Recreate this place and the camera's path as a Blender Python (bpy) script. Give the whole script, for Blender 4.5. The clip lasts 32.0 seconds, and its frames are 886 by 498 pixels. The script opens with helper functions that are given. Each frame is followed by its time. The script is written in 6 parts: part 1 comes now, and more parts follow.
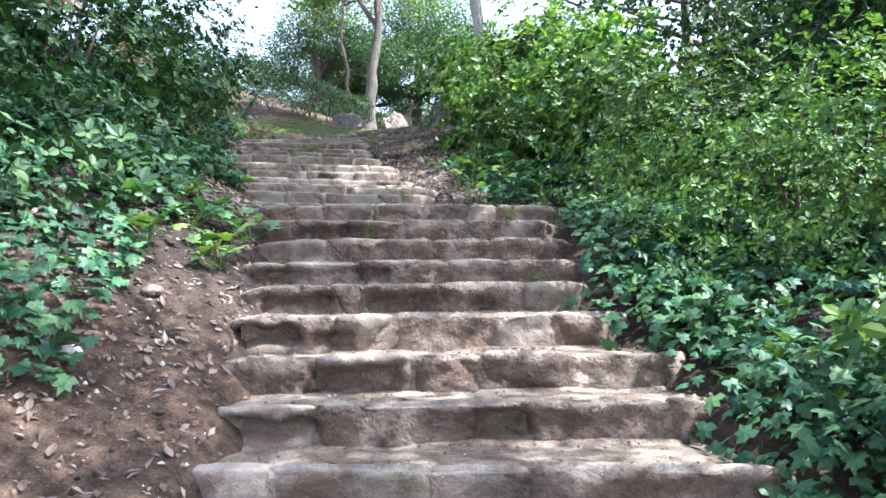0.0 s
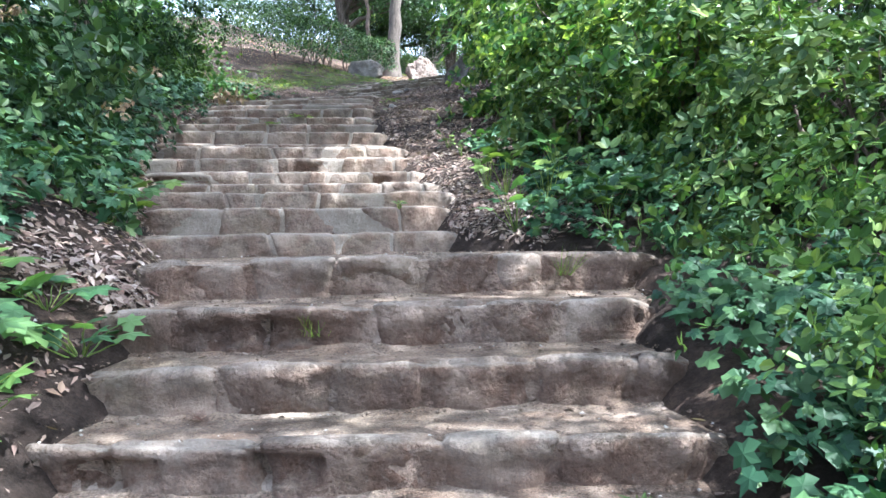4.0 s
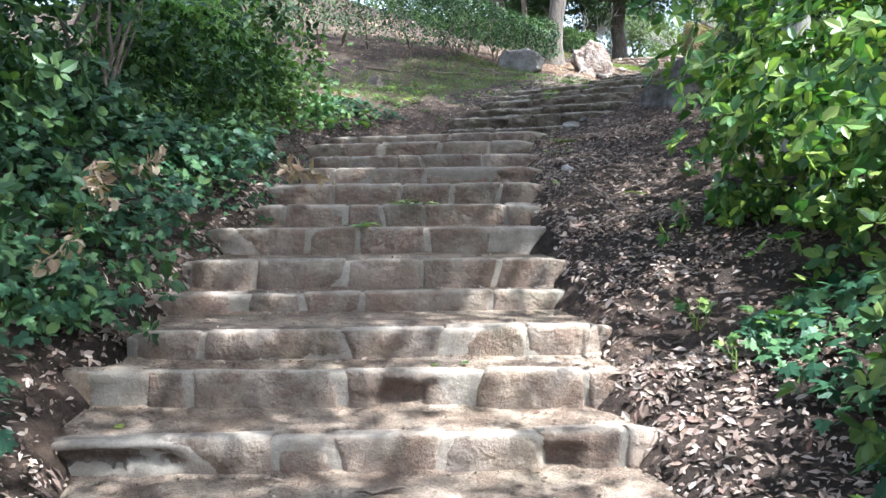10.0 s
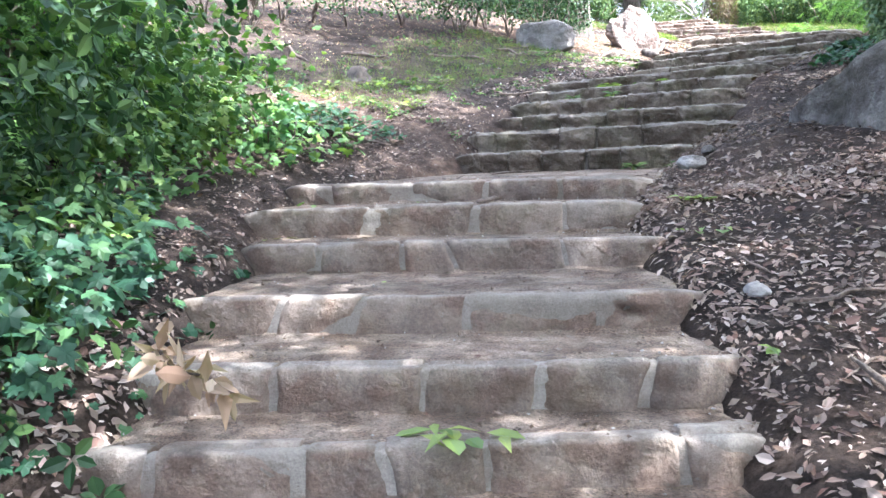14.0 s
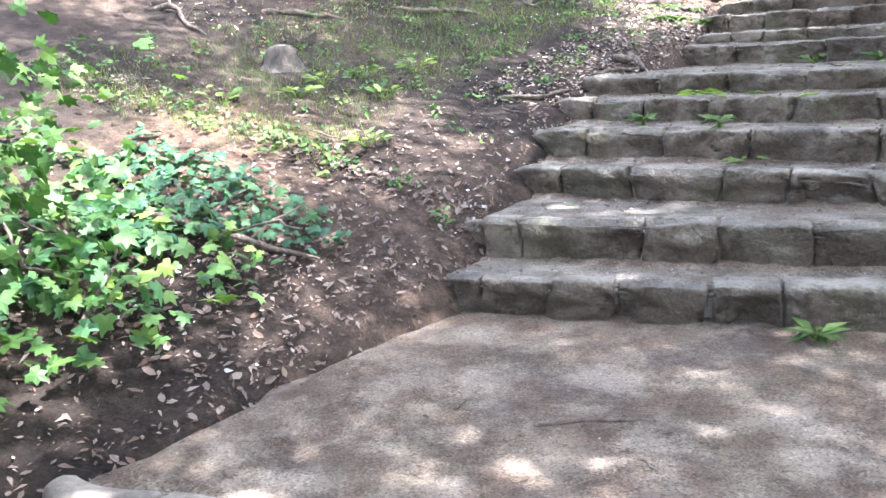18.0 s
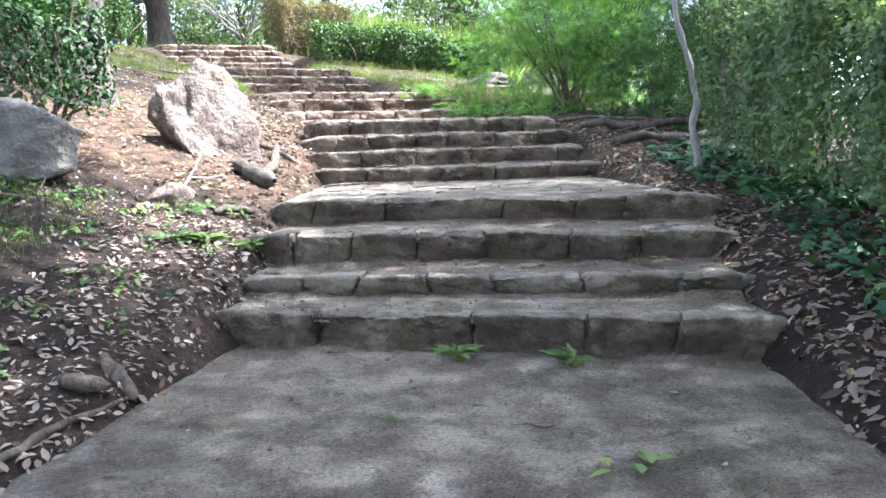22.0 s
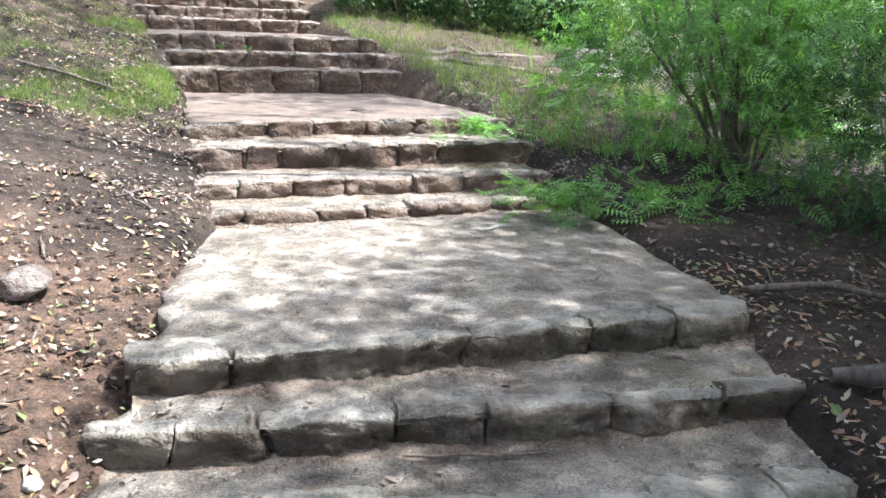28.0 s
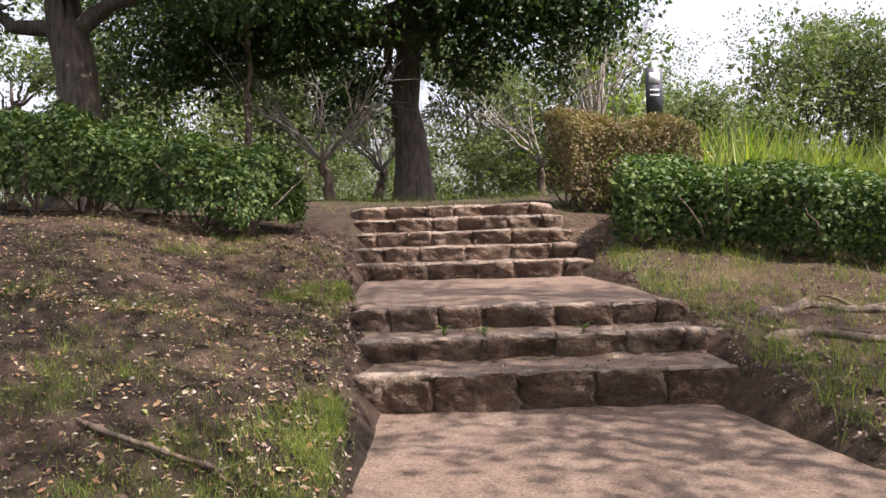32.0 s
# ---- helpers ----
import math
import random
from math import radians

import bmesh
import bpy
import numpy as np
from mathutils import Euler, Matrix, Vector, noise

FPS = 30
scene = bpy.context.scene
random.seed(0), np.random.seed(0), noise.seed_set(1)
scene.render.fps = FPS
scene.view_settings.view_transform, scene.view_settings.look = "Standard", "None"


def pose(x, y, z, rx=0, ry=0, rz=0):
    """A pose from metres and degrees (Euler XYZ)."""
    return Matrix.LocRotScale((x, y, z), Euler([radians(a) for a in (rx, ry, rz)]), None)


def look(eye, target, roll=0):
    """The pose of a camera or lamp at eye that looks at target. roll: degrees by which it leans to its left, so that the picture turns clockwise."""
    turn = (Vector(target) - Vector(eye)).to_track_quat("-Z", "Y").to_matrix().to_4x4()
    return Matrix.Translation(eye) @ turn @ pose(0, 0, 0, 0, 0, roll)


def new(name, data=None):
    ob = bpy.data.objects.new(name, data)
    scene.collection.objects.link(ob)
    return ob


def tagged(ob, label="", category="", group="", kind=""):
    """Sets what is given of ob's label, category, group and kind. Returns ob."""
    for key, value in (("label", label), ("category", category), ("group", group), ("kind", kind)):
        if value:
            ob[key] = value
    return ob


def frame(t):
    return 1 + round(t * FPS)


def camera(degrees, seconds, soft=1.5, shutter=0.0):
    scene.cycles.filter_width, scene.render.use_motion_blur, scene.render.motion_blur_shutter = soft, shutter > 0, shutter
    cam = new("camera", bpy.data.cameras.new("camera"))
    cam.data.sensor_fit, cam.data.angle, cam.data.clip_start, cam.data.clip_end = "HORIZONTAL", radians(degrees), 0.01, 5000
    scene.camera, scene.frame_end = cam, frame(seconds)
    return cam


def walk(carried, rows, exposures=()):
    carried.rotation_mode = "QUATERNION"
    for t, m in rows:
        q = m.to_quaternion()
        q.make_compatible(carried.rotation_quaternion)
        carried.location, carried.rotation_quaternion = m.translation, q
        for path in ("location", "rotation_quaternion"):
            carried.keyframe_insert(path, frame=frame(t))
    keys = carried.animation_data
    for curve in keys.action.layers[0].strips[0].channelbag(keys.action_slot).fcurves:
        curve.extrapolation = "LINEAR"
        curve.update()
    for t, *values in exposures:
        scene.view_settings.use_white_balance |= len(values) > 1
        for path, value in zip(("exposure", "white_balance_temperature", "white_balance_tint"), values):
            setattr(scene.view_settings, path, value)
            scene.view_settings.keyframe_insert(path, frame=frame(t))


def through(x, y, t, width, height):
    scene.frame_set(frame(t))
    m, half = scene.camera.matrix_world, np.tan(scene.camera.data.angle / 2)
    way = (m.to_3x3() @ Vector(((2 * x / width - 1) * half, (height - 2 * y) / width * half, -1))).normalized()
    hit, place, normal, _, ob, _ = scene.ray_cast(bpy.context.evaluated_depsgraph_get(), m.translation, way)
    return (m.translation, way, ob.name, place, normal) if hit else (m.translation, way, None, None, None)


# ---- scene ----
import itertools

cam = camera(57.3, 32.0)
PATH = [
    (0, (0.042, 0.033, 1.531), (0.021, 2.028, 1.658), -0.7),
    (0.5, (0.067, 0.405, 1.619), (0.109, 2.403, 1.71), -0.9),
    (1, (0.107, 0.771, 1.721), (0.218, 2.766, 1.782), -0.8),
    (1.5, (0.117, 1.155, 1.817), (0.222, 3.152, 1.85), -0.5),
    (2, (0.197, 1.508, 1.92), (0.338, 3.503, 1.922), 0.2),
    (2.5, (0.236, 1.851, 2.054), (0.317, 3.849, 2.019), 0.9),
    (3, (0.238, 2.227, 2.198), (0.274, 4.226, 2.173), 0.5),
    (3.5, (0.229, 2.587, 2.319), (0.171, 4.587, 2.313), -1.5),
    (5.5, (0.045, 4.209, 2.968), (-0.226, 6.183, 2.798), 1.6),
    (6, (0.021, 4.533, 3.069), (-0.273, 6.502, 2.884), 1.2),
    (6.5, (-0.008, 4.858, 3.219), (-0.456, 6.796, 3.019), -0.3),
    (7, (-0.065, 5.208, 3.385), (-0.49, 7.155, 3.218), -0.1),
    (7.5, (-0.082, 5.54, 3.535), (-0.477, 7.498, 3.439), -0.2),
    (8, (-0.156, 5.856, 3.626), (-0.633, 7.797, 3.553), -1.0),
    (8.5, (-0.216, 6.212, 3.755), (-0.653, 8.16, 3.637), -1.7),
    (9, (-0.283, 6.526, 3.896), (-0.762, 8.463, 3.762), -2.4),
    (9.5, (-0.415, 6.836, 4.021), (-0.898, 8.774, 3.906), -1.2),
    (10, (-0.523, 7.229, 4.112), (-1.006, 9.166, 3.986), -0.4),
    (10.5, (-0.685, 7.627, 4.219), (-1.261, 9.533, 4.03), -1.1),
    (11, (-0.9, 8.11, 4.319), (-1.459, 10.021, 4.13), -1.1),
    (11.5, (-1.104, 8.668, 4.384), (-1.615, 10.593, 4.2), -0.9),
    (12, (-1.237, 9.134, 4.505), (-1.758, 11.06, 4.374), -1.3),
    (12.5, (-1.351, 9.556, 4.623), (-1.853, 11.485, 4.464), -1.3),
    (13, (-1.455, 9.911, 4.731), (-1.931, 11.843, 4.53), -0.6),
    (13.5, (-1.578, 10.301, 4.842), (-2.052, 12.235, 4.657), -1.7),
    (15.5, (-2.068, 12.405, 5.318), (-2.48, 14.331, 4.968), -1.9),
    (16, (-2.137, 12.837, 5.463), (-2.541, 14.767, 5.129), -1.5),
    (16.5, (-2.18, 13.282, 5.599), (-2.601, 15.204, 5.239), -1.3),
    (17, (-2.313, 13.72, 5.68), (-2.766, 15.633, 5.313), -2.0),
    (17.5, (-2.422, 14.089, 5.813), (-2.812, 16.008, 5.405), -2.8),
    (18, (-2.504, 14.442, 6.022), (-2.912, 16.345, 5.566), -3.0),
    (18.5, (-2.62, 14.988, 6.098), (-2.858, 16.922, 5.646), -3.9),
    (19, (-2.68, 15.561, 6.181), (-2.752, 17.505, 5.716), -2.6),
    (19.5, (-2.657, 15.994, 6.316), (-2.519, 17.949, 5.913), -2.7),
    (20, (-2.565, 16.413, 6.501), (-2.108, 18.336, 6.194), -2.6),
    (20.5, (-2.496, 16.81, 6.613), (-2.042, 18.732, 6.297), -3.7),
    (21, (-2.415, 17.297, 6.696), (-1.85, 19.186, 6.362), -2.0),
    (21.5, (-2.255, 17.763, 6.737), (-1.632, 19.641, 6.447), -1.4),
    (22, (-2.133, 18.263, 6.772), (-1.47, 20.132, 6.512), -1.7),
    (22.5, (-1.982, 18.679, 6.867), (-1.223, 20.49, 6.484), -1.4),
    (23, (-1.866, 19.025, 7.011), (-1.137, 20.845, 6.611), -0.9),
    (23.5, (-1.747, 19.389, 7.144), (-1.042, 21.213, 6.725), -1.3),
    (24, (-1.593, 19.756, 7.289), (-0.89, 21.575, 6.846), -1.7),
    (24.5, (-1.495, 20.132, 7.361), (-0.824, 21.95, 6.866), -1.8),
    (26.5, (-0.535, 22.099, 7.773), (0.117, 23.908, 7.222), 0.5),
    (27, (-0.407, 22.583, 7.873), (0.17, 24.415, 7.316), 0.1),
    (27.5, (-0.291, 22.99, 8.001), (0.27, 24.836, 7.476), 1.3),
    (28, (-0.161, 23.365, 8.202), (0.324, 25.241, 7.708), 1.7),
    (28.5, (-0.08, 23.98, 8.339), (0.302, 25.912, 7.991), 2.3),
    (29, (0.036, 24.487, 8.423), (0.337, 26.452, 8.204), 1.0),
    (29.5, (0.055, 25.022, 8.459), (0.209, 27.015, 8.394), 0.9),
    (30, (0.082, 25.5, 8.495), (0.223, 27.495, 8.507), -0.1),
    (30.5, (0.139, 25.954, 8.592), (0.196, 27.953, 8.631), -0.6),
    (31, (0.131, 26.363, 8.658), (0.136, 28.362, 8.684), -1.3),
    (31.5, (0.168, 26.75, 8.738), (0.121, 28.749, 8.734), -2.3),
    (32, (0.212, 27.206, 8.855), (0.049, 29.199, 8.799), -1.8),
]
EXPOSURES = [(0, 2.6, 5290, 9), (6, 2.86, 5280, 8), (7.5, 2.85, 5310, 8), (9, 2.6, 5370, 6), (11, 2.75, 5420, 8), (13, 3.53, 5350, 12), (17, 3.56, 5360, 10), (19, 3.68, 5520, 13), (20, 3.42, 5500, 12), (22, 2.88, 5360, 9), (23.2, 2.87, 5480, 8), (24, 2.94, 5460, 8), (27, 2.29, 5430, 8), (28.2, 2.33, 5380, 7), (29, 2.03, 5140, 8), (29.6, 1.65, 5540, 14), (30.3, 1.5, 6190, 20), (32, 1.38, 6640, 22)]
walk(cam, [(t, look(eye, target, roll)) for t, eye, target, roll in PATH], EXPOSURES)

# ---- world, sun ----
SUN_AZ, SUN_EL = 106.0, 59.0
world = bpy.data.worlds.new("world")
scene.world = world
world.use_nodes = True
wn = world.node_tree.nodes
sky = wn.new("ShaderNodeTexSky")
sky.sky_type = "NISHITA"
sky.sun_disc = False
sky.sun_elevation, sky.sun_rotation = radians(SUN_EL), radians(SUN_AZ)
sky.air_density, sky.dust_density, sky.ozone_density = 1.0, 4.0, 1.0
wn["Background"].inputs["Strength"].default_value = 0.13
haze = wn.new("ShaderNodeHueSaturation")
haze.inputs["Saturation"].default_value = 0.45
world.node_tree.links.new(sky.outputs[0], haze.inputs["Color"])
world.node_tree.links.new(haze.outputs[0], wn["Background"].inputs["Color"])
sun = new("sun", bpy.data.lights.new("sun", "SUN"))
sun.data.energy, sun.data.angle, sun.data.color = 4.2, radians(0.6), (1.0, 0.94, 0.84)
SUN_DIR = Vector((math.cos(radians(SUN_EL)) * math.sin(radians(SUN_AZ)), math.cos(radians(SUN_EL)) * math.cos(radians(SUN_AZ)), math.sin(radians(SUN_EL))))
sun.matrix_world = look(SUN_DIR * 60, (0, 0, 0))



# ---- materials ----
def shader(name):
    m = bpy.data.materials.new(name)
    m.use_nodes = True
    return m, m.node_tree.nodes, m.node_tree.links, m.node_tree.nodes["Principled BSDF"]


def noise_node(nodes, links, scale, detail=6.0, rough=0.6, coord=None):
    n = nodes.new("ShaderNodeTexNoise")
    n.inputs["Scale"].default_value, n.inputs["Detail"].default_value, n.inputs["Roughness"].default_value = scale, detail, rough
    if coord:
        links.new(coord, n.inputs["Vector"])
    return n


def ramp_node(nodes, links, fac, stops):
    r = nodes.new("ShaderNodeValToRGB")
    while len(r.color_ramp.elements) < len(stops):
        r.color_ramp.elements.new(0.5)
    for e, (p, c) in zip(r.color_ramp.elements, stops):
        e.position, e.color = p, (*c, 1)
    links.new(fac, r.inputs["Fac"])
    return r


def mix_node(nodes, links, fac, a, b, mode="MIX"):
    m = nodes.new("ShaderNodeMix")
    m.data_type, m.blend_type = "RGBA", mode
    if isinstance(fac, float):
        m.inputs[0].default_value = fac
    else:
        links.new(fac, m.inputs[0])
    for socket, value in ((m.inputs[6], a), (m.inputs[7], b)):
        if isinstance(value, tuple):
            socket.default_value = (*value, 1)
        else:
            links.new(value, socket)
    return m.outputs[2]


def bump_node(nodes, links, height, bsdf, strength, distance):
    b = nodes.new("ShaderNodeBump")
    b.inputs["Strength"].default_value, b.inputs["Distance"].default_value = strength, distance
    links.new(height, b.inputs["Height"])
    links.new(b.outputs[0], bsdf.inputs["Normal"])


def mineral(name, dark, mid, light, stain=(0.12, 0.075, 0.05), moss=0.0, rough=0.9, grain=90.0, bump=0.012, worn=0.0, relief=0.0, pebbles=0.0, flakes=False):
    """Weathered stone or earth: broad blotches, stains, moss and fine grain. worn: how far upward faces go pale."""
    m, n, l, b = shader(name)
    geo = n.new("ShaderNodeNewGeometry")
    info = n.new("ShaderNodeObjectInfo")
    broad = noise_node(n, l, 3.2, 8, 0.65, geo.outputs["Position"])
    col = ramp_node(n, l, broad.outputs["Fac"], [(0.3, dark), (0.5, mid), (0.7, light)]).outputs[0]
    # each piece a little lighter or darker than the next
    tint = ramp_node(n, l, info.outputs["Random"], [(0.0, (0.86, 0.85, 0.84)), (0.5, (1.0, 1.0, 1.0)), (1.0, (1.12, 1.09, 1.06))]).outputs[0]
    col = mix_node(n, l, 1.0, col, tint, "MULTIPLY")
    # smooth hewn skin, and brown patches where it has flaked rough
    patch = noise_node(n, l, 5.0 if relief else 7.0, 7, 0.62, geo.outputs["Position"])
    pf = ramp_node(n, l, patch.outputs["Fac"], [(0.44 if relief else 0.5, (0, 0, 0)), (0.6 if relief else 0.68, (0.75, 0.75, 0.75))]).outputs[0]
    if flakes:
        # where the skin is undercut, broken or hollowed, the brown stain is mixed in
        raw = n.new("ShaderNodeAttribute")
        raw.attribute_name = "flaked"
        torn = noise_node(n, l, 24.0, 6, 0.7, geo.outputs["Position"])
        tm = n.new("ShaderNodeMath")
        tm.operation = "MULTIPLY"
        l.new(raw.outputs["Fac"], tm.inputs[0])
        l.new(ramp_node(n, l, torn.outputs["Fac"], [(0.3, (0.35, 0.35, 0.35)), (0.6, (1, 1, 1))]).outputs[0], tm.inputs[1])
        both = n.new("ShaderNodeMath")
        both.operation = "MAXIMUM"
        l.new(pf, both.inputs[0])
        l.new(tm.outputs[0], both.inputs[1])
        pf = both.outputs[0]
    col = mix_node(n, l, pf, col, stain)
    if moss:
        mo = noise_node(n, l, 2.1, 6, 0.7, geo.outputs["Position"])
        mf = ramp_node(n, l, mo.outputs["Fac"], [(0.48, (0, 0, 0)), (0.68, (moss, moss, moss))]).outputs[0]
        col = mix_node(n, l, mf, col, (0.095, 0.092, 0.045))
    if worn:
        # upward faces are mixed paler, in noisy patches
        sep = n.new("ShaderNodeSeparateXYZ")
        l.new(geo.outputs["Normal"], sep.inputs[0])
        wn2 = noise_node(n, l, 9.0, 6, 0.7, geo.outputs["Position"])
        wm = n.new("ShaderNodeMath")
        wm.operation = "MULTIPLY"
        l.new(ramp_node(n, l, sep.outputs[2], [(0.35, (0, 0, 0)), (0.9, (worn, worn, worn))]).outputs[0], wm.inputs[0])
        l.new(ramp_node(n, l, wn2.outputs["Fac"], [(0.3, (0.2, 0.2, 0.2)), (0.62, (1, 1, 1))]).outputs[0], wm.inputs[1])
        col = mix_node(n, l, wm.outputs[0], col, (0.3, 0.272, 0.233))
    fine = noise_node(n, l, grain, 8, 0.75, geo.outputs["Position"])
    speck = ramp_node(n, l, fine.outputs["Fac"], [(0.3, (0.72, 0.71, 0.7)), (0.5, (1, 1, 1)), (0.72, (1.28, 1.27, 1.25))]).outputs[0]
    col = mix_node(n, l, 1.0, col, speck, "MULTIPLY")
    if relief:
        # soot-dark weathering in streaks, and a little pale lichen
        soot = noise_node(n, l, 2.3, 9, 0.72, geo.outputs["Position"])
        col = mix_node(n, l, 1.0, col, ramp_node(n, l, soot.outputs["Fac"], [(0.34, (0.6, 0.6, 0.62)), (0.5, (1, 1, 1)), (0.68, (1.22, 1.2, 1.17))]).outputs[0], "MULTIPLY")
        lich = noise_node(n, l, 16.0, 9, 0.8, geo.outputs["Position"])
        lf = ramp_node(n, l, lich.outputs["Fac"], [(0.6, (0, 0, 0)), (0.7, (0.4, 0.4, 0.4))]).outputs[0]
        col = mix_node(n, l, lf, col, (0.34, 0.34, 0.31))
    if pebbles:
        cell = n.new("ShaderNodeTexVoronoi")
        cell.inputs["Scale"].default_value = pebbles
        l.new(geo.outputs["Position"], cell.inputs["Vector"])
        sep2 = n.new("ShaderNodeSeparateColor")
        l.new(cell.outputs["Color"], sep2.inputs[0])
        col = mix_node(n, l, 1.0, col, ramp_node(n, l, sep2.outputs[0], [(0.0, (0.6, 0.58, 0.56)), (0.4, (1, 1, 1)), (0.88, (1.12, 1.1, 1.08)), (1.0, (1.5, 1.46, 1.4))]).outputs[0], "MULTIPLY")
    l.new(col, b.inputs["Base Color"])
    b.inputs["Roughness"].default_value = rough
    b.inputs["Specular IOR Level"].default_value = 0.25
    coarse = noise_node(n, l, grain * 0.28, 9, 0.7, geo.outputs["Position"])
    height = coarse.outputs["Fac"]
    if relief:
        hew = noise_node(n, l, 11.0, 5, 0.6, geo.outputs["Position"])
        ad = n.new("ShaderNodeMath")
        ad.operation = "MULTIPLY_ADD"
        ad.inputs[1].default_value = relief
        l.new(hew.outputs["Fac"], ad.inputs[0])
        flake = n.new("ShaderNodeMath")
        flake.operation = "MULTIPLY_ADD"
        flake.inputs[1].default_value = 1.6
        flake.inputs[2].default_value = 0.35
        l.new(pf, flake.inputs[0])
        deep = n.new("ShaderNodeMath")
        deep.operation = "MULTIPLY"
        l.new(flake.outputs[0], deep.inputs[0])
        l.new(height, deep.inputs[1])
        l.new(deep.outputs[0], ad.inputs[2])
        height = ad.outputs[0]
    bump_node(n, l, height, b, 1.0, bump * 1.5)
    return m


def foliage(name, shades, through=0.35, rough=0.42, gloss=0.45):
    """Leaves: every leaf takes its own shade; some light passes through."""
    m, n, l, b = shader(name)
    geo = n.new("ShaderNodeNewGeometry")
    col = ramp_node(n, l, geo.outputs["Random Per Island"], [(k / max(1, len(shades) - 1), c) for k, c in enumerate(shades)]).outputs[0]
    big = noise_node(n, l, 1.7, 3, 0.5, geo.outputs["Position"])
    # green leaves lean to yellow in broad patches, dead ones only vary in depth
    live = shades[0][1] > shades[0][0]
    tone = ramp_node(n, l, big.outputs["Fac"], [(0.3, (0.76, 0.7, 0.62) if live else (0.75, 0.76, 0.78)), (0.7, (1.28, 1.08, 0.95) if live else (1.1, 1.1, 1.1))]).outputs[0]
    col = mix_node(n, l, 1.0, col, tone, "MULTIPLY")
    l.new(col, b.inputs["Base Color"])
    b.inputs["Roughness"].default_value, b.inputs["Specular IOR Level"].default_value = rough, gloss
    tr = n.new("ShaderNodeBsdfTranslucent")
    l.new(mix_node(n, l, 1.0, col, (1.5, 1.7, 0.7), "MULTIPLY"), tr.inputs["Color"])
    mx = n.new("ShaderNodeMixShader")
    mx.inputs[0].default_value = through
    l.new(b.outputs[0], mx.inputs[1])
    l.new(tr.outputs[0], mx.inputs[2])
    l.new(mx.outputs[0], n["Material Output"].inputs["Surface"])
    return m


def bark(name, dark, light, scale=14.0):
    m, n, l, b = shader(name)
    geo = n.new("ShaderNodeNewGeometry")
    mp = n.new("ShaderNodeMapping")
    mp.inputs["Scale"].default_value = (1, 1, 0.22)
    l.new(geo.outputs["Position"], mp.inputs["Vector"])
    a = noise_node(n, l, scale, 8, 0.7, mp.outputs[0])
    col = ramp_node(n, l, a.outputs["Fac"], [(0.35, dark), (0.65, light)]).outputs[0]
    li = noise_node(n, l, 3.0, 4, 0.6, geo.outputs["Position"])
    lf = ramp_node(n, l, li.outputs["Fac"], [(0.55, (0, 0, 0)), (0.75, (0.25, 0.25, 0.25))]).outputs[0]
    l.new(mix_node(n, l, lf, col, (0.22, 0.23, 0.19)), b.inputs["Base Color"])
    b.inputs["Roughness"].default_value = 0.9
    bump_node(n, l, a.outputs["Fac"], b, 1.0, 0.03)
    return m


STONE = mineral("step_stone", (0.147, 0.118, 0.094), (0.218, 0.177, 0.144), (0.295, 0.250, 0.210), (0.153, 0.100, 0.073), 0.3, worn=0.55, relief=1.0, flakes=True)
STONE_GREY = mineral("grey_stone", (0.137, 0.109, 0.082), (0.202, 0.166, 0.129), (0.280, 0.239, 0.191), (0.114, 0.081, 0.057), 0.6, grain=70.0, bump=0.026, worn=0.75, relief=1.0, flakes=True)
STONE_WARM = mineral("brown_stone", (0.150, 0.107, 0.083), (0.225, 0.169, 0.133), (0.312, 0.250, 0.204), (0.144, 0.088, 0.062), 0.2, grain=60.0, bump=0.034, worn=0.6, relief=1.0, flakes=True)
MORTAR = mineral("lime_mortar", (0.17, 0.145, 0.12), (0.24, 0.21, 0.176), (0.31, 0.278, 0.24), (0.16, 0.12, 0.095), 0.2, 0.95, 110.0, 0.008)
TREAD = mineral("packed_tread", (0.121, 0.091, 0.069), (0.190, 0.149, 0.117), (0.270, 0.222, 0.179), (0.138, 0.094, 0.069), 0.2, 0.92, 90.0, 0.018, relief=0.8, pebbles=150.0)
TREAD_GREY = mineral("dusty_grey_tread", (0.144, 0.120, 0.100), (0.210, 0.180, 0.151), (0.288, 0.252, 0.216), (0.138, 0.108, 0.084), 0.3, 0.92, 90.0, 0.018, relief=0.8, pebbles=150.0)
PEBBLED = mineral("pebbled_concrete", (0.125, 0.09, 0.071), (0.16, 0.12, 0.096), (0.205, 0.16, 0.13), (0.12, 0.085, 0.066), 0.0, 0.85, 170.0, 0.006, pebbles=85.0)
BOULDER = mineral("boulder_stone", (0.075, 0.066, 0.058), (0.150, 0.134, 0.120), (0.247, 0.225, 0.204), (0.064, 0.053, 0.045), 0.3, 0.92, 60.0, 0.02, relief=1.5)
BOULDER_GREY = mineral("pale_grey_boulder", (0.16, 0.146, 0.132), (0.25, 0.232, 0.214), (0.35, 0.33, 0.308), (0.19, 0.165, 0.145), 0.15, 0.92, 60.0, 0.02, relief=1.5)
BOULDER_PALE = mineral("pale_boulder", (0.115, 0.089, 0.075), (0.205, 0.168, 0.146), (0.312, 0.271, 0.238), (0.164, 0.115, 0.094), 0.1, 0.92, 50.0, 0.03, relief=2.0)
PEBBLE = mineral("pale_pebble", (0.25, 0.235, 0.215), (0.36, 0.34, 0.31), (0.46, 0.44, 0.41), (0.26, 0.22, 0.18), 0.0, 0.8, 80.0, 0.004)

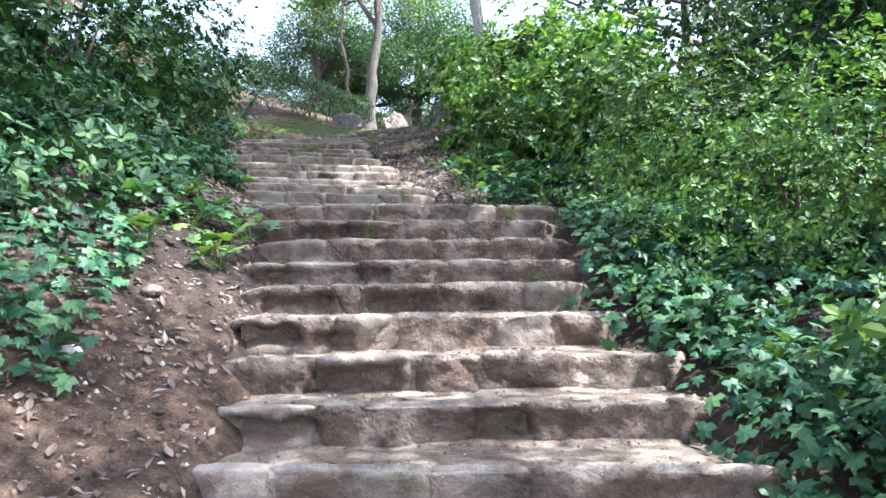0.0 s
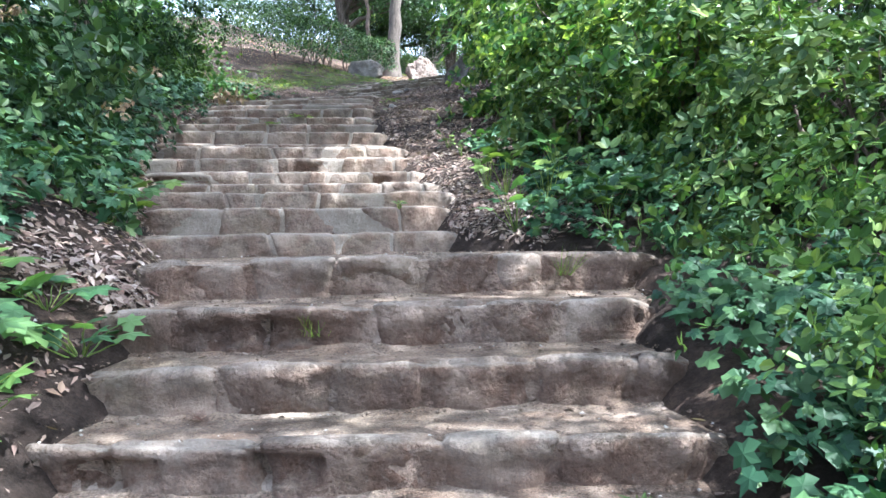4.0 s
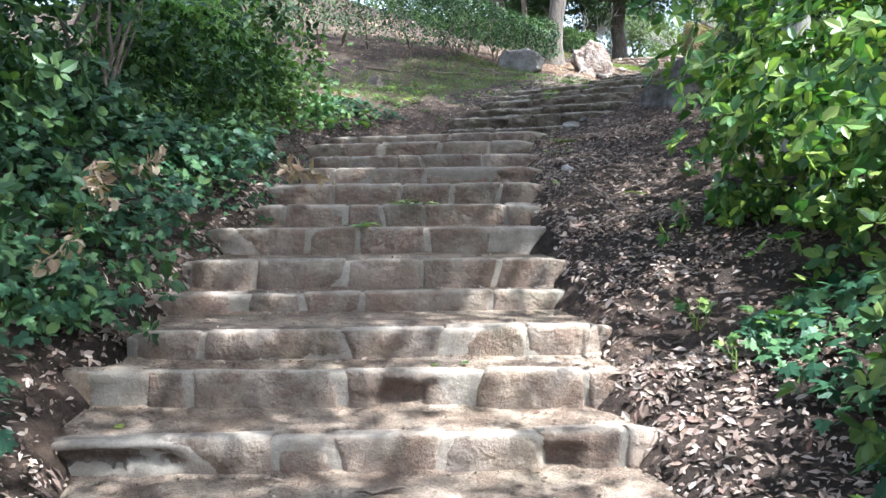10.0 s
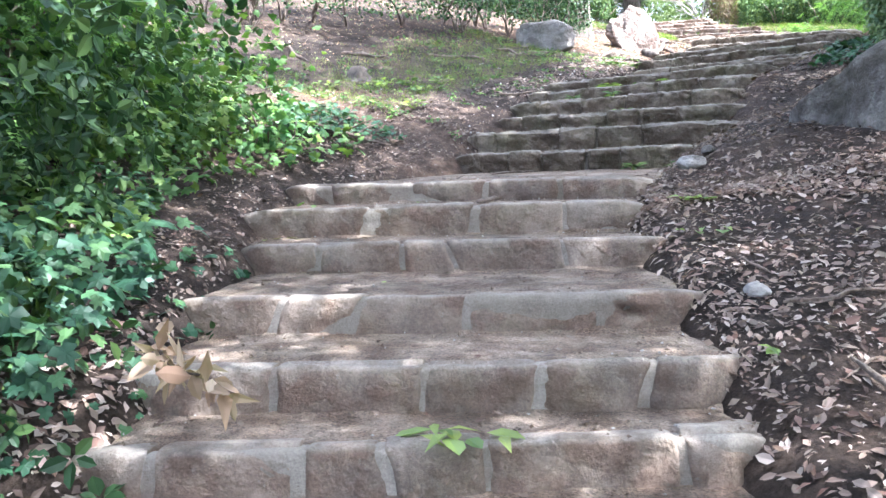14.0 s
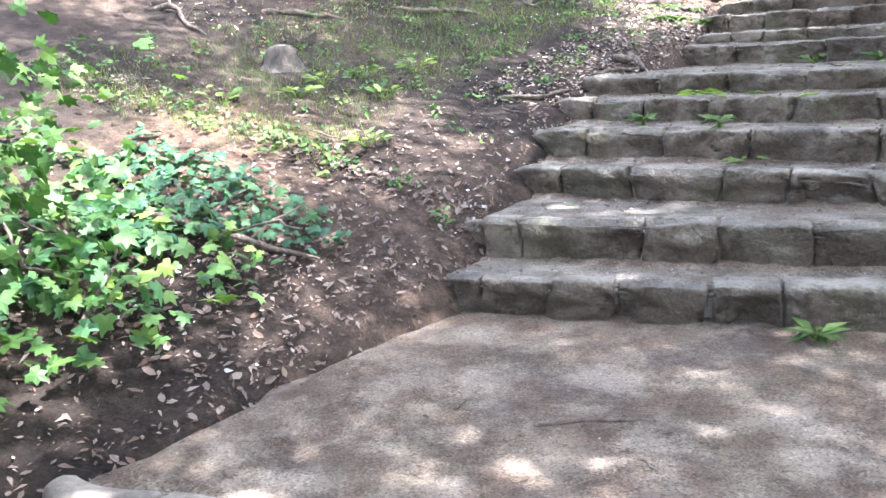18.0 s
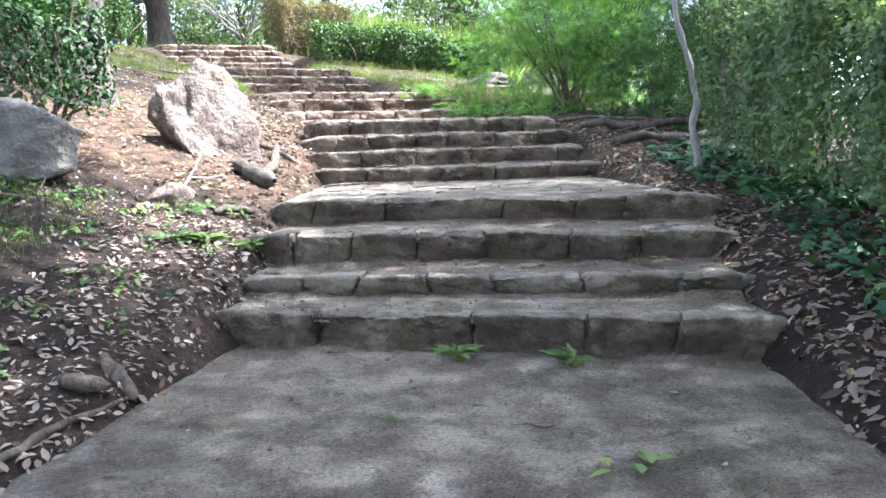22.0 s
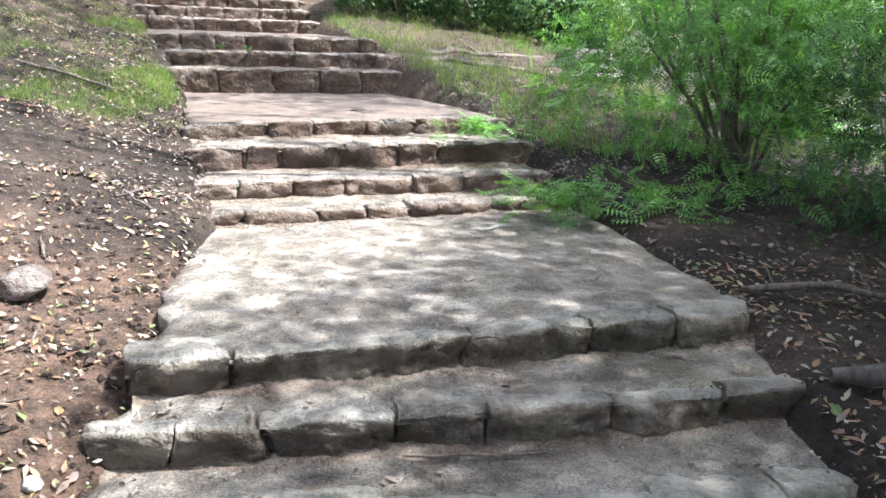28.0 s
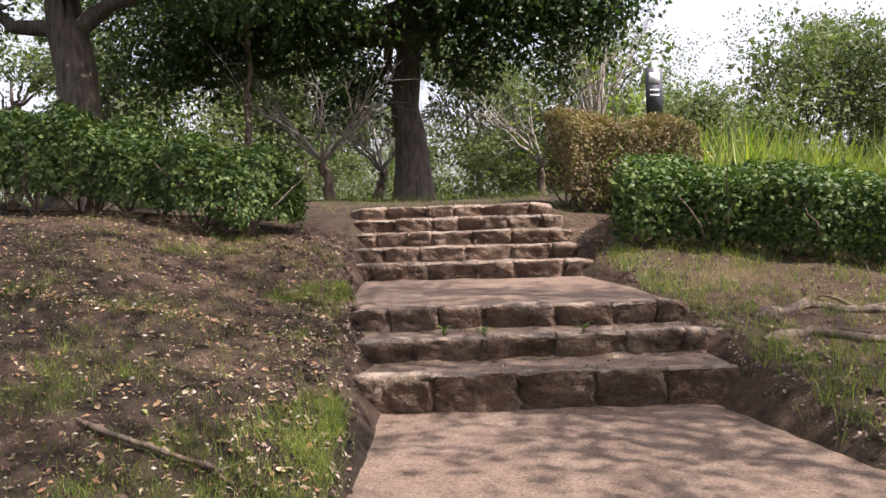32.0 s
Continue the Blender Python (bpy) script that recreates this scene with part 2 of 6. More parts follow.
BARK = bark("bark_dark", (0.035, 0.026, 0.02), (0.13, 0.105, 0.085))
BARK_PALE = bark("bark_pale", (0.2, 0.18, 0.16), (0.44, 0.41, 0.37), 20)
BARK_BROWN = bark("bark_brown", (0.06, 0.042, 0.032), (0.2, 0.15, 0.115), 24)
TWIG = bark("twig_grey", (0.2, 0.175, 0.155), (0.4, 0.365, 0.33), 40)

IVY = foliage("ivy_leaf", [(0.016, 0.052, 0.03), (0.028, 0.08, 0.043), (0.045, 0.11, 0.053), (0.07, 0.145, 0.06)], 0.14, 0.48, 0.2)
SHRUB_DARK = foliage("shrub_leaf_dark", [(0.012, 0.036, 0.016), (0.022, 0.058, 0.022), (0.038, 0.086, 0.03), (0.07, 0.13, 0.038)], 0.14, 0.5, 0.25)
SHRUB = foliage("shrub_leaf", [(0.03, 0.075, 0.025), (0.055, 0.125, 0.035), (0.09, 0.175, 0.05), (0.15, 0.24, 0.06)], 0.2, 0.5, 0.22)
GLOSSY = foliage("glossy_shrub_leaf", [(0.025, 0.07, 0.025), (0.05, 0.13, 0.035), (0.11, 0.2, 0.05), (0.24, 0.34, 0.1)], 0.3, 0.42, 0.32)
SHRUB_LIGHT = foliage("shrub_leaf_light", [(0.06, 0.12, 0.035), (0.1, 0.18, 0.05), (0.16, 0.25, 0.07), (0.23, 0.3, 0.09)], 0.4, 0.4, 0.4)
FEATHER = foliage("feathery_leaf", [(0.07, 0.16, 0.045), (0.12, 0.25, 0.07), (0.19, 0.34, 0.1)], 0.4, 0.5, 0.3)
# shaded copy of FEATHER: the nearer shrubs' shade is put into darker greens
FEATHER_SHADED = foliage("feathery_leaf_shaded", [(0.028, 0.07, 0.028), (0.05, 0.115, 0.04), (0.085, 0.17, 0.055)], 0.3, 0.5, 0.3)
HEDGE = foliage("hedge_leaf", [(0.022, 0.055, 0.02), (0.04, 0.09, 0.03), (0.07, 0.13, 0.04), (0.1, 0.155, 0.045)], 0.16, 0.55, 0.2)
HEDGE_GREY = foliage("dusty_hedge_leaf", [(0.06, 0.12, 0.065), (0.1, 0.175, 0.097), (0.15, 0.23, 0.13), (0.21, 0.265, 0.165)], 0.3, 0.5, 0.3)
BROWN_HEDGE = foliage("browned_hedge_leaf", [(0.08, 0.1, 0.04), (0.13, 0.105, 0.065), (0.165, 0.125, 0.085), (0.1, 0.135, 0.05)], 0.22, 0.6, 0.2)
GRASS = foliage("grass_blade", [(0.06, 0.12, 0.03), (0.11, 0.19, 0.045), (0.17, 0.25, 0.07), (0.24, 0.25, 0.1)], 0.4, 0.5, 0.25)
CANOPY = foliage("canopy_leaf", [(0.018, 0.046, 0.018), (0.03, 0.072, 0.025), (0.052, 0.106, 0.034)], 0.36, 0.4, 0.4)
WOODS = foliage("woods_leaf", [(0.062, 0.098, 0.052), (0.082, 0.124, 0.064), (0.105, 0.15, 0.077)], 0.34, 0.6, 0.2)
IVY_LIGHT = foliage("ivy_leaf_light", [(0.035, 0.1, 0.045), (0.06, 0.15, 0.062), (0.095, 0.2, 0.08), (0.14, 0.26, 0.1)], 0.3, 0.48, 0.3)
LITTER = foliage("dead_leaf", [(0.05, 0.031, 0.024), (0.1, 0.064, 0.05), (0.16, 0.115, 0.092), (0.23, 0.18, 0.15), (0.085, 0.044, 0.033), (0.14, 0.095, 0.065), (0.2, 0.15, 0.125), (0.07, 0.044, 0.034), (0.25, 0.2, 0.17), (0.12, 0.08, 0.06)], 0.1, 0.75, 0.2)
LITTER_PALE = foliage("pale_dead_leaf", [(0.12, 0.08, 0.064), (0.22, 0.16, 0.135), (0.3, 0.235, 0.2), (0.35, 0.29, 0.25), (0.14, 0.078, 0.06), (0.27, 0.21, 0.16), (0.07, 0.045, 0.036)], 0.1, 0.7, 0.25)
DRY_PALE = foliage("beige_dead_leaf", [(0.18, 0.11, 0.07), (0.28, 0.2, 0.135), (0.38, 0.3, 0.22), (0.23, 0.15, 0.095)], 0.25, 0.65, 0.25)
AUTUMN = foliage("red_brown_dead_leaf", [(0.2, 0.09, 0.055), (0.33, 0.2, 0.12), (0.14, 0.07, 0.05), (0.42, 0.36, 0.27), (0.27, 0.12, 0.07), (0.15, 0.19, 0.06), (0.36, 0.26, 0.17)], 0.15, 0.65, 0.25)


# ---- geometry helpers ----
def np_mesh(name, verts, faces, mat, smooth=False):
    """A mesh from numpy arrays; faces: one array of triangles or of quads."""
    me = bpy.data.meshes.new(name)
    verts, faces = np.asarray(verts, np.float32), np.asarray(faces, np.int32)
    k = faces.shape[1]
    me.vertices.add(len(verts))
    me.vertices.foreach_set("co", verts.ravel())
    me.loops.add(faces.size)
    me.loops.foreach_set("vertex_index", faces.ravel())
    me.polygons.add(len(faces))
    me.polygons.foreach_set("loop_start", np.arange(0, faces.size, k, dtype=np.int32))
    me.polygons.foreach_set("use_smooth", np.full(len(faces), smooth))
    me.update(calc_edges=True)
    me.validate()
    me.materials.append(mat)
    return me


def thing(name, label, category, group="", kind="", at=(0, 0, 0)):
    ob = new(name)
    ob.location = at
    return tagged(ob, label, category, group, kind)


def part(name, me, parent, label="", kind=""):
    ob = new(name, me)
    ob.parent = parent
    return tagged(ob, label, kind=kind)


def tri_join(chunks):
    """Joins (verts, faces) pairs of equal face size."""
    vs, fs, k = [], [], 0
    for v, f in chunks:
        vs.append(v)
        fs.append(np.asarray(f) + k)
        k += len(v)
    return np.concatenate(vs), np.concatenate(fs)


def tube(points, radii, sides=8, seed=0, rough=0.06):
    """A tapered, slightly uneven tube along points; quads."""
    pts, radii = np.asarray(points, float), np.asarray(radii, float)
    r = np.random.default_rng(seed)
    tang = np.gradient(pts, axis=0)
    tang /= np.linalg.norm(tang, axis=1)[:, None] + 1e-9
    ref = np.where(np.abs(tang[:, 2:3]) > 0.9, [[1.0, 0, 0]], [[0, 0, 1.0]])
    a = np.cross(tang, ref)
    a /= np.linalg.norm(a, axis=1)[:, None] + 1e-9
    b = np.cross(tang, a)
    ang = np.linspace(0, 2 * np.pi, sides, endpoint=False)
    wob = 1 + rough * r.standard_normal((len(pts), sides))
    ring = (np.cos(ang)[None, :, None] * a[:, None] + np.sin(ang)[None, :, None] * b[:, None]) * (radii[:, None] * wob)[..., None]
    v = (pts[:, None] + ring).reshape(-1, 3)
    i, j = np.meshgrid(np.arange(len(pts) - 1), np.arange(sides), indexing="ij")
    q = np.stack([i * sides + j, i * sides + (j + 1) % sides, (i + 1) * sides + (j + 1) % sides, (i + 1) * sides + j], -1).reshape(-1, 4)
    return v, q


def wander(start, end, n, sway, seed):
    """Points from start to end that stray to the sides."""
    r = np.random.default_rng(seed)
    t = np.linspace(0, 1, n)[:, None]
    p = np.asarray(start, float) * (1 - t) + np.asarray(end, float) * t
    off = np.cumsum(r.standard_normal((n, 3)), 0) * sway / math.sqrt(n)
    return p + (off - off[0]) * np.sin(np.pi * np.clip(t, 0, 0.7))


def leaf_shape(kind):
    """Vertices and triangles of one leaf one unit long, along +y, face up."""
    if kind == "lance":
        v = [(0, 0, 0), (-0.17, 0.35, 0.06), (0, 0.4, 0), (0.17, 0.35, 0.06), (0, 1, -0.12)]
        return np.array(v), np.array([(0, 2, 1), (0, 3, 2), (1, 2, 4), (2, 3, 4)])
    if kind == "flake":
        v = [(0, 0, 0), (-0.3, 0.5, 0.05), (0, 1, -0.1), (0.3, 0.5, 0.05)]
        return np.array(v), np.array([(0, 3, 1), (1, 3, 2)])
    if kind == "oval":
        v = [(0, 0, 0), (-0.27, 0.3, 0.06), (-0.24, 0.7, 0.04), (0, 1, -0.05), (0.24, 0.7, 0.04), (0.27, 0.3, 0.06)]
        return np.array(v), np.array([(0, 2, 1), (0, 3, 2), (0, 4, 3), (0, 5, 4)])
    if kind == "ivy":
        half = [(-0.2, -0.12, 0.0), (-0.52, 0.1, -0.04), (-0.3, 0.32, 0.03), (-0.42, 0.62, -0.04), (-0.15, 0.62, 0.02)]
        v = [(0, 0, 0)] + half + [(0, 1, -0.1)] + [(-x, y, z) for x, y, z in reversed(half)] + [(0, 0.32, 0.07)]
        n = len(v) - 1
        return np.array(v), np.array([(n, (k + 1) % n, k) for k in range(n)])
    if kind == "blade":
        v = [(-0.012, 0, 0), (0.012, 0, 0), (-0.01, 0.55, 0.05), (0.01, 0.55, 0.05), (0, 1, -0.08)]
        return np.array(v), np.array([(0, 1, 3), (0, 3, 2), (2, 3, 4)])
    if kind == "curl":
        v = [(0, 0, 0), (-0.28, 0.3, 0.08), (0, 0.35, 0.0), (0.25, 0.32, 0.05), (-0.22, 0.7, 0.11), (0, 0.7, 0.03), (0.24, 0.66, 0.07), (0.04, 1, 0.1)]
        return np.array(v), np.array([(0, 2, 1), (0, 3, 2), (1, 2, 5), (1, 5, 4), (2, 3, 6), (2, 6, 5), (4, 5, 7), (5, 6, 7)])
    if kind == "frond":
        out_v, out_f = [], []
        for k in range(7):
            for side in (-1, 1):
                y = 0.12 + 0.125 * k
                w = 0.3 * (1 - 0.55 * k / 6)
                o = len(out_v)
                out_v += [(0, y, 0), (side * w * 0.5, y + 0.02, 0.02), (side * w, y + 0.1, -0.03), (side * w * 0.5, y + 0.11, 0.02)]
                out_f += [(o, o + 1, o + 3), (o + 1, o + 2, o + 3)]
        o = len(out_v)
        out_v += [(-0.008, 0, 0), (0.008, 0, 0), (0, 1, -0.05)]
        out_f += [(o, o + 1, o + 2)]
        return np.array(out_v), np.array(out_f)
    raise ValueError(kind)


def unit(a):
    return a / (np.linalg.norm(a, axis=-1, keepdims=True) + 1e-9)


def place_leaves(kind, pos, forward, up, size):
    """Copies of a leaf at pos, along forward, facing up; arrays of verts and triangles."""
    v, f = leaf_shape(kind)
    y = unit(forward)
    x = unit(np.cross(y, up))
    z = np.cross(x, y)
    size = np.broadcast_to(size, (len(pos),))
    out = pos[:, None] + size[:, None, None] * (v[None, :, :1] * x[:, None] + v[None, :, 1:2] * y[:, None] + v[None, :, 2:] * z[:, None])
    faces = f[None] + (np.arange(len(pos)) * len(v))[:, None, None]
    return out.reshape(-1, 3), faces.reshape(-1, 3)


def rand_dirs(r, n):
    return unit(r.standard_normal((n, 3)))


def lumpy(r, n, centre, radii, seed, shell=0.55, lumps=0.28):
    """Random places in an uneven ellipsoid, most near its skin, and their outward ways."""
    d = rand_dirs(r, n)
    rr = np.random.default_rng(seed)
    k = rr.standard_normal((5, 3)) * 2.6
    ph = rr.uniform(0, 6.28, 5)
    bump = 1 + lumps * np.sin(d @ k.T + ph).mean(1) * 1.7
    rad = shell + (1 - shell) * r.uniform(0, 1, n) ** 0.6
    p = np.asarray(centre) + d * np.asarray(radii) * (bump * rad)[:, None]
    return p, unit(d / np.asarray(radii))


# ---- the plan: every step's front edge, (left x, y, right x, y, height) ----
FLIGHT_1 = [
    (-1.0, 1.1, 1.45, 1.05, 0.15), (-1.0, 1.65, 1.42, 1.6, 0.33), (-1.02, 2.2, 1.4, 2.15, 0.51), (-1.04, 2.75, 1.38, 2.7, 0.69),
    (-1.06, 3.3, 1.36, 3.22, 0.87), (-1.1, 3.78, 1.32, 3.88, 1.06), (-1.17, 4.13, 1.3, 4.38, 1.252), (-1.2, 4.46, 1.12, 4.9, 1.455),
    (-1.25, 4.98, 0.98, 5.42, 1.638), (-1.42, 5.56, 1.0, 5.7, 1.81), (-1.42, 5.98, 0.97, 6.2, 1.995), (-1.52, 6.4, 0.93, 6.7, 2.185),
    (-1.62, 6.92, 1.1, 7.4, 2.385),
]
FLIGHT_2 = [
    (-2.02, 7.82, 0.0, 8.8, 2.525), (-2.28, 8.45, -0.12, 9.18, 2.72), (-2.45, 8.82, -0.07, 9.6, 2.855), (-2.6, 9.52, -0.25, 10.2, 2.97),
    (-2.95, 10.0, -0.42, 10.75, 3.122), (-3.3, 10.5, -0.54, 11.12, 3.295), (-3.1, 10.8, -0.68, 11.5, 3.44), (-3.4, 11.42, -0.86, 12.2, 3.55),
    (-3.35, 11.75, -0.98, 12.42, 3.725), (-3.6, 12.4, -1.1, 12.98, 3.905), (-3.5, 12.95, -1.25, 13.45, 4.06), (-3.6, 13.4, -1.32, 13.75, 4.225),
    (-3.75, 14.03, -1.42, 14.32, 4.385), (-3.9, 14.95, -1.55, 15.12, 4.532), (-4.15, 15.48, -1.65, 15.66, 4.7), (-4.2, 16.28, -1.6, 16.05, 4.83),
]
FLIGHT_3 = [
    (-3.3, 18.0, -1.07, 17.8, 5.03), (-3.25, 18.4, -0.8, 18.05, 5.225), (-3.12, 19.1, -0.78, 18.42, 5.39), (-3.02, 19.55, -0.77, 18.77, 5.56),
    (-2.9, 20.1, -0.53, 19.2, 5.71), (-2.74, 20.53, -0.36, 19.5, 5.84),
]
FLIGHT_4 = [(-1.97, 22.2, 0.3, 20.8, 6.02), (-1.8, 22.5, 0.5, 21.3, 6.12), (-1.66, 22.88, 0.75, 21.72, 6.285), (-1.45, 23.5, 0.98, 22.15, 6.43)]
FLIGHT_5 = [(-0.83, 25.4, 1.76, 24.73, 6.56), (-0.75, 25.8, 2.0, 25.42, 6.714), (-0.7, 26.08, 2.15, 25.98, 6.865), (-0.57, 26.33, 2.25, 26.52, 7.02)]
FLIGHT_6 = [(-0.4, 28.6, 2.4, 28.95, 7.1), (-0.47, 29.03, 2.33, 29.3, 7.235), (-0.48, 29.45, 2.32, 29.78, 7.42), (-0.5, 29.86, 2.32, 30.5, 7.555)]
FLIGHT_7 = [(-0.93, 32.53, 1.81, 32.75, 7.865), (-0.98, 32.98, 1.8, 33.35, 8.035), (-1.05, 33.5, 1.62, 33.7, 8.215)]
FLIGHT_8 = [(-1.64, 36.2, 1.15, 36.15, 8.45), (-1.7, 36.6, 1.05, 36.55, 8.62), (-1.75, 37.0, 0.93, 36.95, 8.79), (-1.8, 37.35, 0.85, 37.3, 8.96), (-1.85, 37.72, 0.74, 37.66, 9.12)]
FLIGHTS = [FLIGHT_1, FLIGHT_2, FLIGHT_3, FLIGHT_4, FLIGHT_5, FLIGHT_6, FLIGHT_7, FLIGHT_8]
STEPS = [s for fl in FLIGHTS for s in fl]

# centre line of the walk: points, heights and half widths
_mid = [((a + c) / 2, (b + d) / 2, z, math.hypot(c - a, d - b) / 2) for a, b, c, d, z in STEPS]
LINE = np.array([(0.4, -30.0, -4.0, 1.3), (0.25, -1.5, 0.0, 1.3), (0.22, 0.7, 0.02, 1.25)] + _mid + [(-0.9, 44.0, 9.45, 1.2), (-1.2, 90.0, 9.6, 1.2)])


def line_at(x, y):
    """For each place: height of the walk beside it, how far it lies beyond the walk's edge (left: minus), and y along the line, blended where the walk bends."""
    near = np.full(x.shape, 1e9)
    for a, b in zip(LINE[:-1], LINE[1:]):
        d = b[:2] - a[:2]
        u = np.clip(((x - a[0]) * d[0] + (y - a[1]) * d[1]) / (d @ d), 0, 1)
        near = np.minimum(near, np.hypot(x - a[0] - u * d[0], y - a[1] - u * d[1]))
    soft = 0.12 + 0.4 * np.clip(near - 1.1, 0, 4)
    total = np.zeros(x.shape)
    sums = [np.zeros(x.shape) for _ in range(4)]
    for a, b in zip(LINE[:-1], LINE[1:]):
        d = b[:2] - a[:2]
        u = np.clip(((x - a[0]) * d[0] + (y - a[1]) * d[1]) / (d @ d), 0, 1)
        dist = np.hypot(x - a[0] - u * d[0], y - a[1] - u * d[1])
        w = np.exp(-(dist - near) / soft)
        side = np.sign((x - a[0]) * d[1] - (y - a[1]) * d[0])
        total += w
        for k, value in enumerate((a[2] + u * (b[2] - a[2]), side * w, a[3] + u * (b[3] - a[3]), a[1] + u * d[1])):
            sums[k] += value if k == 1 else w * value
    z, side, half, yc = (v / total for v in sums)
    return z, np.sign(side) * near, half, yc


LEFT_Y = [-5, 0, 3, 5, 12, 14, 16, 18, 22, 25, 30, 34, 37, 42]
LEFT_NEAR = [0.1, 0.05, 0.12, 0.5, 0.6, 0.5, 0.3, 0.24, 0.28, 0.26, 0.22, 0.22, 0.18, 0.03]
LEFT_FAR = [0.1, 0.2, 0.3, 0.4, 0.4, 0.35, 0.36, 0.38, 0.4, 0.4, 0.2, 0.12, 0.06, 0.02]
RIGHT_Y = [-5, 0, 3, 7, 10, 15, 17, 20, 24, 28, 31, 35, 38, 42]
RIGHT_NEAR = [0.1, 0.1, 0.2, 0.22, 0.22, 0.13, 0.1, 0.05, 0.03, -0.02, -0.03, -0.02, 0.0, 0.0]
RIGHT_FAR = [0.1, 0.12, 0.2, 0.22, 0.22, 0.18, 0.12, 0.02, 0.0, -0.05, -0.1, -0.1, -0.08, -0.06]


def wave(x, y, f, seed):
    r = np.random.default_rng(seed)
    k, ph = r.standard_normal((6, 2)) * f, r.uniform(0, 6.28, 6)
    return sum(np.sin(x * a + y * b + p) for (a, b), p in zip(k, ph)) / 6


def ground(x, y):
    """Height of the ground."""
    x, y = np.asarray(x, float), np.asarray(y, float)
    z, off, half, yc = line_at(x, y)
    e = np.abs(off) - half
    near = np.where(off < 0, np.interp(yc, LEFT_Y, LEFT_NEAR), np.interp(yc, RIGHT_Y, RIGHT_NEAR))
    far = np.where(off < 0, np.interp(yc, LEFT_Y, LEFT_FAR), np.interp(yc, RIGHT_Y, RIGHT_FAR))
    ee = np.clip(e, 0, None)
    bank = near * np.minimum(ee, 2.2) + far * np.clip(ee - 2.2, 0, 5.5) - 0.04 * np.clip(ee - 20, 0, 200)
    rough = 0.035 * wave(x, y, 3.0, 3) + 0.018 * wave(x, y, 9.0, 4) + 0.05 * wave(x, y, 0.9, 5) * np.clip(ee, 0, 2)
    under = np.where(e < -0.02, -0.5 * np.clip((-0.02 - e) / 0.42, 0, 1), 0)
    # beyond the top step and before the first one the ground runs across the walk
    under = np.where((y > 37.95) | (y < 0.85), 0, under)
    edge = np.where((y > 37.95) | (y < 0.85), -0.01, np.interp(y, [6, 8, 17, 19, 27, 29], [-0.06, -0.03, -0.03, -0.045, -0.045, -0.03]))
    return z + bank + rough * np.clip(ee * 2 + 0.3, 0, 1) + under + edge


def ground_at(x, y):
    return float(ground(np.array([x]), np.array([y]))[0])


def beside(n, r, side, y0, y1, e0, e1, power=1.0):
    """n places on the ground along the walk, between e0 and e1 metres beyond its edge; side -1 left, 1 right."""
    yc = r.uniform(y0, y1, n)
    order = np.argsort(LINE[:, 1])
    px, hw = np.interp(yc, LINE[order, 1], LINE[order, 0]), np.interp(yc, LINE[order, 1], LINE[order, 3])
    slope = np.interp(yc + 0.3, LINE[order, 1], LINE[order, 0]) - np.interp(yc - 0.3, LINE[order, 1], LINE[order, 0])
    t = unit(np.stack([slope, np.full(n, 0.6)], -1))
    e = e0 + (e1 - e0) * r.uniform(0, 1, n) ** power
    x, y = px + side * (hw + e) * t[:, 1], yc - side * (hw + e) * t[:, 0]
    return np.stack([x, y, ground(x, y)], -1)


def normals_at(p):
    h = 0.12
    gx = (ground(p[:, 0] + h, p[:, 1]) - ground(p[:, 0] - h, p[:, 1])) / (2 * h)
    gy = (ground(p[:, 0], p[:, 1] + h) - ground(p[:, 0], p[:, 1] - h)) / (2 * h)
    return unit(np.stack([-np.clip(gx, -1.2, 1.2), -np.clip(gy, -1.2, 1.2), np.ones(len(p))], -1))


# ---- ground: one sheet, fine by the walk and coarse to the horizon ----
def spaced(lo, hi, step, far):
    mid = np.arange(lo, hi + step / 2, step)
    out = np.geomspace(step * 2, far, 28)
    return np.concatenate([(lo - out)[::-1], mid, hi + out])


gx, gy = spaced(-7.5, 7, 0.14, 900), spaced(-1, 42, 0.14, 900)
X, Y = np.meshgrid(gx, gy, indexing="ij")
Zg = ground(X.ravel(), Y.ravel()).reshape(X.shape)
ii, jj = np.meshgrid(np.arange(len(gx) - 1), np.arange(len(gy) - 1), indexing="ij")
nj = len(gy)
gq = np.stack([ii * nj + jj, (ii + 1) * nj + jj, (ii + 1) * nj + jj + 1, ii * nj + jj + 1], -1).reshape(-1, 4)


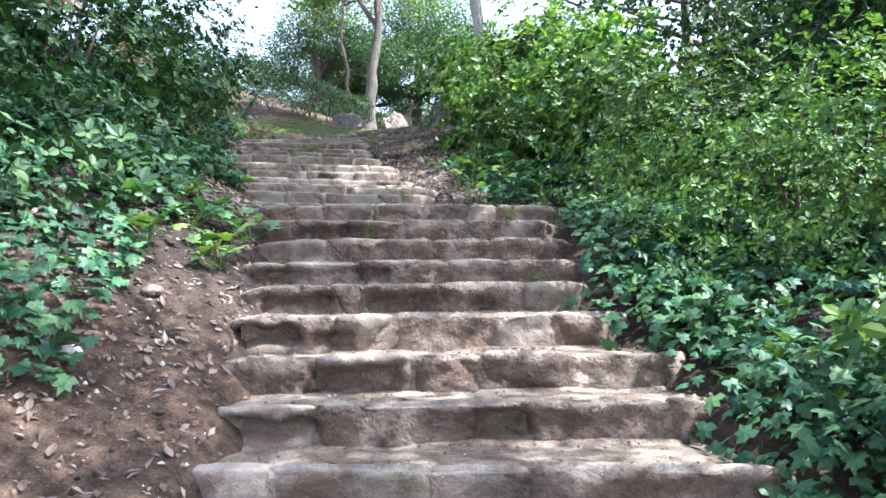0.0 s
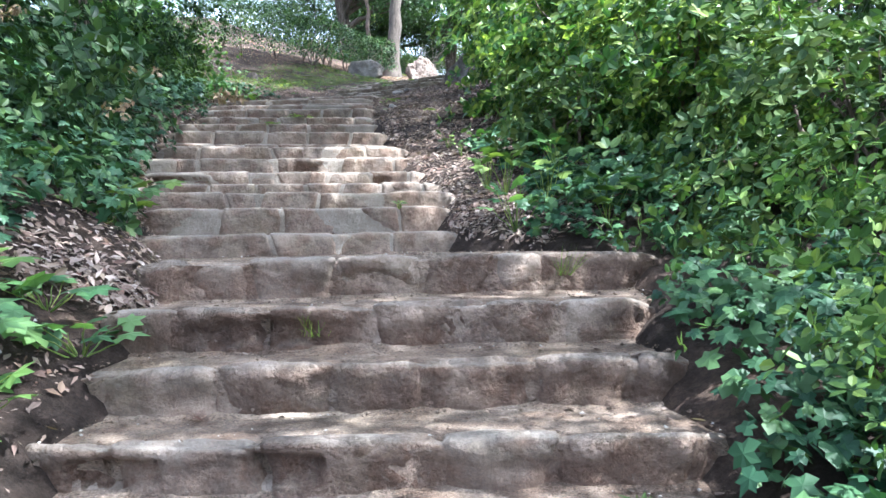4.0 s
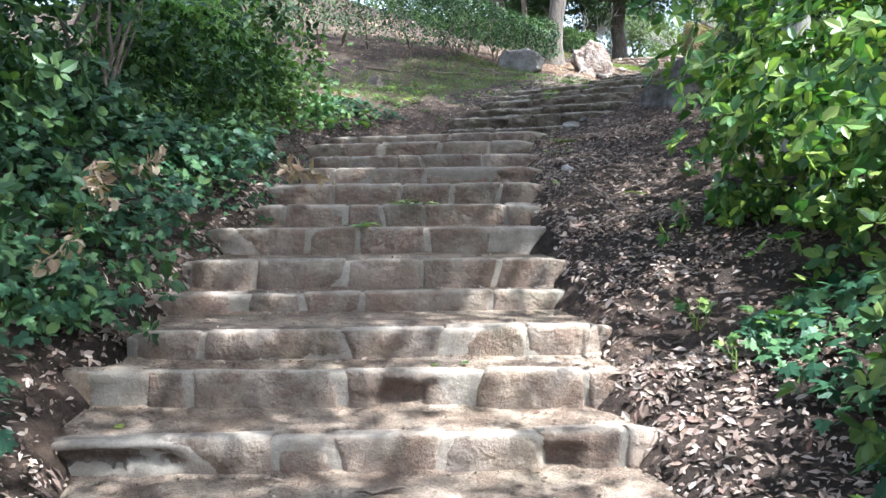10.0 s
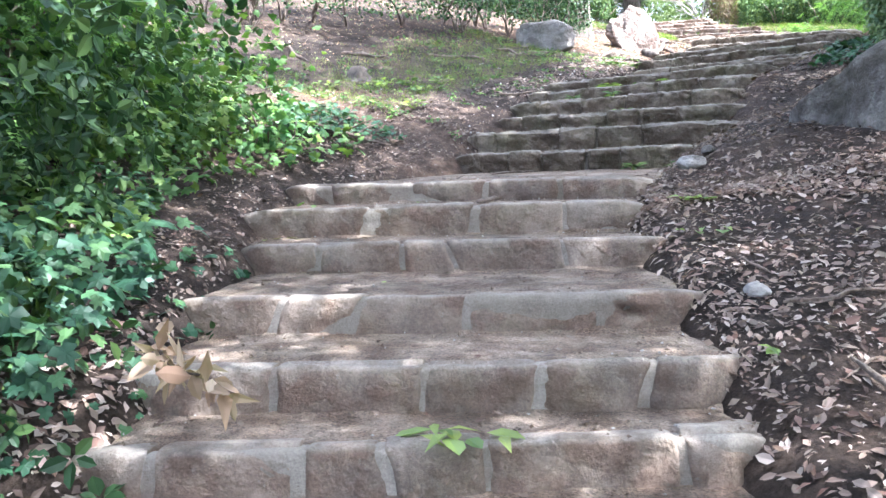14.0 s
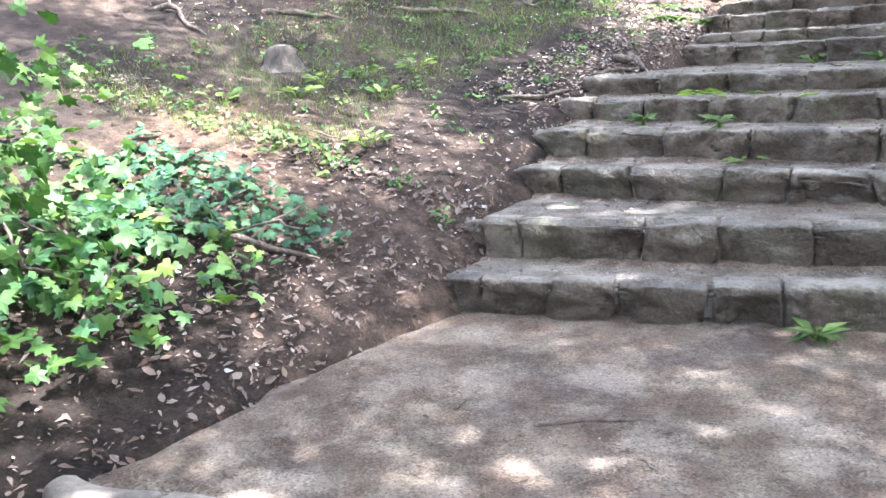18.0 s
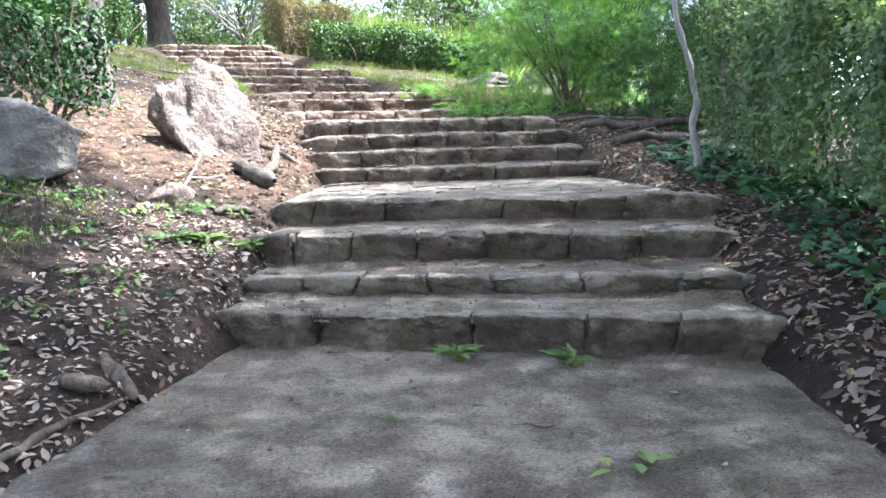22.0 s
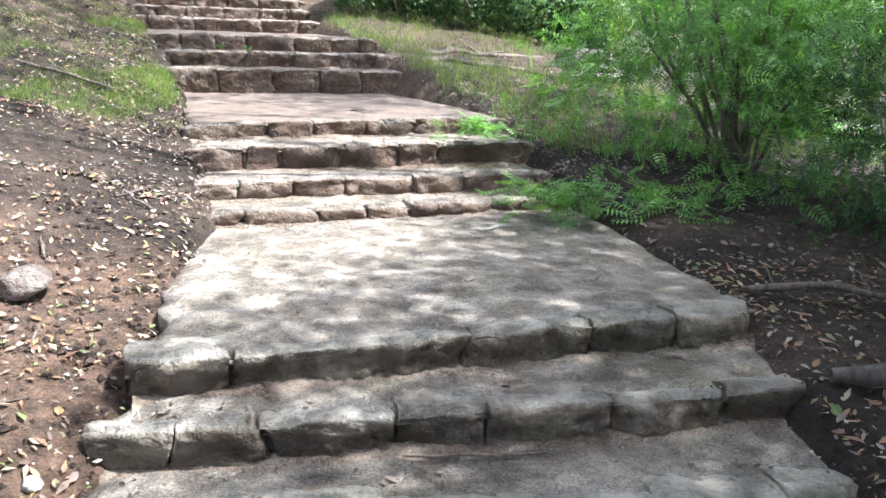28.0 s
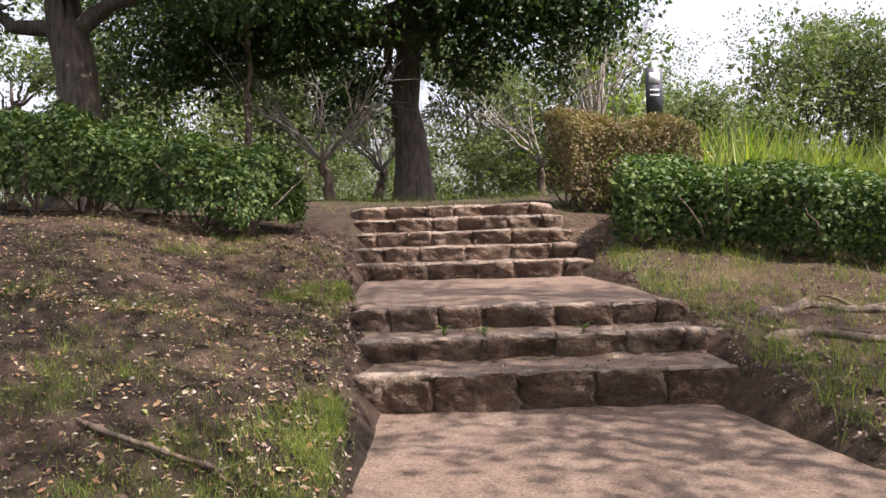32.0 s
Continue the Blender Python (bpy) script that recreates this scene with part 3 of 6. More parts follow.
def soil_material():
    m, n, l, b = shader("soil")
    geo = n.new("ShaderNodeNewGeometry")
    broad = noise_node(n, l, 1.1, 8, 0.65, geo.outputs["Position"])
    col = ramp_node(n, l, broad.outputs["Fac"], [(0.3, (0.025, 0.019, 0.016)), (0.46, (0.045, 0.033, 0.027)), (0.6, (0.08, 0.057, 0.044)), (0.76, (0.15, 0.102, 0.075))]).outputs[0]
    at = n.new("ShaderNodeAttribute")
    at.attribute_name = "grassy"
    pat = noise_node(n, l, 5.0, 6, 0.7, geo.outputs["Position"])
    mul = n.new("ShaderNodeMath")
    mul.operation = "MULTIPLY"
    l.new(at.outputs["Fac"], mul.inputs[0])
    l.new(ramp_node(n, l, pat.outputs["Fac"], [(0.46, (0, 0, 0)), (0.66, (0.36, 0.36, 0.36))]).outputs[0], mul.inputs[1])
    col = mix_node(n, l, mul.outputs[0], col, (0.075, 0.1, 0.03))
    sand = n.new("ShaderNodeAttribute")
    sand.attribute_name = "sandy"
    sp = noise_node(n, l, 3.0, 7, 0.7, geo.outputs["Position"])
    sm = n.new("ShaderNodeMath")
    sm.operation = "MULTIPLY"
    l.new(sand.outputs["Fac"], sm.inputs[0])
    l.new(ramp_node(n, l, sp.outputs["Fac"], [(0.36, (0.15, 0.15, 0.15)), (0.6, (0.9, 0.9, 0.9))]).outputs[0], sm.inputs[1])
    col = mix_node(n, l, sm.outputs[0], col, (0.2, 0.125, 0.084))
    fine = noise_node(n, l, 75.0, 8, 0.75, geo.outputs["Position"])
    speck = ramp_node(n, l, fine.outputs["Fac"], [(0.3, (0.6, 0.6, 0.6)), (0.5, (1, 1, 1)), (0.75, (1.55, 1.5, 1.45))]).outputs[0]
    mid = noise_node(n, l, 12.0, 7, 0.75, geo.outputs["Position"])
    col = mix_node(n, l, 1.0, col, ramp_node(n, l, mid.outputs["Fac"], [(0.3, (0.55, 0.53, 0.5)), (0.5, (1, 1, 1)), (0.7, (1.5, 1.45, 1.4))]).outputs[0], "MULTIPLY")
    l.new(mix_node(n, l, 1.0, col, speck, "MULTIPLY"), b.inputs["Base Color"])
    b.inputs["Roughness"].default_value, b.inputs["Specular IOR Level"].default_value = 0.95, 0.15
    crumb = noise_node(n, l, 28.0, 9, 0.75, geo.outputs["Position"])
    bump_node(n, l, crumb.outputs["Fac"], b, 1.0, 0.05)
    return m


SOIL = soil_material()
ground_mesh = np_mesh("ground", np.stack([X, Y, Zg], -1).reshape(-1, 3), gq, SOIL, True)
_, goff, ghalf, gyc = line_at(X.ravel(), Y.ravel())
ge = np.abs(goff) - ghalf
grassy = np.where(goff < 0, np.interp(gyc, [17, 18.5, 22, 23, 26, 28.4, 29.5, 33, 36, 38], [0, 1, 1, 0.2, 0.05, 0.05, 0.2, 0.2, 0.1, 1]), np.interp(gyc, [30, 31, 34, 38], [0, 0.4, 0.3, 1]))
grassy = grassy * np.where(gyc < 26, np.clip((ge - 0.7) / 1.0, 0, 1) * np.clip((3.2 - ge) / 1.2, 0.06, 1), 1)
grassy = np.where(np.abs(goff) > 12, 1.0, grassy)
attr = ground_mesh.attributes.new("grassy", "FLOAT", "POINT")
attr.data.foreach_set("value", grassy.astype(np.float32))
sandy = np.where(goff < 0, np.interp(gyc, [0.5, 1.5, 4.2, 5.2, 22.6, 23.8, 27.2, 28.2, 32, 33.5, 36.5, 37.5], [0, 0.7, 0.7, 0, 0, 0.75, 0.75, 0, 0.0, 0.1, 0.25, 0]), np.interp(gyc, [31, 33, 37, 38], [0, 0.25, 0.25, 0])) * np.clip((4.0 - ge) / 2.0, 0, 1)
# a bare patch of orange earth on the mossy slope
sandy = np.maximum(sandy, 1.1 * np.exp(-(((X.ravel() + 4.75) / 0.6) ** 2 + ((Y.ravel() - 18.8) / 0.75) ** 2)))
attr = ground_mesh.attributes.new("sandy", "FLOAT", "POINT")
attr.data.foreach_set("value", sandy.astype(np.float32))
tagged(new("ground", ground_mesh), "brown earth hillside with leaf mould, moss and thin grass", "ground", kind="structure")


# ---- stone steps ----
def rounded_block(w, d, h, rad):
    """A plain slab with softened edges: front at y 0, top at z 0."""
    bm = bmesh.new()
    bmesh.ops.create_cube(bm, size=1.0)
    for v in bm.verts:
        v.co = Vector((v.co.x * w, (v.co.y + 0.5) * d, (v.co.z - 0.5) * h))
    bmesh.ops.bevel(bm, geom=bm.edges[:], offset=min(rad, 0.3 * min(w, d, h)), segments=2, affect="EDGES")
    bmesh.ops.triangulate(bm, faces=bm.faces[:])
    bm.verts.index_update()
    v = np.array([p.co[:] for p in bm.verts])
    q = np.array([[c.index for c in f.verts] for f in bm.faces])
    bm.free()
    return v, q


def lattice(p, seed):
    h = p[..., 0] * 374761393 + p[..., 1] * 668265263 + p[..., 2] * 1440662683 + seed * 974634777
    h = (h ^ (h >> 13)) * 1274126177 & 0x7FFFFFFFFFFF
    h = h ^ (h >> 16)
    return (h & 0xFFFF) / 65535.0


def vnoise(p, f, seed):
    """Smooth noise between 0 and 1 at places p."""
    q = p * f
    i = np.floor(q).astype(np.int64)
    t = q - i
    t = t * t * (3 - 2 * t)
    total = 0
    for c in itertools.product((0, 1), repeat=3):
        c = np.array(c)
        total = total + lattice(i + c, seed) * np.prod(np.where(c, t, 1 - t), -1)
    return total


def fbm(p, f, seed, octaves=4, gain=0.55):
    """Rough noise about zero."""
    total, a, norm = 0, 1.0, 0.0
    for k in range(octaves):
        total = total + a * (vnoise(p, f * 2.03**k, seed + 31 * k) * 2 - 1)
        norm += a
        a *= gain
    return total / norm


# joints between the stones of a riser, as shares of the step's width
JOINTS = {
    4: (0.15, 0.42, 0.57, 0.77), 5: (0.21, 0.31, 0.61, 0.89), 6: (0.21, 0.41, 0.55, 0.73, 0.94), 7: (0.25, 0.39, 0.63, 0.8),
    8: (0.25, 0.33, 0.55, 0.79), 9: (0.13, 0.34, 0.59, 0.75), 10: (0.23, 0.41, 0.56, 0.74, 0.9), 11: (0.13, 0.29, 0.48, 0.68, 0.82),
    12: (0.1, 0.21, 0.37, 0.53, 0.67, 0.77), 13: (0.38, 0.58, 0.75), 14: (0.25, 0.44, 0.69, 0.82), 15: (0.26, 0.37, 0.54, 0.7),
    16: (0.18, 0.34, 0.51, 0.64, 0.77, 0.93), 17: (0.37, 0.46, 0.64, 0.79, 0.93), 18: (0.16, 0.24, 0.5, 0.73, 0.91), 19: (0.16, 0.44, 0.65, 0.82),
    20: (0.23, 0.35, 0.49, 0.78), 21: (0.19, 0.42, 0.61, 0.81), 22: (0.09, 0.3, 0.44, 0.63, 0.81), 23: (0.12, 0.33, 0.45, 0.59, 0.86),
    24: (0.26, 0.5, 0.68, 0.85), 25: (0.21, 0.37, 0.57, 0.82), 26: (0.2, 0.41, 0.52, 0.78), 27: (0.34, 0.6, 0.82),
    28: (0.15, 0.38, 0.59, 0.78), 29: (0.09, 0.23, 0.36, 0.54, 0.67), 30: (0.04, 0.12, 0.36, 0.5, 0.66), 31: (0.14, 0.3, 0.5, 0.63, 0.78),
    32: (0.16, 0.35, 0.55, 0.82), 33: (0.11, 0.25, 0.41, 0.61, 0.78), 35: (0.21, 0.49, 0.68, 0.82), 36: (0.15, 0.26, 0.4, 0.52, 0.69, 0.87),
    37: (0.1, 0.22, 0.36, 0.5, 0.67, 0.81), 38: (0.11, 0.27, 0.54, 0.7, 0.8), 39: (0.19, 0.44, 0.62, 0.81), 41: (0.1, 0.21, 0.38, 0.5, 0.68, 0.85),
    42: (0.13, 0.47, 0.68, 0.83), 43: (0.1, 0.27, 0.39, 0.5, 0.73), 44: (0.11, 0.25, 0.38, 0.57, 0.71), 45: (0.14, 0.23, 0.4, 0.56, 0.68),
    46: (0.21, 0.34, 0.5, 0.66, 0.87),
}
# stones that have fallen out or rotted away: step, from and to in metres along the edge, below the edge, depth
HOLLOWS = {
    7: [(0.05, 0.42, 0.05, 0.17, 0.1), (0.46, 0.72, 0.1, 0.19, 0.06)], 6: [(0.46, 0.92, 0.055, 0.2, 0.085)], 8: [(0.12, 0.55, 0.06, 0.15, 0.045), (0.75, 1.2, 0.05, 0.16, 0.04)],
    9: [(0.15, 0.5, 0.05, 0.14, 0.04), (0.75, 1.05, 0.04, 0.15, 0.04)], 5: [(0.05, 0.5, 0.07, 0.17, 0.045), (1.25, 1.5, 0.05, 0.17, 0.05)], 11: [(0.5, 0.95, 0.05, 0.16, 0.04)],
    17: [(0.05, 0.6, 0.05, 0.1, 0.06), (2.1, 2.3, 0.05, 0.15, 0.05)], 18: [(1.6, 1.85, 0.05, 0.16, 0.05)], 23: [(2.2, 2.4, 0.09, 0.17, 0.05)], 25: [(2.0, 2.15, 0.07, 0.14, 0.05)],
    31: [(1.6, 1.85, 0.04, 0.13, 0.05)], 29: [(0.75, 0.9, 0.05, 0.2, 0.06), (1.32, 1.5, 0.05, 0.2, 0.05)],
}
# relief of the four kinds of masonry: broad, fine, top edge, undercut, side edge, mortar depth, broken facets
WORN = (0.026, 0.018, 0.052, 0.03, 0.05, -0.024, 2)
FITTED = (0.014, 0.01, 0.034, 0.008, 0.022, -0.013, 1)
RUGGED = (0.028, 0.034, 0.034, 0.03, 0.016, -0.055, 2)
BROKEN = (0.026, 0.028, 0.03, 0.02, 0.028, -0.05, 3)


def masonry(y):
    return WORN if y < 7.5 else FITTED if y < 17 else RUGGED if y < 28 else BROKEN


def riser_strip(x0, x1, tilt0, tilt1, h, depth, kind, frame3, seed, push=0.0, hollows=(), res=0.02, ends=(False, False)):
    """A stone or the mortar of a riser: a worn skin from the back of its top, over the edge and down its face. frame3: start, along, back."""
    broad, fine, edge, under, side, _, facets = kind
    start, along, back = frame3
    r = np.random.default_rng(seed)
    w = x1 - x0
    ns, nq = max(9, int(w / res)), max(14, int((depth + h) / res))
    e = min(side * 1.5, 0.3 * w)
    u = np.concatenate([[0, 0, 0.12 * e, 0.4 * e, 0.7 * e], np.linspace(e, w - e, ns - 8), [w - 0.7 * e, w - 0.4 * e, w - 0.12 * e, w, w]])
    sunk = np.zeros(len(u))
    sunk[0] = sunk[-1] = 1
    q = np.linspace(-depth, h, nq)
    U, Q = np.meshgrid(u, q, indexing="ij")
    S = np.meshgrid(sunk, q, indexing="ij")[0]
    root = np.sqrt(Q * Q + edge * edge)
    y, z = 0.5 * (root - Q) - 0.3 * edge, 0.4 * edge - 0.5 * (root + Q)
    ny, nz = -(0.5 * (1 + Q / root)), 0.5 * (1 - Q / root)
    ln = np.hypot(ny, nz)
    ny, nz = ny / ln, nz / ln
    down = np.clip(Q / h, 0, 1)
    x = x0 + U + (tilt0 * (1 - U / w) + tilt1 * U / w) * (down - 0.3)
    P = np.stack([start[0] + along[0] * x + back[0] * y, start[1] + along[1] * x + back[1] * y, start[2] + z], -1)
    wob = 0.014 * fbm(P + seed, 9.0, 5, 2)
    x = x + wob * (np.minimum(U, w - U) < e)
    face = np.clip(Q / 0.05 + 0.3, 0, 1)
    soft = 0.4 + 0.6 * face
    d = broad * fbm(P, 5.5, 11, 3) * soft + fine * fbm(P, 24.0, 12, 4, 0.68) * soft + 0.5 * broad * fbm(P + 3.7 * seed, 8.0, 13, 2) * soft
    if kind in (RUGGED, BROKEN):
        # split along creases
        d = d - 0.022 * np.clip(1 - np.abs(fbm(P * [1, 1, 1.5], 7.0, 14, 3)) * 3.2, 0, 1) ** 2 * soft - 0.012 * np.clip(1 - np.abs(fbm(P, 19.0, 15, 2)) * 3.0, 0, 1) ** 2 * face
    cut = np.zeros_like(d)
    for _ in range(facets if not push else 0):
        plane = r.uniform(0.0, 0.03) + r.normal(0, 0.13) * (U - w * r.uniform(0.2, 0.8)) + r.normal(0, 0.2) * (Q - h * r.uniform(0.2, 0.7))
        over = np.clip(d - plane, 0, 0.03) * (0.6 + 0.8 * vnoise(P, 40.0, 17)) * (Q > -0.06)
        d, cut = d - over, cut + over
    lip = under * np.clip((Q - np.maximum(0.02, 0.035 + 0.07 * fbm(P, 6.0, 21, 3))) / 0.08, 0, 1) * np.clip(0.5 + 1.1 * fbm(P, 4.0, 22, 2) + 0.3, 0, 1.5)
    d = d - lip
    rot = np.zeros_like(d)
    for a, b, t0, t1, deep in hollows:
        n = 0.07 * fbm(P, 9.0, 23, 3)
        m = np.clip((x - a + n) / 0.03, 0, 1) * np.clip((b - x + n) / 0.03, 0, 1) * np.clip((Q - t0 + n * 0.6) / 0.02, 0, 1) * np.clip((t1 + 0.04 - Q + n) / 0.04, 0, 1)
        rot = np.maximum(rot, m * deep * (1 + 0.35 * fbm(P, 16.0, 24, 3)))
    d = d - rot
    if not push:
        near = np.clip(1 - np.minimum(U, w - U) / e, 0, 1)
        d = d - side * (1 - np.sqrt(np.clip(1 - near * near, 0, 1))) * np.clip(face, 0.35, 1) + r.uniform(-0.006, 0.008)
    d = d + push - 0.09 * S
    # tops sink under the trodden earth towards the back
    z = z - 0.03 * np.clip(-Q / max(depth, 0.05), 0, 1) ** 2
    y, z = y + d * ny, z + d * nz
    for sign, at_end in ((-1, ends[0]), (1, ends[1])):
        if at_end:
            t = np.clip(((U if sign < 0 else w - U) * -1 + 0.24) / 0.24, 0, 1) ** 2
            y, z = y + r.uniform(0.07, 0.14) * t, z - r.uniform(0.02, 0.05) * t
    v = np.stack([along[0] * x + back[0] * y, along[1] * x + back[1] * y, z], -1).reshape(-1, 3)
    i, j = np.meshgrid(np.arange(len(u) - 1), np.arange(nq - 1), indexing="ij")
    quads = np.stack([i * nq + j, i * nq + j + 1, (i + 1) * nq + j + 1, (i + 1) * nq + j], -1).reshape(-1, 4)
    # stain mask: grows with the undercut, broken facets and hollows
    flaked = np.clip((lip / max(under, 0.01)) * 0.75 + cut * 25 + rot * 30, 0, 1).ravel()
    return v, quads, flaked


def step_material(y, r):
    if y < 7.5:
        return STONE_WARM if r.uniform() < 0.7 else STONE
    if y < 17:
        return STONE
    if y < 28:
        return STONE_GREY
    return STONE_WARM


def tread_mesh(fa, fb, la, lb, z, drop, mat, seed, back_rise=0.0):
    """The trodden top of a step: from its front edge (fa, fb) to the line (la, lb) under the next one."""
    r = np.random.default_rng(seed)
    fa, fb, la, lb = (np.array(p, float) for p in (fa, fb, la, lb))
    length = np.linalg.norm((la + lb - fa - fb) / 2)
    nu, nv = 44, max(8, int(length / 0.06))
    u, v = np.meshgrid(np.linspace(0, 1, nu + 1), np.linspace(0, 1, nv + 1), indexing="ij")
    side = (0.012 if mat is PEBBLED else 0.03) * (np.sin(v * length * 5 + r.uniform(0, 6)) + 0.6 * np.sin(v * length * 17 + r.uniform(0, 6)))
    uu = u + np.where(u < 0.01, side / 2.6, 0) + np.where(u > 0.99, side[::-1] / 2.6, 0)
    p = (fa * (1 - uu[..., None]) + fb * uu[..., None]) * (1 - v[..., None]) + (la * (1 - uu[..., None]) + lb * uu[..., None]) * v[..., None]
    flat = np.dstack([p, np.zeros_like(u)])
    zz = z - 0.01 + 0.011 * fbm(flat, 3.0, seed, 3) + 0.008 * fbm(flat, 14.0, seed + 1, 3) + back_rise * v
    # worn lower in the middle of the walk, banked up at the ends
    zz = zz - 0.02 * np.clip(1 - v * length / 0.16, 0, 1) ** 2
    edge = np.clip(np.minimum(u, 1 - u) * 2.6 / 0.12, 0, 1)
    zz = zz - 0.03 * (1 - edge) ** 2
    top = np.dstack([p, zz]).reshape(-1, 3)
    n1 = nv + 1
    i, j = np.meshgrid(np.arange(nu), np.arange(nv), indexing="ij")
    q = [np.stack([i * n1 + j, (i + 1) * n1 + j, (i + 1) * n1 + j + 1, i * n1 + j + 1], -1).reshape(-1, 4)]
    low = top.copy()
    low[:, 2] -= drop
    # the filling leans back behind the stones
    low[:, :2] += ((la + lb - fa - fb) / (2 * length) * 0.2 * np.clip(1 - v * length / 0.3, 0, 1)[..., None]).reshape(-1, 2)
    n = len(top)
    ring = [k * n1 for k in range(nu + 1)] + [nu * n1 + k for k in range(1, nv + 1)] + [k * n1 + nv for k in range(nu - 1, -1, -1)] + [k for k in range(nv - 1, 0, -1)]
    ring = np.array(ring)
    nxt = np.roll(ring, -1)
    q.append(np.stack([nxt, ring, ring + n, nxt + n], -1))
    me = np_mesh("tread", np.concatenate([top, low]), np.concatenate(q), mat, False)
    me.polygons.foreach_set("use_smooth", np.arange(len(me.polygons)) < nu * nv)
    return me


def stone_step(index, s, after, landing):
    xl, yl, xr, yr, z = s
    r = np.random.default_rng(100 + index)
    a, b = np.array([xl, yl]), np.array([xr, yr])
    along = b - a
    width = np.linalg.norm(along)
    along /= width
    back = np.array([-along[1], along[0]])
    before = STEPS[index - 1][4] if index else 0.0
    rise = z - before
    kind = masonry(yl)
    look_words = "worn brown" if yl < 7.5 else "mortared grey-brown" if yl < 17 else "dark mossy grey" if yl < 28 else "reddish brown"
    extra = " with a broad packed landing" if landing else " with an earth-filled tread"
    ob = thing("stone_step", f"{look_words} rough stone step{extra}", "step", "steps of the hillside stairway", at=(xl, yl, z))
    inv = Matrix.Translation(ob.location).inverted()
    if after is None:
        la, lb = a + back * 0.5, b + back * 0.5
    else:
        la, lb = np.array(after[:2]), np.array(after[2:4])
        nb = np.array([-(lb - la)[1], (lb - la)[0]]) / np.linalg.norm(lb - la)
        la, lb = la + nb * 0.14, lb + nb * 0.14
        if landing:
            # a landing keeps its width and narrows only at its far end
            if index == 12:
                lb = lb + (lb - la) * 0.32
            la, lb = la - (lb - la) * 0.02, lb + (lb - la) * 0.02
    mat = PEBBLED if yl > 29.5 else TREAD_GREY if yl > 17 else TREAD
    grow = 0.0
    if landing and after is not None:
        grow = min(0.06, max(0.0, (after[4] - z) - 0.17))
    inset = along * 0.04
    me = tread_mesh(a + back * 0.05 + inset, b + back * 0.05 - inset, la, lb, z, rise + 0.18, mat, 500 + index, grow)
    me.transform(inv)
    part("tread", me, ob, "packed sandy tread, worn smooth")
    frame3 = (np.array([xl, yl, z]), along, back)
    hollows = HOLLOWS.get(index, ())
    h = rise + 0.06
    res = 0.019 if yl < 27 else 0.025
    # mortar between and behind the stones, a little back from their faces
    v, q, fl = riser_strip(-0.02, width + 0.02, 0, 0, h, 0.16, kind, frame3, 3000 + index, kind[5], [(p0, p1, t0, t1, d + 0.03) for p0, p1, t0, t1, d in hollows], 0.036, (True, True))
    part("mortar", np_mesh("mortar", v, q, STONE_WARM if kind is WORN else MORTAR, True), ob, "crumbling mortar")
    cuts = [width * u for u in JOINTS.get(index, ())]
    if not cuts:
        x = r.uniform(0.28, 0.6)
        while x < width - 0.22:
            cuts.append(x)
            x += r.uniform(0.28, 0.66)
    cuts = [-0.04] + cuts + [width + 0.04]
    tilts = [0.0] + [r.normal(0, 0.035) for _ in cuts[1:-1]] + [0.0]
    for k, (x0, x1) in enumerate(zip(cuts[:-1], cuts[1:])):
        gap = r.uniform(0.0, 0.012) if kind is not FITTED else r.uniform(0.006, 0.02)
        v, q, fl = riser_strip(x0 + gap, x1 - gap, tilts[k], tilts[k + 1], h, r.uniform(0.12, 0.3) if kind in (RUGGED, BROKEN) else r.uniform(0.08, 0.2), kind, frame3, 1000 + 40 * index + k, 0.0, hollows, res, (k == 0, k == len(cuts) - 2))
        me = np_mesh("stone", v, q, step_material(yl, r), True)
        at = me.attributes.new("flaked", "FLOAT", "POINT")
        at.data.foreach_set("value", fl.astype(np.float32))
        part("stone", me, ob)
    return ob


index = 0
for fl in FLIGHTS:
    for k, s in enumerate(fl):
        stone_step(index, s, STEPS[index + 1] if index + 1 < len(STEPS) else None, k == len(fl) - 1)
        index += 1


# earth and grit gathered along the foot of each riser
def dirt_lines():
    r = np.random.default_rng(77)
    chunks = []
    for low, s in zip(STEPS[:-1], STEPS[1:]):
        a, b = np.array(s[:2]), np.array(s[2:4])
        width = np.linalg.norm(b - a)
        along = (b - a) / width
        back = np.array([-along[1], along[0]])
        n = int(width / 0.04)
        u = np.linspace(0.0, 1.0, n)
        swell = np.clip(0.5 + 0.5 * np.sin(u * width * 3.1 + r.uniform(0, 6)) + 0.35 * np.sin(u * width * 9 + r.uniform(0, 6)) + 0.2 * r.standard_normal(n), 0.05, 1.4)
        line = a + (b - a) * u[:, None]
        rows = [(0.06, 0.004 + 0.012 * swell), (0.02 - 0.01 * swell, -0.004 + 0.008 * swell), (-0.02 - 0.03 * swell, -0.024 + 0 * swell)]
        v = np.concatenate([np.column_stack([line + back * np.broadcast_to(o, (n,))[:, None], low[4] + h]) for o, h in rows])
        i = np.arange(n - 1)
        q = np.concatenate([np.stack([i + (k + 1) * n, i + (k + 1) * n + 1, i + k * n + 1, i + k * n], -1) for k in (0, 1)])
        chunks.append((v, q))
    v, q = tri_join(chunks)
    return tagged(new("riser_dirt", np_mesh("riser_dirt", v, q, TREAD, True)), "earth and grit gathered at the foot of the risers", "earth", kind="stuff")


dirt_lines()


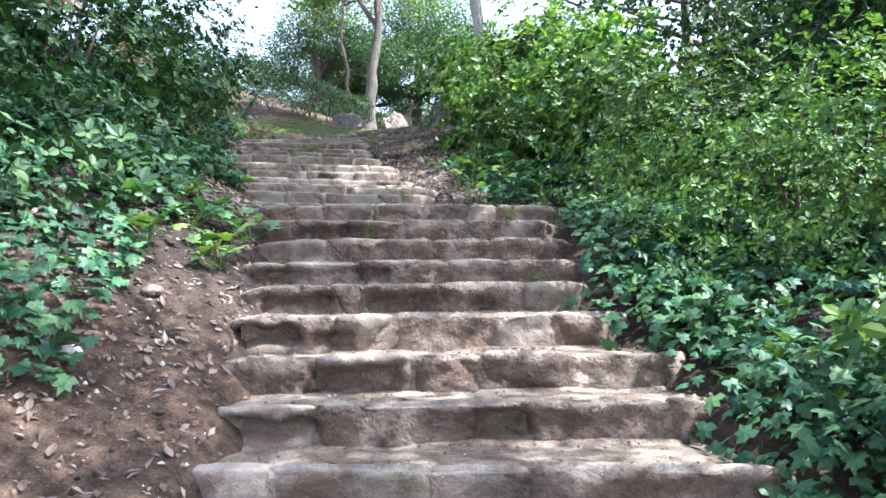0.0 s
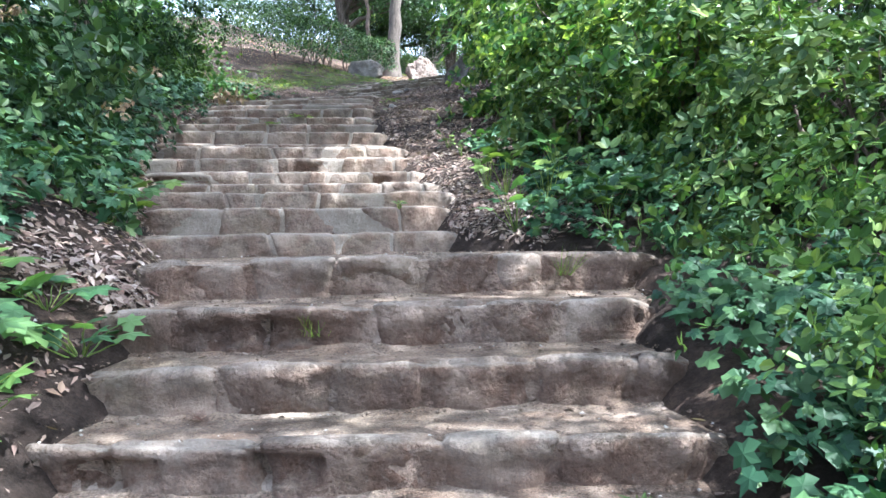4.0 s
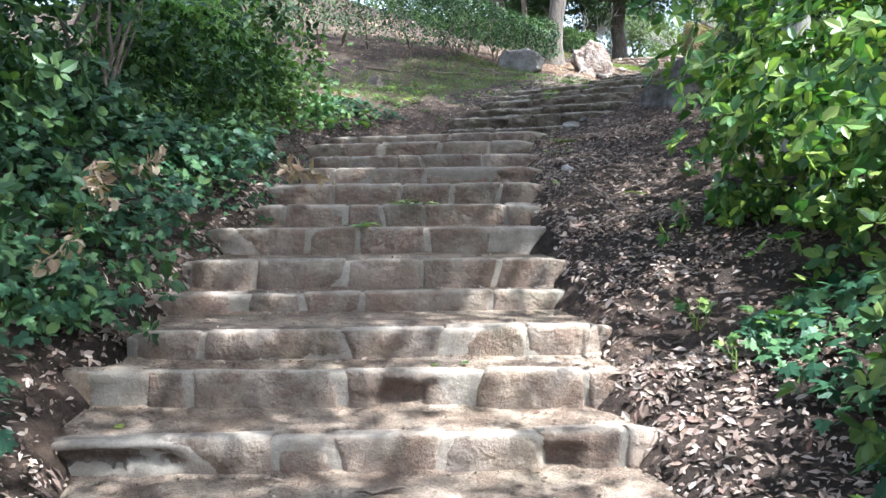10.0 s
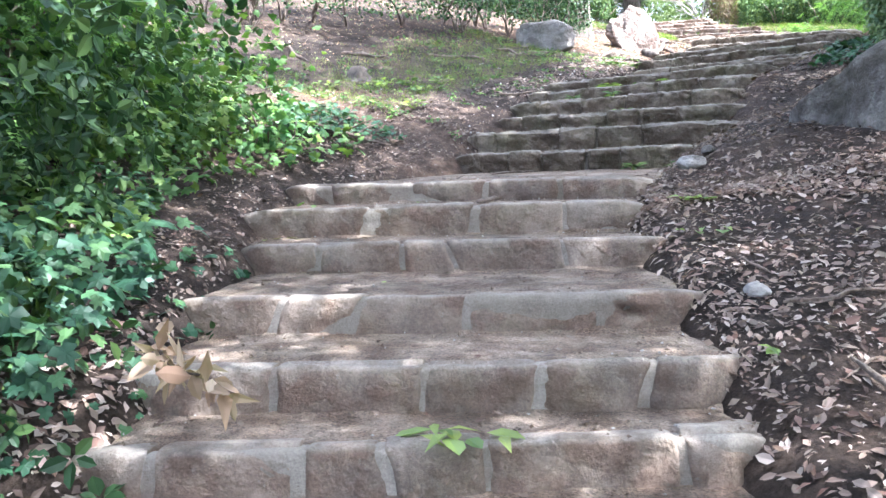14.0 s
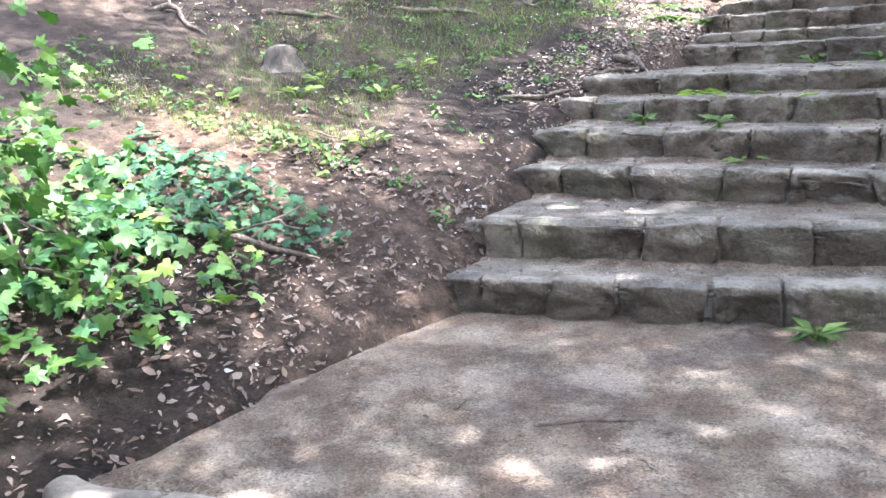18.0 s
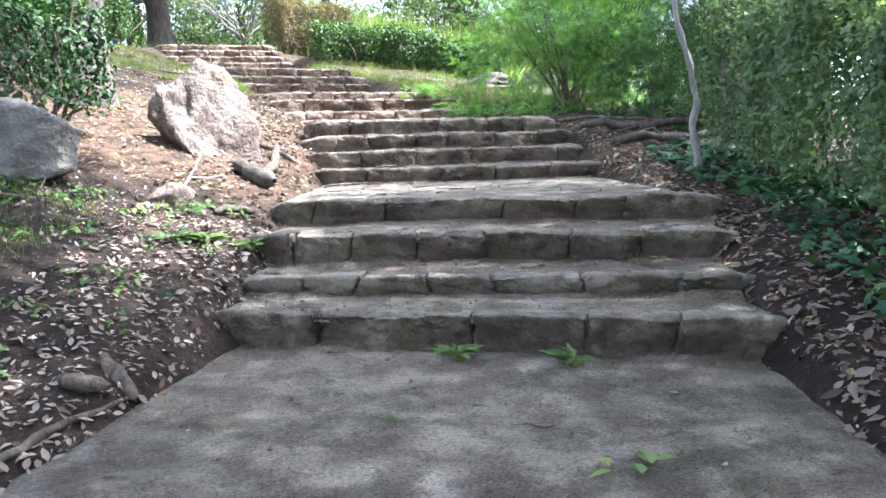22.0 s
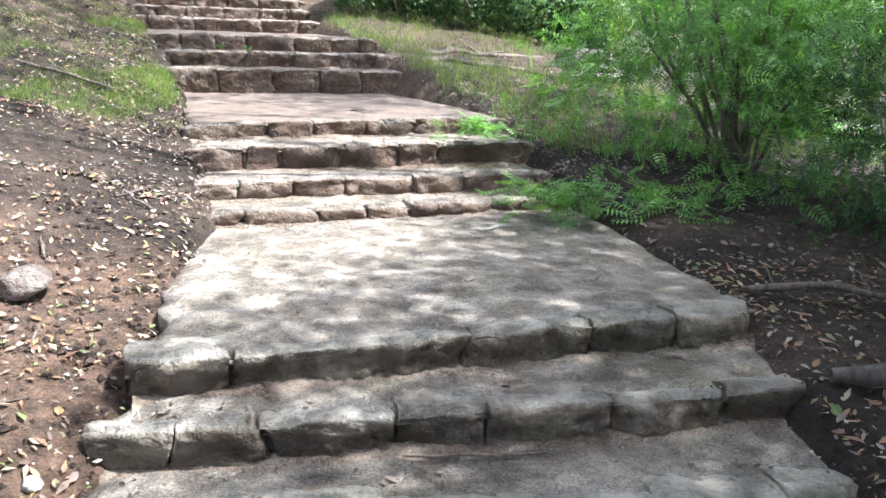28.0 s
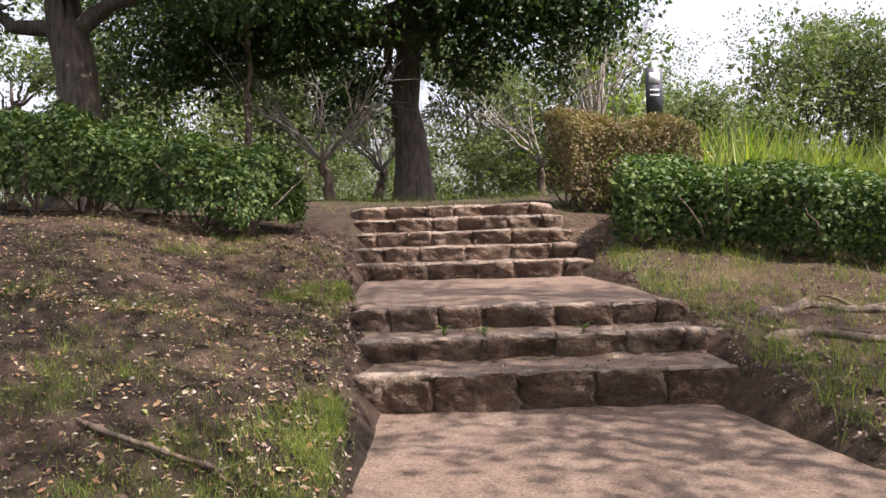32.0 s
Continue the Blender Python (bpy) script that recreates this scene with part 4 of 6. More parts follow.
# ---- plants ----
def bush(name, label, centre, radii, mat, leaf, size, n, seed, category="shrub", group="", shell=0.5, cluster=0, stems=9, stem_mat=None, spread=0.7, spray=11, puff=0.24):
    """A shrub: bent stems from one foot, and leaves, singly or in whorls, in an uneven crown that rests on the ground."""
    r = np.random.default_rng(seed)
    cx, cy, cz = centre
    foot = np.array([cx, cy, ground_at(cx, cy) - 0.05])
    ob = thing(name, label, category, group, at=tuple(foot))
    for k in range(stems):
        d = unit(np.array([r.normal(), r.normal(), 1.0 + r.uniform(0, 1.0)]))
        end = np.array([cx, cy, cz]) + d * np.array(radii) * 0.8
        v, q = tube(wander(foot + [r.normal() * 0.12, r.normal() * 0.12, 0], end, 8, 0.12, seed + k) - foot, np.linspace(0.02, 0.004, 8) * (0.7 + radii[2] * 0.35), 5, k)
        part("stem", np_mesh("stem", v, q, stem_mat or BARK_BROWN, True), ob)
    # leaves gather in sprays at the ends of twigs, with dark gaps between
    m = max(8, n // spray)
    p, out = lumpy(r, m, centre, radii, seed, shell, 0.5)
    away = r.standard_normal((m, spray, 3))
    p = (p[:, None] + (away * 0.5 + out[:, None] * r.normal(0, 0.55, (m, spray, 1))) * puff * r.uniform(0.6, 1.4, (m, 1, 1))).reshape(-1, 3)
    out = unit(np.repeat(out, spray, 0) + 0.35 * away.reshape(-1, 3))
    n = len(p)
    low = ground(p[:, 0], p[:, 1]) + 0.04
    p[:, 2] = np.maximum(p[:, 2], low + r.uniform(0, 0.12, n))
    if cluster:
        base = unit(out * 0.8 + [0, 0, 0.55] + 0.45 * r.standard_normal((n, 3)))
        a1 = unit(np.cross(base, rand_dirs(r, n)))
        b1 = np.cross(base, a1)
        chunks = []
        for k in range(cluster):
            ang = 6.283 * k / cluster + r.uniform(-0.3, 0.3, n)
            f = a1 * np.cos(ang)[:, None] + b1 * np.sin(ang)[:, None] + base * r.uniform(0.05, 0.6, n)[:, None]
            chunks.append(place_leaves(leaf, p + f * 0.01, f, base + 0.25 * r.standard_normal((n, 3)), size * r.uniform(0.6, 1.2, n)))
        v, f = tri_join(chunks)
    else:
        up = unit(out * 0.7 + [0, 0, 0.8] + 0.5 * r.standard_normal((n, 3)))
        f = out + spread * r.standard_normal((n, 3)) - [0, 0, 0.15]
        v, f = place_leaves(leaf, p, f, up, size * r.uniform(0.6, 1.25, n))
    part("foliage", np_mesh("foliage", v - foot, f, mat), ob)
    return ob


def hedge(name, label, a, b, width, height, mat, n, seed, size=0.055, leaf="oval", stems=10, category="hedge", slack=0.06, tops=None, bare=0.16):
    """A clipped hedge along a to b: bare stems below, leaves thick on its skin."""
    r = np.random.default_rng(seed)
    a, b = np.array(a, float), np.array(b, float)
    along = b - a
    length = np.linalg.norm(along)
    along /= length
    side = np.array([-along[1], along[0]])
    mid = (a + b) / 2
    foot = np.array([*mid, ground_at(*mid)])
    ob = thing(name, label, category, at=tuple(foot))
    for k in range(stems):
        u = r.uniform(0.02, 0.98)
        q0 = a + along * length * u + side * r.normal() * width * 0.18
        s = np.array([*q0, ground_at(*q0) - 0.04])
        for m in range(3):
            e = s + np.array([*(along * r.normal() * 0.3 + side * r.normal() * width * 0.3), height * r.uniform(0.6, 0.9)])
            v, q = tube(wander(s, e, 7, 0.1, seed + 7 * k + m) - foot, np.linspace(0.02, 0.006, 7), 5, k)
            part("stem", np_mesh("stem", v, q, BARK_BROWN, True), ob)
    u, w, h = r.uniform(0, 1, n), r.uniform(-1, 1, n), r.uniform(0, 1, n)
    face = r.uniform(0, 1, n)
    top = face < 0.42
    sides = (face >= 0.42) & (face < 0.88)
    h = np.where(top, 1 - 0.22 * r.uniform(0, 1, n) ** 2, bare + (1 - bare) * h)
    w = np.where(sides, np.sign(w) * (1 - 0.35 * r.uniform(0, 1, n) ** 2), w)
    ends = face >= 0.88
    u = np.where(ends, np.where(u < 0.5, 0.02 * u, 1 - 0.02 * (1 - u)), u)
    round_off = 1 - 0.25 * np.clip(h - 0.6, 0, 1) ** 1.5 - 0.25 * np.clip(0.5 - h, 0, 1)
    lump = 1 + slack * (np.sin(u * length * 3.1 + seed) + np.sin(u * length * 7.3 + 2 * seed + 3 * w))
    off = w * width / 2 * round_off * lump
    pos2 = a + along * (u * length)[:, None] + side * off[:, None]
    gz = ground(pos2[:, 0], pos2[:, 1])
    dome = 1 - 0.12 * np.abs(w) ** 3
    hh = height * lump * dome if tops is None else np.interp(u, [0, 1], tops) * lump * dome - 0
    p = np.stack([pos2[:, 0], pos2[:, 1], gz + h * hh], -1) + r.normal(0, 0.025, (n, 3))
    out = unit(np.concatenate([side * (w * (1 - top))[:, None] + along * (np.where(ends, np.sign(u - 0.5), 0))[:, None], (top * 1.0 + 0.25)[:, None]], -1))
    up = unit(out + 0.6 * r.standard_normal((n, 3)))
    f = np.cross(up, rand_dirs(r, n))
    v, fc = place_leaves(leaf, p, f, up, size * r.uniform(0.6, 1.3, n))
    part("foliage", np_mesh("foliage", v - foot, fc, mat), ob)
    return ob


def tree(name, label, base, height, radius, crowns, leaf_n, leaf_size, mat, bark_mat, seed, lean=(0, 0), fork=0.45, leaf="flake", group="", clump=7, twigs=6, inner=0):
    """A tapered trunk with limbs to each crown lump and twigs of leaves in loose clumps. crowns: (dx, dy, dz, radius)."""
    r = np.random.default_rng(seed)
    foot = np.array([base[0], base[1], ground_at(base[0], base[1]) - 0.08])
    ob = thing(name, label, "tree", group, at=tuple(foot))
    top = np.array([lean[0], lean[1], height])
    stem = wander((0, 0, 0), top, 16, 0.25, seed)
    rad = radius * np.linspace(1, 0.25, 16)
    rad[0], rad[1] = radius * 1.55, radius * 1.12
    part("trunk", np_mesh("trunk", *tube(stem, rad, 12, seed, 0.07), bark_mat, True), ob)
    centres = []
    for cx, cy, cz, cr in crowns:
        k = min(15, max(5, int(16 * (fork + 0.45 * r.uniform()))))
        end = np.array([cx, cy, cz])
        limb = wander(stem[k], end, 9, 0.35, seed + abs(int(cx * 10)) + 3)
        limbs = [tube(limb, np.linspace(radius * 0.45, radius * 0.08, 9), 5, seed)]
        for m in range(twigs):
            t = limb[r.integers(4, 9)]
            limbs.append(tube(wander(t, end + rand_dirs(r, 1)[0] * cr * [1, 1, 0.75], 7, 0.2, seed + m), np.linspace(radius * 0.14, radius * 0.03, 7), 5, m))
        centres.append((end, cr))
        v, q = tri_join(limbs)
        part("limb", np_mesh("limb", v, q, bark_mat, True), ob)
    pos, outs = [], []
    total = sum(c[1] ** 2 for c in centres)
    for end, cr in centres:
        m = max(8, int(leaf_n * cr**2 / total / clump))
        p, out = lumpy(r, m, end, (cr, cr, cr * 0.78), seed + int(cr * 100), 0.35, 0.45)
        pp = np.repeat(p, clump, 0) + r.normal(0, leaf_size * 1.3, (m * clump, 3))
        pos.append(pp)
        outs.append(np.repeat(out, clump, 0))
    size = np.full(sum(len(k) for k in pos), leaf_size)
    if inner:
        # broad masses of foliage within the lumps, behind the fine leaves of the skin
        for end, cr in centres:
            m = inner // len(centres)
            d = rand_dirs(r, m)
            pos.append(end + d * (r.uniform(0, 1, m) ** 0.4)[:, None] * 0.74 * cr * [1, 1, 0.78])
            outs.append(d)
            size = np.concatenate([size, np.full(m, leaf_size * 2.4)])
    p, out = np.concatenate(pos), np.concatenate(outs)
    up = unit(0.4 * out + [0, 0, 0.8] + 0.55 * r.standard_normal(p.shape))
    f = out + 0.9 * r.standard_normal(p.shape) - [0, 0, 0.3]
    v, fc = place_leaves(leaf, p, f, up, size * r.uniform(0.6, 1.3, len(p)))
    part("crown", np_mesh("crown", v, fc, mat), ob)
    return ob


def creeper(name, label, pts, seed, mat=IVY, size=0.085, leaf="ivy", high=0.16, category="ivy"):
    """Ground cover: leaves that lie over one another above the earth."""
    r = np.random.default_rng(seed)
    n = len(pts)
    up = unit(normals_at(pts) + [0, 0, 0.2] + 0.42 * r.standard_normal((n, 3)))
    mound = 0.5 + 0.5 * wave(pts[:, 0], pts[:, 1], 2.2, seed)
    p = pts + normals_at(pts) * (0.02 + high * mound * r.uniform(0.2, 1.0, n))[:, None]
    f = np.cross(up, rand_dirs(r, n)) - [0, 0, 0.25]
    me = np_mesh(name, *place_leaves(leaf, p, f, up, size * r.uniform(0.5, 1.3, n)), mat)
    return tagged(new(name, me), label, category, kind="stuff")


def litter(name, label, pts, seed, mat=LITTER, size=0.06, high=0.02):
    r = np.random.default_rng(seed)
    n = len(pts)
    up = unit(normals_at(pts) + 0.24 * r.standard_normal((n, 3)))
    p = pts + normals_at(pts) * r.uniform(0.004, high, n)[:, None]
    f = np.cross(up, rand_dirs(r, n))
    c = (0, n // 5, 3 * n // 4, n)
    sets = [place_leaves(kind, p[i:j], f[i:j], up[i:j], size * k * (0.35 + 1.1 * r.uniform(0, 1, j - i) ** 1.8)) for kind, i, j, k in (("curl", c[0], c[1], 1.1), ("lance", c[1], c[2], 1.2), ("flake", c[2], c[3], 0.8))]
    return tagged(new(name, np_mesh(name, *tri_join(sets), mat)), label, "leaves", kind="stuff")


def grass(name, label, pts, seed, length=0.14, mat=GRASS, wide=1.0):
    r = np.random.default_rng(seed)
    n = len(pts)
    f = unit(np.stack([0.5 * r.standard_normal(n), 0.5 * r.standard_normal(n), np.ones(n)], -1))
    up = unit(np.cross(f, rand_dirs(r, n)))
    v, t = place_leaves("blade", pts - [0, 0, 0.01], f, up, length * r.uniform(0.4, 1.3, n))
    return tagged(new(name, np_mesh(name, v, t, mat)), label, "grass", kind="stuff")


def patchy(pts, f, seed, level):
    """Only those places that fall in the patches of a slow wave."""
    return pts[wave(pts[:, 0], pts[:, 1], f, seed) > level]


def tufts(r, pts, per, spread):
    p = np.repeat(pts, per, 0)
    p[:, :2] += r.normal(0, spread, (len(p), 2))
    p[:, 2] = ground(p[:, 0], p[:, 1])
    return p


R = np.random.default_rng(21)

# woods added to shade the stairway, crowns unseen: each foot and its shaded spots
CAST = 7.2 / math.tan(radians(SUN_EL))
CAST_X, CAST_Y = CAST * math.sin(radians(SUN_AZ)), CAST * math.cos(radians(SUN_AZ))
SHADE = [
    ((6.8, -0.5), [(-0.6, 2.0), (-0.3, 3.1), (-1.4, 3.2), (-0.5, 6.2), (-4.3, 5.0), (-3.2, 6.3)]),
    ((7.0, 4.0), [(-1.6, 7.4), (-0.8, 7.7), (-2.7, 8.6), (-1.7, 9.2)]),
    ((7.9, 7.0), [(-5.4, 8.4), (-3.0, 10.9), (-5.8, 9.6), (-5.8, 11.8)]),
    ((7.4, 9.5), [(-3.2, 12.4), (-2.3, 13.4), (-2.6, 14.9), (-5.4, 13.2), (-1.5, 14.9)]),
    ((6.6, 14.0), [(-3.2, 16.6), (-1.2, 17.2), (0.6, 16.0), (-3.7, 17.7), (-2.2, 18.8), (-1.0, 19.0), (-6.4, 14.6)]),
    ((8.6, 12.0), [(-5.2, 15.4), (-6.2, 16.8), (-4.8, 11.8), (-6.9, 13.2)]),
    ((6.2, 18.5), [(-1.6, 20.4), (-0.6, 20.9), (-0.8, 22.0), (-0.4, 23.0), (-3.6, 21.4), (-3.5, 22.5), (-2.0, 20.9)]),
    ((9.0, 16.6), [(-5.2, 20.6), (-6.8, 19.4), (-3.5, 23.7), (-5.2, 23.0)]),
    ((9.2, 26.6), [(0.3, 32.4), (3.2, 31.4), (1.9, 33.4), (-5.0, 32.0), (-2.7, 31.2), (-3.4, 30.0)]),
    ((9.8, 30.5), [(-2.2, 33.4), (-4.4, 33.8), (0.2, 34.2), (-1.6, 35.8), (-3.6, 36.4), (-6.0, 35.4), (-6.0, 37.4)]),
    ((6.8, 22.5), [(1.5, 24.6), (0.8, 26.0), (2.4, 26.0), (2.3, 27.3), (4.2, 26.9), (3.5, 28.1)]),
]
for k, (foot, spots) in enumerate(SHADE):
    gz0 = ground_at(*foot)
    cr = [(sx + CAST_X - foot[0], sy + CAST_Y - foot[1], ground_at(sx, sy) - gz0 + 7.0 + 0.4 * (m % 3), 1.6) for m, (sx, sy) in enumerate(spots)]
    tree("tree", "tall broadleaf tree with a dark trunk, its unseen crown added to shade the stairway", foot, 9.0, 0.17, cr, (2700 if k < 2 else 3000 if k < 3 else 1300 if foot[1] > 26 else 3400) * len(spots), 0.13, CANOPY, BARK, 40 + k, (0.3, 0.3), group="trees shading the stairway")

# ---- lower flights: ivy banks and shrubs ----
creeper("ivy_left_bank", "dense dark green ivy trailing over an earth bank", beside(4200, R, -1, 3.6, 8.2, 0.55, 3.2), 61, high=0.3)
creeper("ivy_left_upper", "dense dark green ivy climbing a shaded bank", beside(8200, R, -1, 8.0, 14.4, 0.1, 2.8), 62, high=0.55)
creeper("ivy_right_bank", "glossy green ivy spilling over the edge of the steps", beside(6000, R, 1, 0.6, 7.9, 0.02, 1.8, 0.9), 63, high=0.42, size=0.09)
creeper("ivy_right_edge", "glossy ivy shoots hanging over the step ends", beside(1100, R, 1, 0.7, 5.2, -0.16, 0.6), 68, high=0.3, size=0.09)
creeper("ivy_right_upper", "scattered ivy among dead leaves beside the steps", beside(1500, R, 1, 7.6, 10.6, 0.55, 1.9), 64, high=0.25)
creeper("ivy_left_middle", "ivy and seedlings over a leaf-strewn bank", beside(1500, R, -1, 13.8, 17.2, 0.35, 2.4), 65, high=0.2, mat=SHRUB)
creeper("ivy_mound_foot", "dark green ivy carpeting the foot of a mound", patchy(beside(5200, R, -1, 14.0, 17.6, 0.4, 2.6), 1.6, 6, 0.2), 69, high=0.16, size=0.06)
creeper("ivy_on_steps", "thin ivy runners across the step ends", beside(150, R, -1, 12.4, 15.2, -0.55, 0.15), 66, high=0.03, size=0.06)
creeper("ivy_under_hedge", "ivy under a shaded hedge", beside(1700, R, 1, 20.2, 25.0, 0.28, 1.3), 67, high=0.2, size=0.075)

bush("leafy_shrub", "tall dark evergreen shrub on the ivy bank", (-4.1, 8.0, 3.6), (1.5, 1.6, 1.9), SHRUB_DARK, "oval", 0.095, 1768, 71, cluster=5)
bush("leafy_shrub", "tall dark evergreen shrub on the ivy bank", (-4.9, 10.6, 4.5), (1.5, 1.7, 1.9), SHRUB_DARK, "oval", 0.086, 1768, 72, cluster=5)
bush("leafy_shrub", "dark evergreen shrub above ivy", (-3.5, 5.2, 2.3), (1.2, 1.5, 1.3), SHRUB_DARK, "oval", 0.086, 1224, 73, cluster=5)
bush("leafy_shrub", "dark green shrub at the head of the ivy bank", (-5.3, 13.5, 5.5), (1.5, 1.7, 1.6), SHRUB_DARK, "oval", 0.078, 2200, 74, cluster=5)
bush("feathery_shrub", "bright green feathery shrub beside bare earth", (-5.9, 15.4, 6.1), (1.1, 1.4, 0.95), FEATHER, "frond", 0.26, 1300, 75, stems=14, shell=0.3)
bush("ivy_mound", "mound of bright green ivy over leaf mould", (-5.75, 16.3, 5.5), (1.0, 1.5, 0.8), SHRUB, "ivy", 0.075, 7000, 76, stems=8, shell=0.6, spray=7, puff=0.22, category="ivy")
bush("ivy_shoots", "bright green young leaves over dark ivy", (-5.7, 16.4, 5.95), (0.75, 1.3, 0.5), SHRUB, "ivy", 0.085, 900, 90, stems=5, shell=0.7, spray=8, puff=0.2, category="ivy")
bush("low_shrub", "low bright green plant sprawling over leaf mould", (-4.75, 17.3, 5.3), (0.45, 0.5, 0.25), IVY_LIGHT, "ivy", 0.09, 160, 88, stems=6, category="plant")
bush("azalea", "clipped azalea with small light green leaves", (2.6, 5.6, 2.2), (1.15, 1.25, 0.95), SHRUB, "oval", 0.05, 4000, 77, cluster=5, category="shrub")
bush("azalea", "spreading azalea with small leaves over ivy", (2.45, 8.0, 2.95), (1.3, 1.3, 1.0), HEDGE, "oval", 0.075, 1904, 78, cluster=5)
bush("leafy_shrub", "broad glossy-leaved shrub overhanging the steps", (1.3, 12.5, 4.8), (1.45, 1.6, 1.3), GLOSSY, "oval", 0.095, 2600, 79, cluster=6, shell=0.45)
bush("leafy_shrub", "broad glossy-leaved shrub with pale new growth", (2.05, 10.1, 3.95), (1.0, 1.1, 0.95), GLOSSY, "oval", 0.1, 1500, 80, cluster=5)
bush("leafy_shrub", "dark shrub in the shade of tall trees", (4.3, 9.8, 4.2), (1.5, 1.7, 1.5), SHRUB_DARK, "oval", 0.095, 1632, 81, cluster=5)
bush("leafy_shrub", "dark shrub in the shade of tall trees", (4.9, 7.4, 4.1), (1.5, 1.7, 1.9), SHRUB_DARK, "oval", 0.095, 2600, 82, cluster=5)
bush("leafy_shrub", "dark shrub in the shade of tall trees", (2.6, 15.6, 6.2), (1.5, 1.6, 1.5), SHRUB_DARK, "oval", 0.095, 1156, 83, cluster=5)
bush("leafy_shrub", "dark shrub behind a boulder", (1.9, 18.0, 6.3), (1.1, 1.1, 0.9), SHRUB_DARK, "oval", 0.078, 884, 84, cluster=5)
bush("leafy_shrub", "leafy shrub among ivy beside the lower steps", (2.4, 2.6, 1.3), (0.9, 1.2, 0.75), SHRUB, "oval", 0.09, 884, 85, cluster=5)
bush("leafy_shrub", "dark shrub on the far bank", (-6.6, 8.6, 4.9), (1.8, 2.4, 2.4), SHRUB_DARK, "oval", 0.112, 1360, 86, cluster=5)
bush("leafy_shrub", "tall dark shrub closing over the bank", (-4.5, 7.1, 5.0), (1.4, 1.5, 1.5), SHRUB_DARK, "oval", 0.09, 2400, 91, cluster=5)
bush("leafy_shrub", "tall dark shrub under trees", (-5.6, 6.0, 4.2), (1.7, 1.9, 2.4), SHRUB_DARK, "oval", 0.104, 2600, 87, cluster=5)
for k, (x, y, h) in enumerate([(6.6, 8.6, 2.4), (6.6, 12.2, 2.6), (5.6, 15.6, 2.2), (-8.2, 5.0, 2.4), (-8.6, 11.4, 2.4)]):
    bush("leafy_shrub", "big dark evergreen shrub deep in the wood", (x, y, ground_at(x, y) + 0.9 * h), (1.9, 2.0, h * 1.15), SHRUB_DARK, "flake", 0.18, 5500, 110 + k, shell=0.6, stems=7)
bush("low_shrub", "low glossy shrub hanging over dead leaves", (0.95, 10.4, 3.5), (0.55, 0.6, 0.42), HEDGE, "oval", 0.09, 380, 89, cluster=5, shell=0.3)
tree("tree", "slender grey-barked tree above the shrubs", (0.75, 14.6), 7.5, 0.14, [(2.4, 2.6, 7.4, 1.3), (3.2, 1.4, 7.8, 1.2)], 1800, 0.12, CANOPY, BARK_PALE, 47)


def seedling(label, x, y, z, leaves, size, seed, mat=SHRUB_LIGHT, kind="ivy", tall=0.16, category="plant", name="seedling"):
    """A low plant: a stalk for each leaf from one foot."""
    r = np.random.default_rng(seed)
    ob = thing(name, label, category, at=(x, y, z))
    ang = r.uniform(0, 6.28, leaves)
    reach = r.uniform(0.3, 1.0, leaves) * size * 1.5
    if name == "rosette_weed":
        reach = reach * 0.12
    tip = np.stack([np.cos(ang) * reach, np.sin(ang) * reach, tall * r.uniform(0.5, 1.1, leaves)], -1)
    v, q = tri_join([tube(wander((0, 0, -0.02), t, 5, 0.02, seed + k), np.linspace(0.004, 0.002, 5), 4, k) for k, t in enumerate(tip)])
    part("stalk", np_mesh("stalk", v, q, SHRUB_LIGHT, True), ob, kind="stuff")
    f = unit(unit(tip * [1, 1, 0.1]) + [0, 0, 0.12] + 0.15 * r.standard_normal(tip.shape))
    up = unit(np.array([[0, -0.4, 1.0]]) + 0.3 * r.standard_normal(tip.shape))
    part("foliage", np_mesh("foliage", *place_leaves(kind, tip, f, up, size * r.uniform(0.7, 1.15, leaves)), mat), ob)
    return ob


for k, (x, y, n, s) in enumerate([(-1.6, 5.7, 12, 0.17), (-1.85, 5.9, 13, 0.18), (-1.5, 5.3, 8, 0.14), (-2.2, 5.7, 12, 0.18), (-2.1, 6.25, 13, 0.18), (-1.75, 6.4, 9, 0.16), (-2.5, 6.0, 12, 0.17), (-1.5, 6.2, 9, 0.15), (-1.9, 5.2, 9, 0.14)]):
    seedling("light green lobed-leaf seedling beside the steps", x, y, ground_at(x, y), n + 4, s * 0.85, 300 + k, mat=IVY_LIGHT if k % 2 else SHRUB, tall=0.12)
for k, (x, y, n, s) in enumerate([(-0.25, 11.55, 8, 0.08), (0.1, 11.4, 10, 0.09), (-0.1, 11.15, 6, 0.07), (-2.35, 8.2, 14, 0.17), (-2.6, 8.65, 14, 0.17), (-2.45, 8.95, 12, 0.16), (-2.75, 8.2, 14, 0.18), (-2.15, 7.75, 10, 0.14), (-2.9, 9.1, 12, 0.16)]):
    seedling("small green seedling among dead leaves", x, y, ground_at(x, y), n, s, 320 + k, mat=SHRUB, tall=0.14)
for k, (x, y, n, s) in enumerate([(0.35, 8.6, 12, 0.13), (0.6, 8.95, 12, 0.14), (0.3, 9.3, 10, 0.12), (0.75, 9.5, 12, 0.14), (0.15, 9.75, 10, 0.11), (0.95, 8.4, 12, 0.15)]):
    seedling("broad-leaved green seedling under shrubs", x, y, ground_at(x, y), n, s, 420 + k, mat=IVY_LIGHT if k % 3 == 0 else SHRUB, tall=0.3)
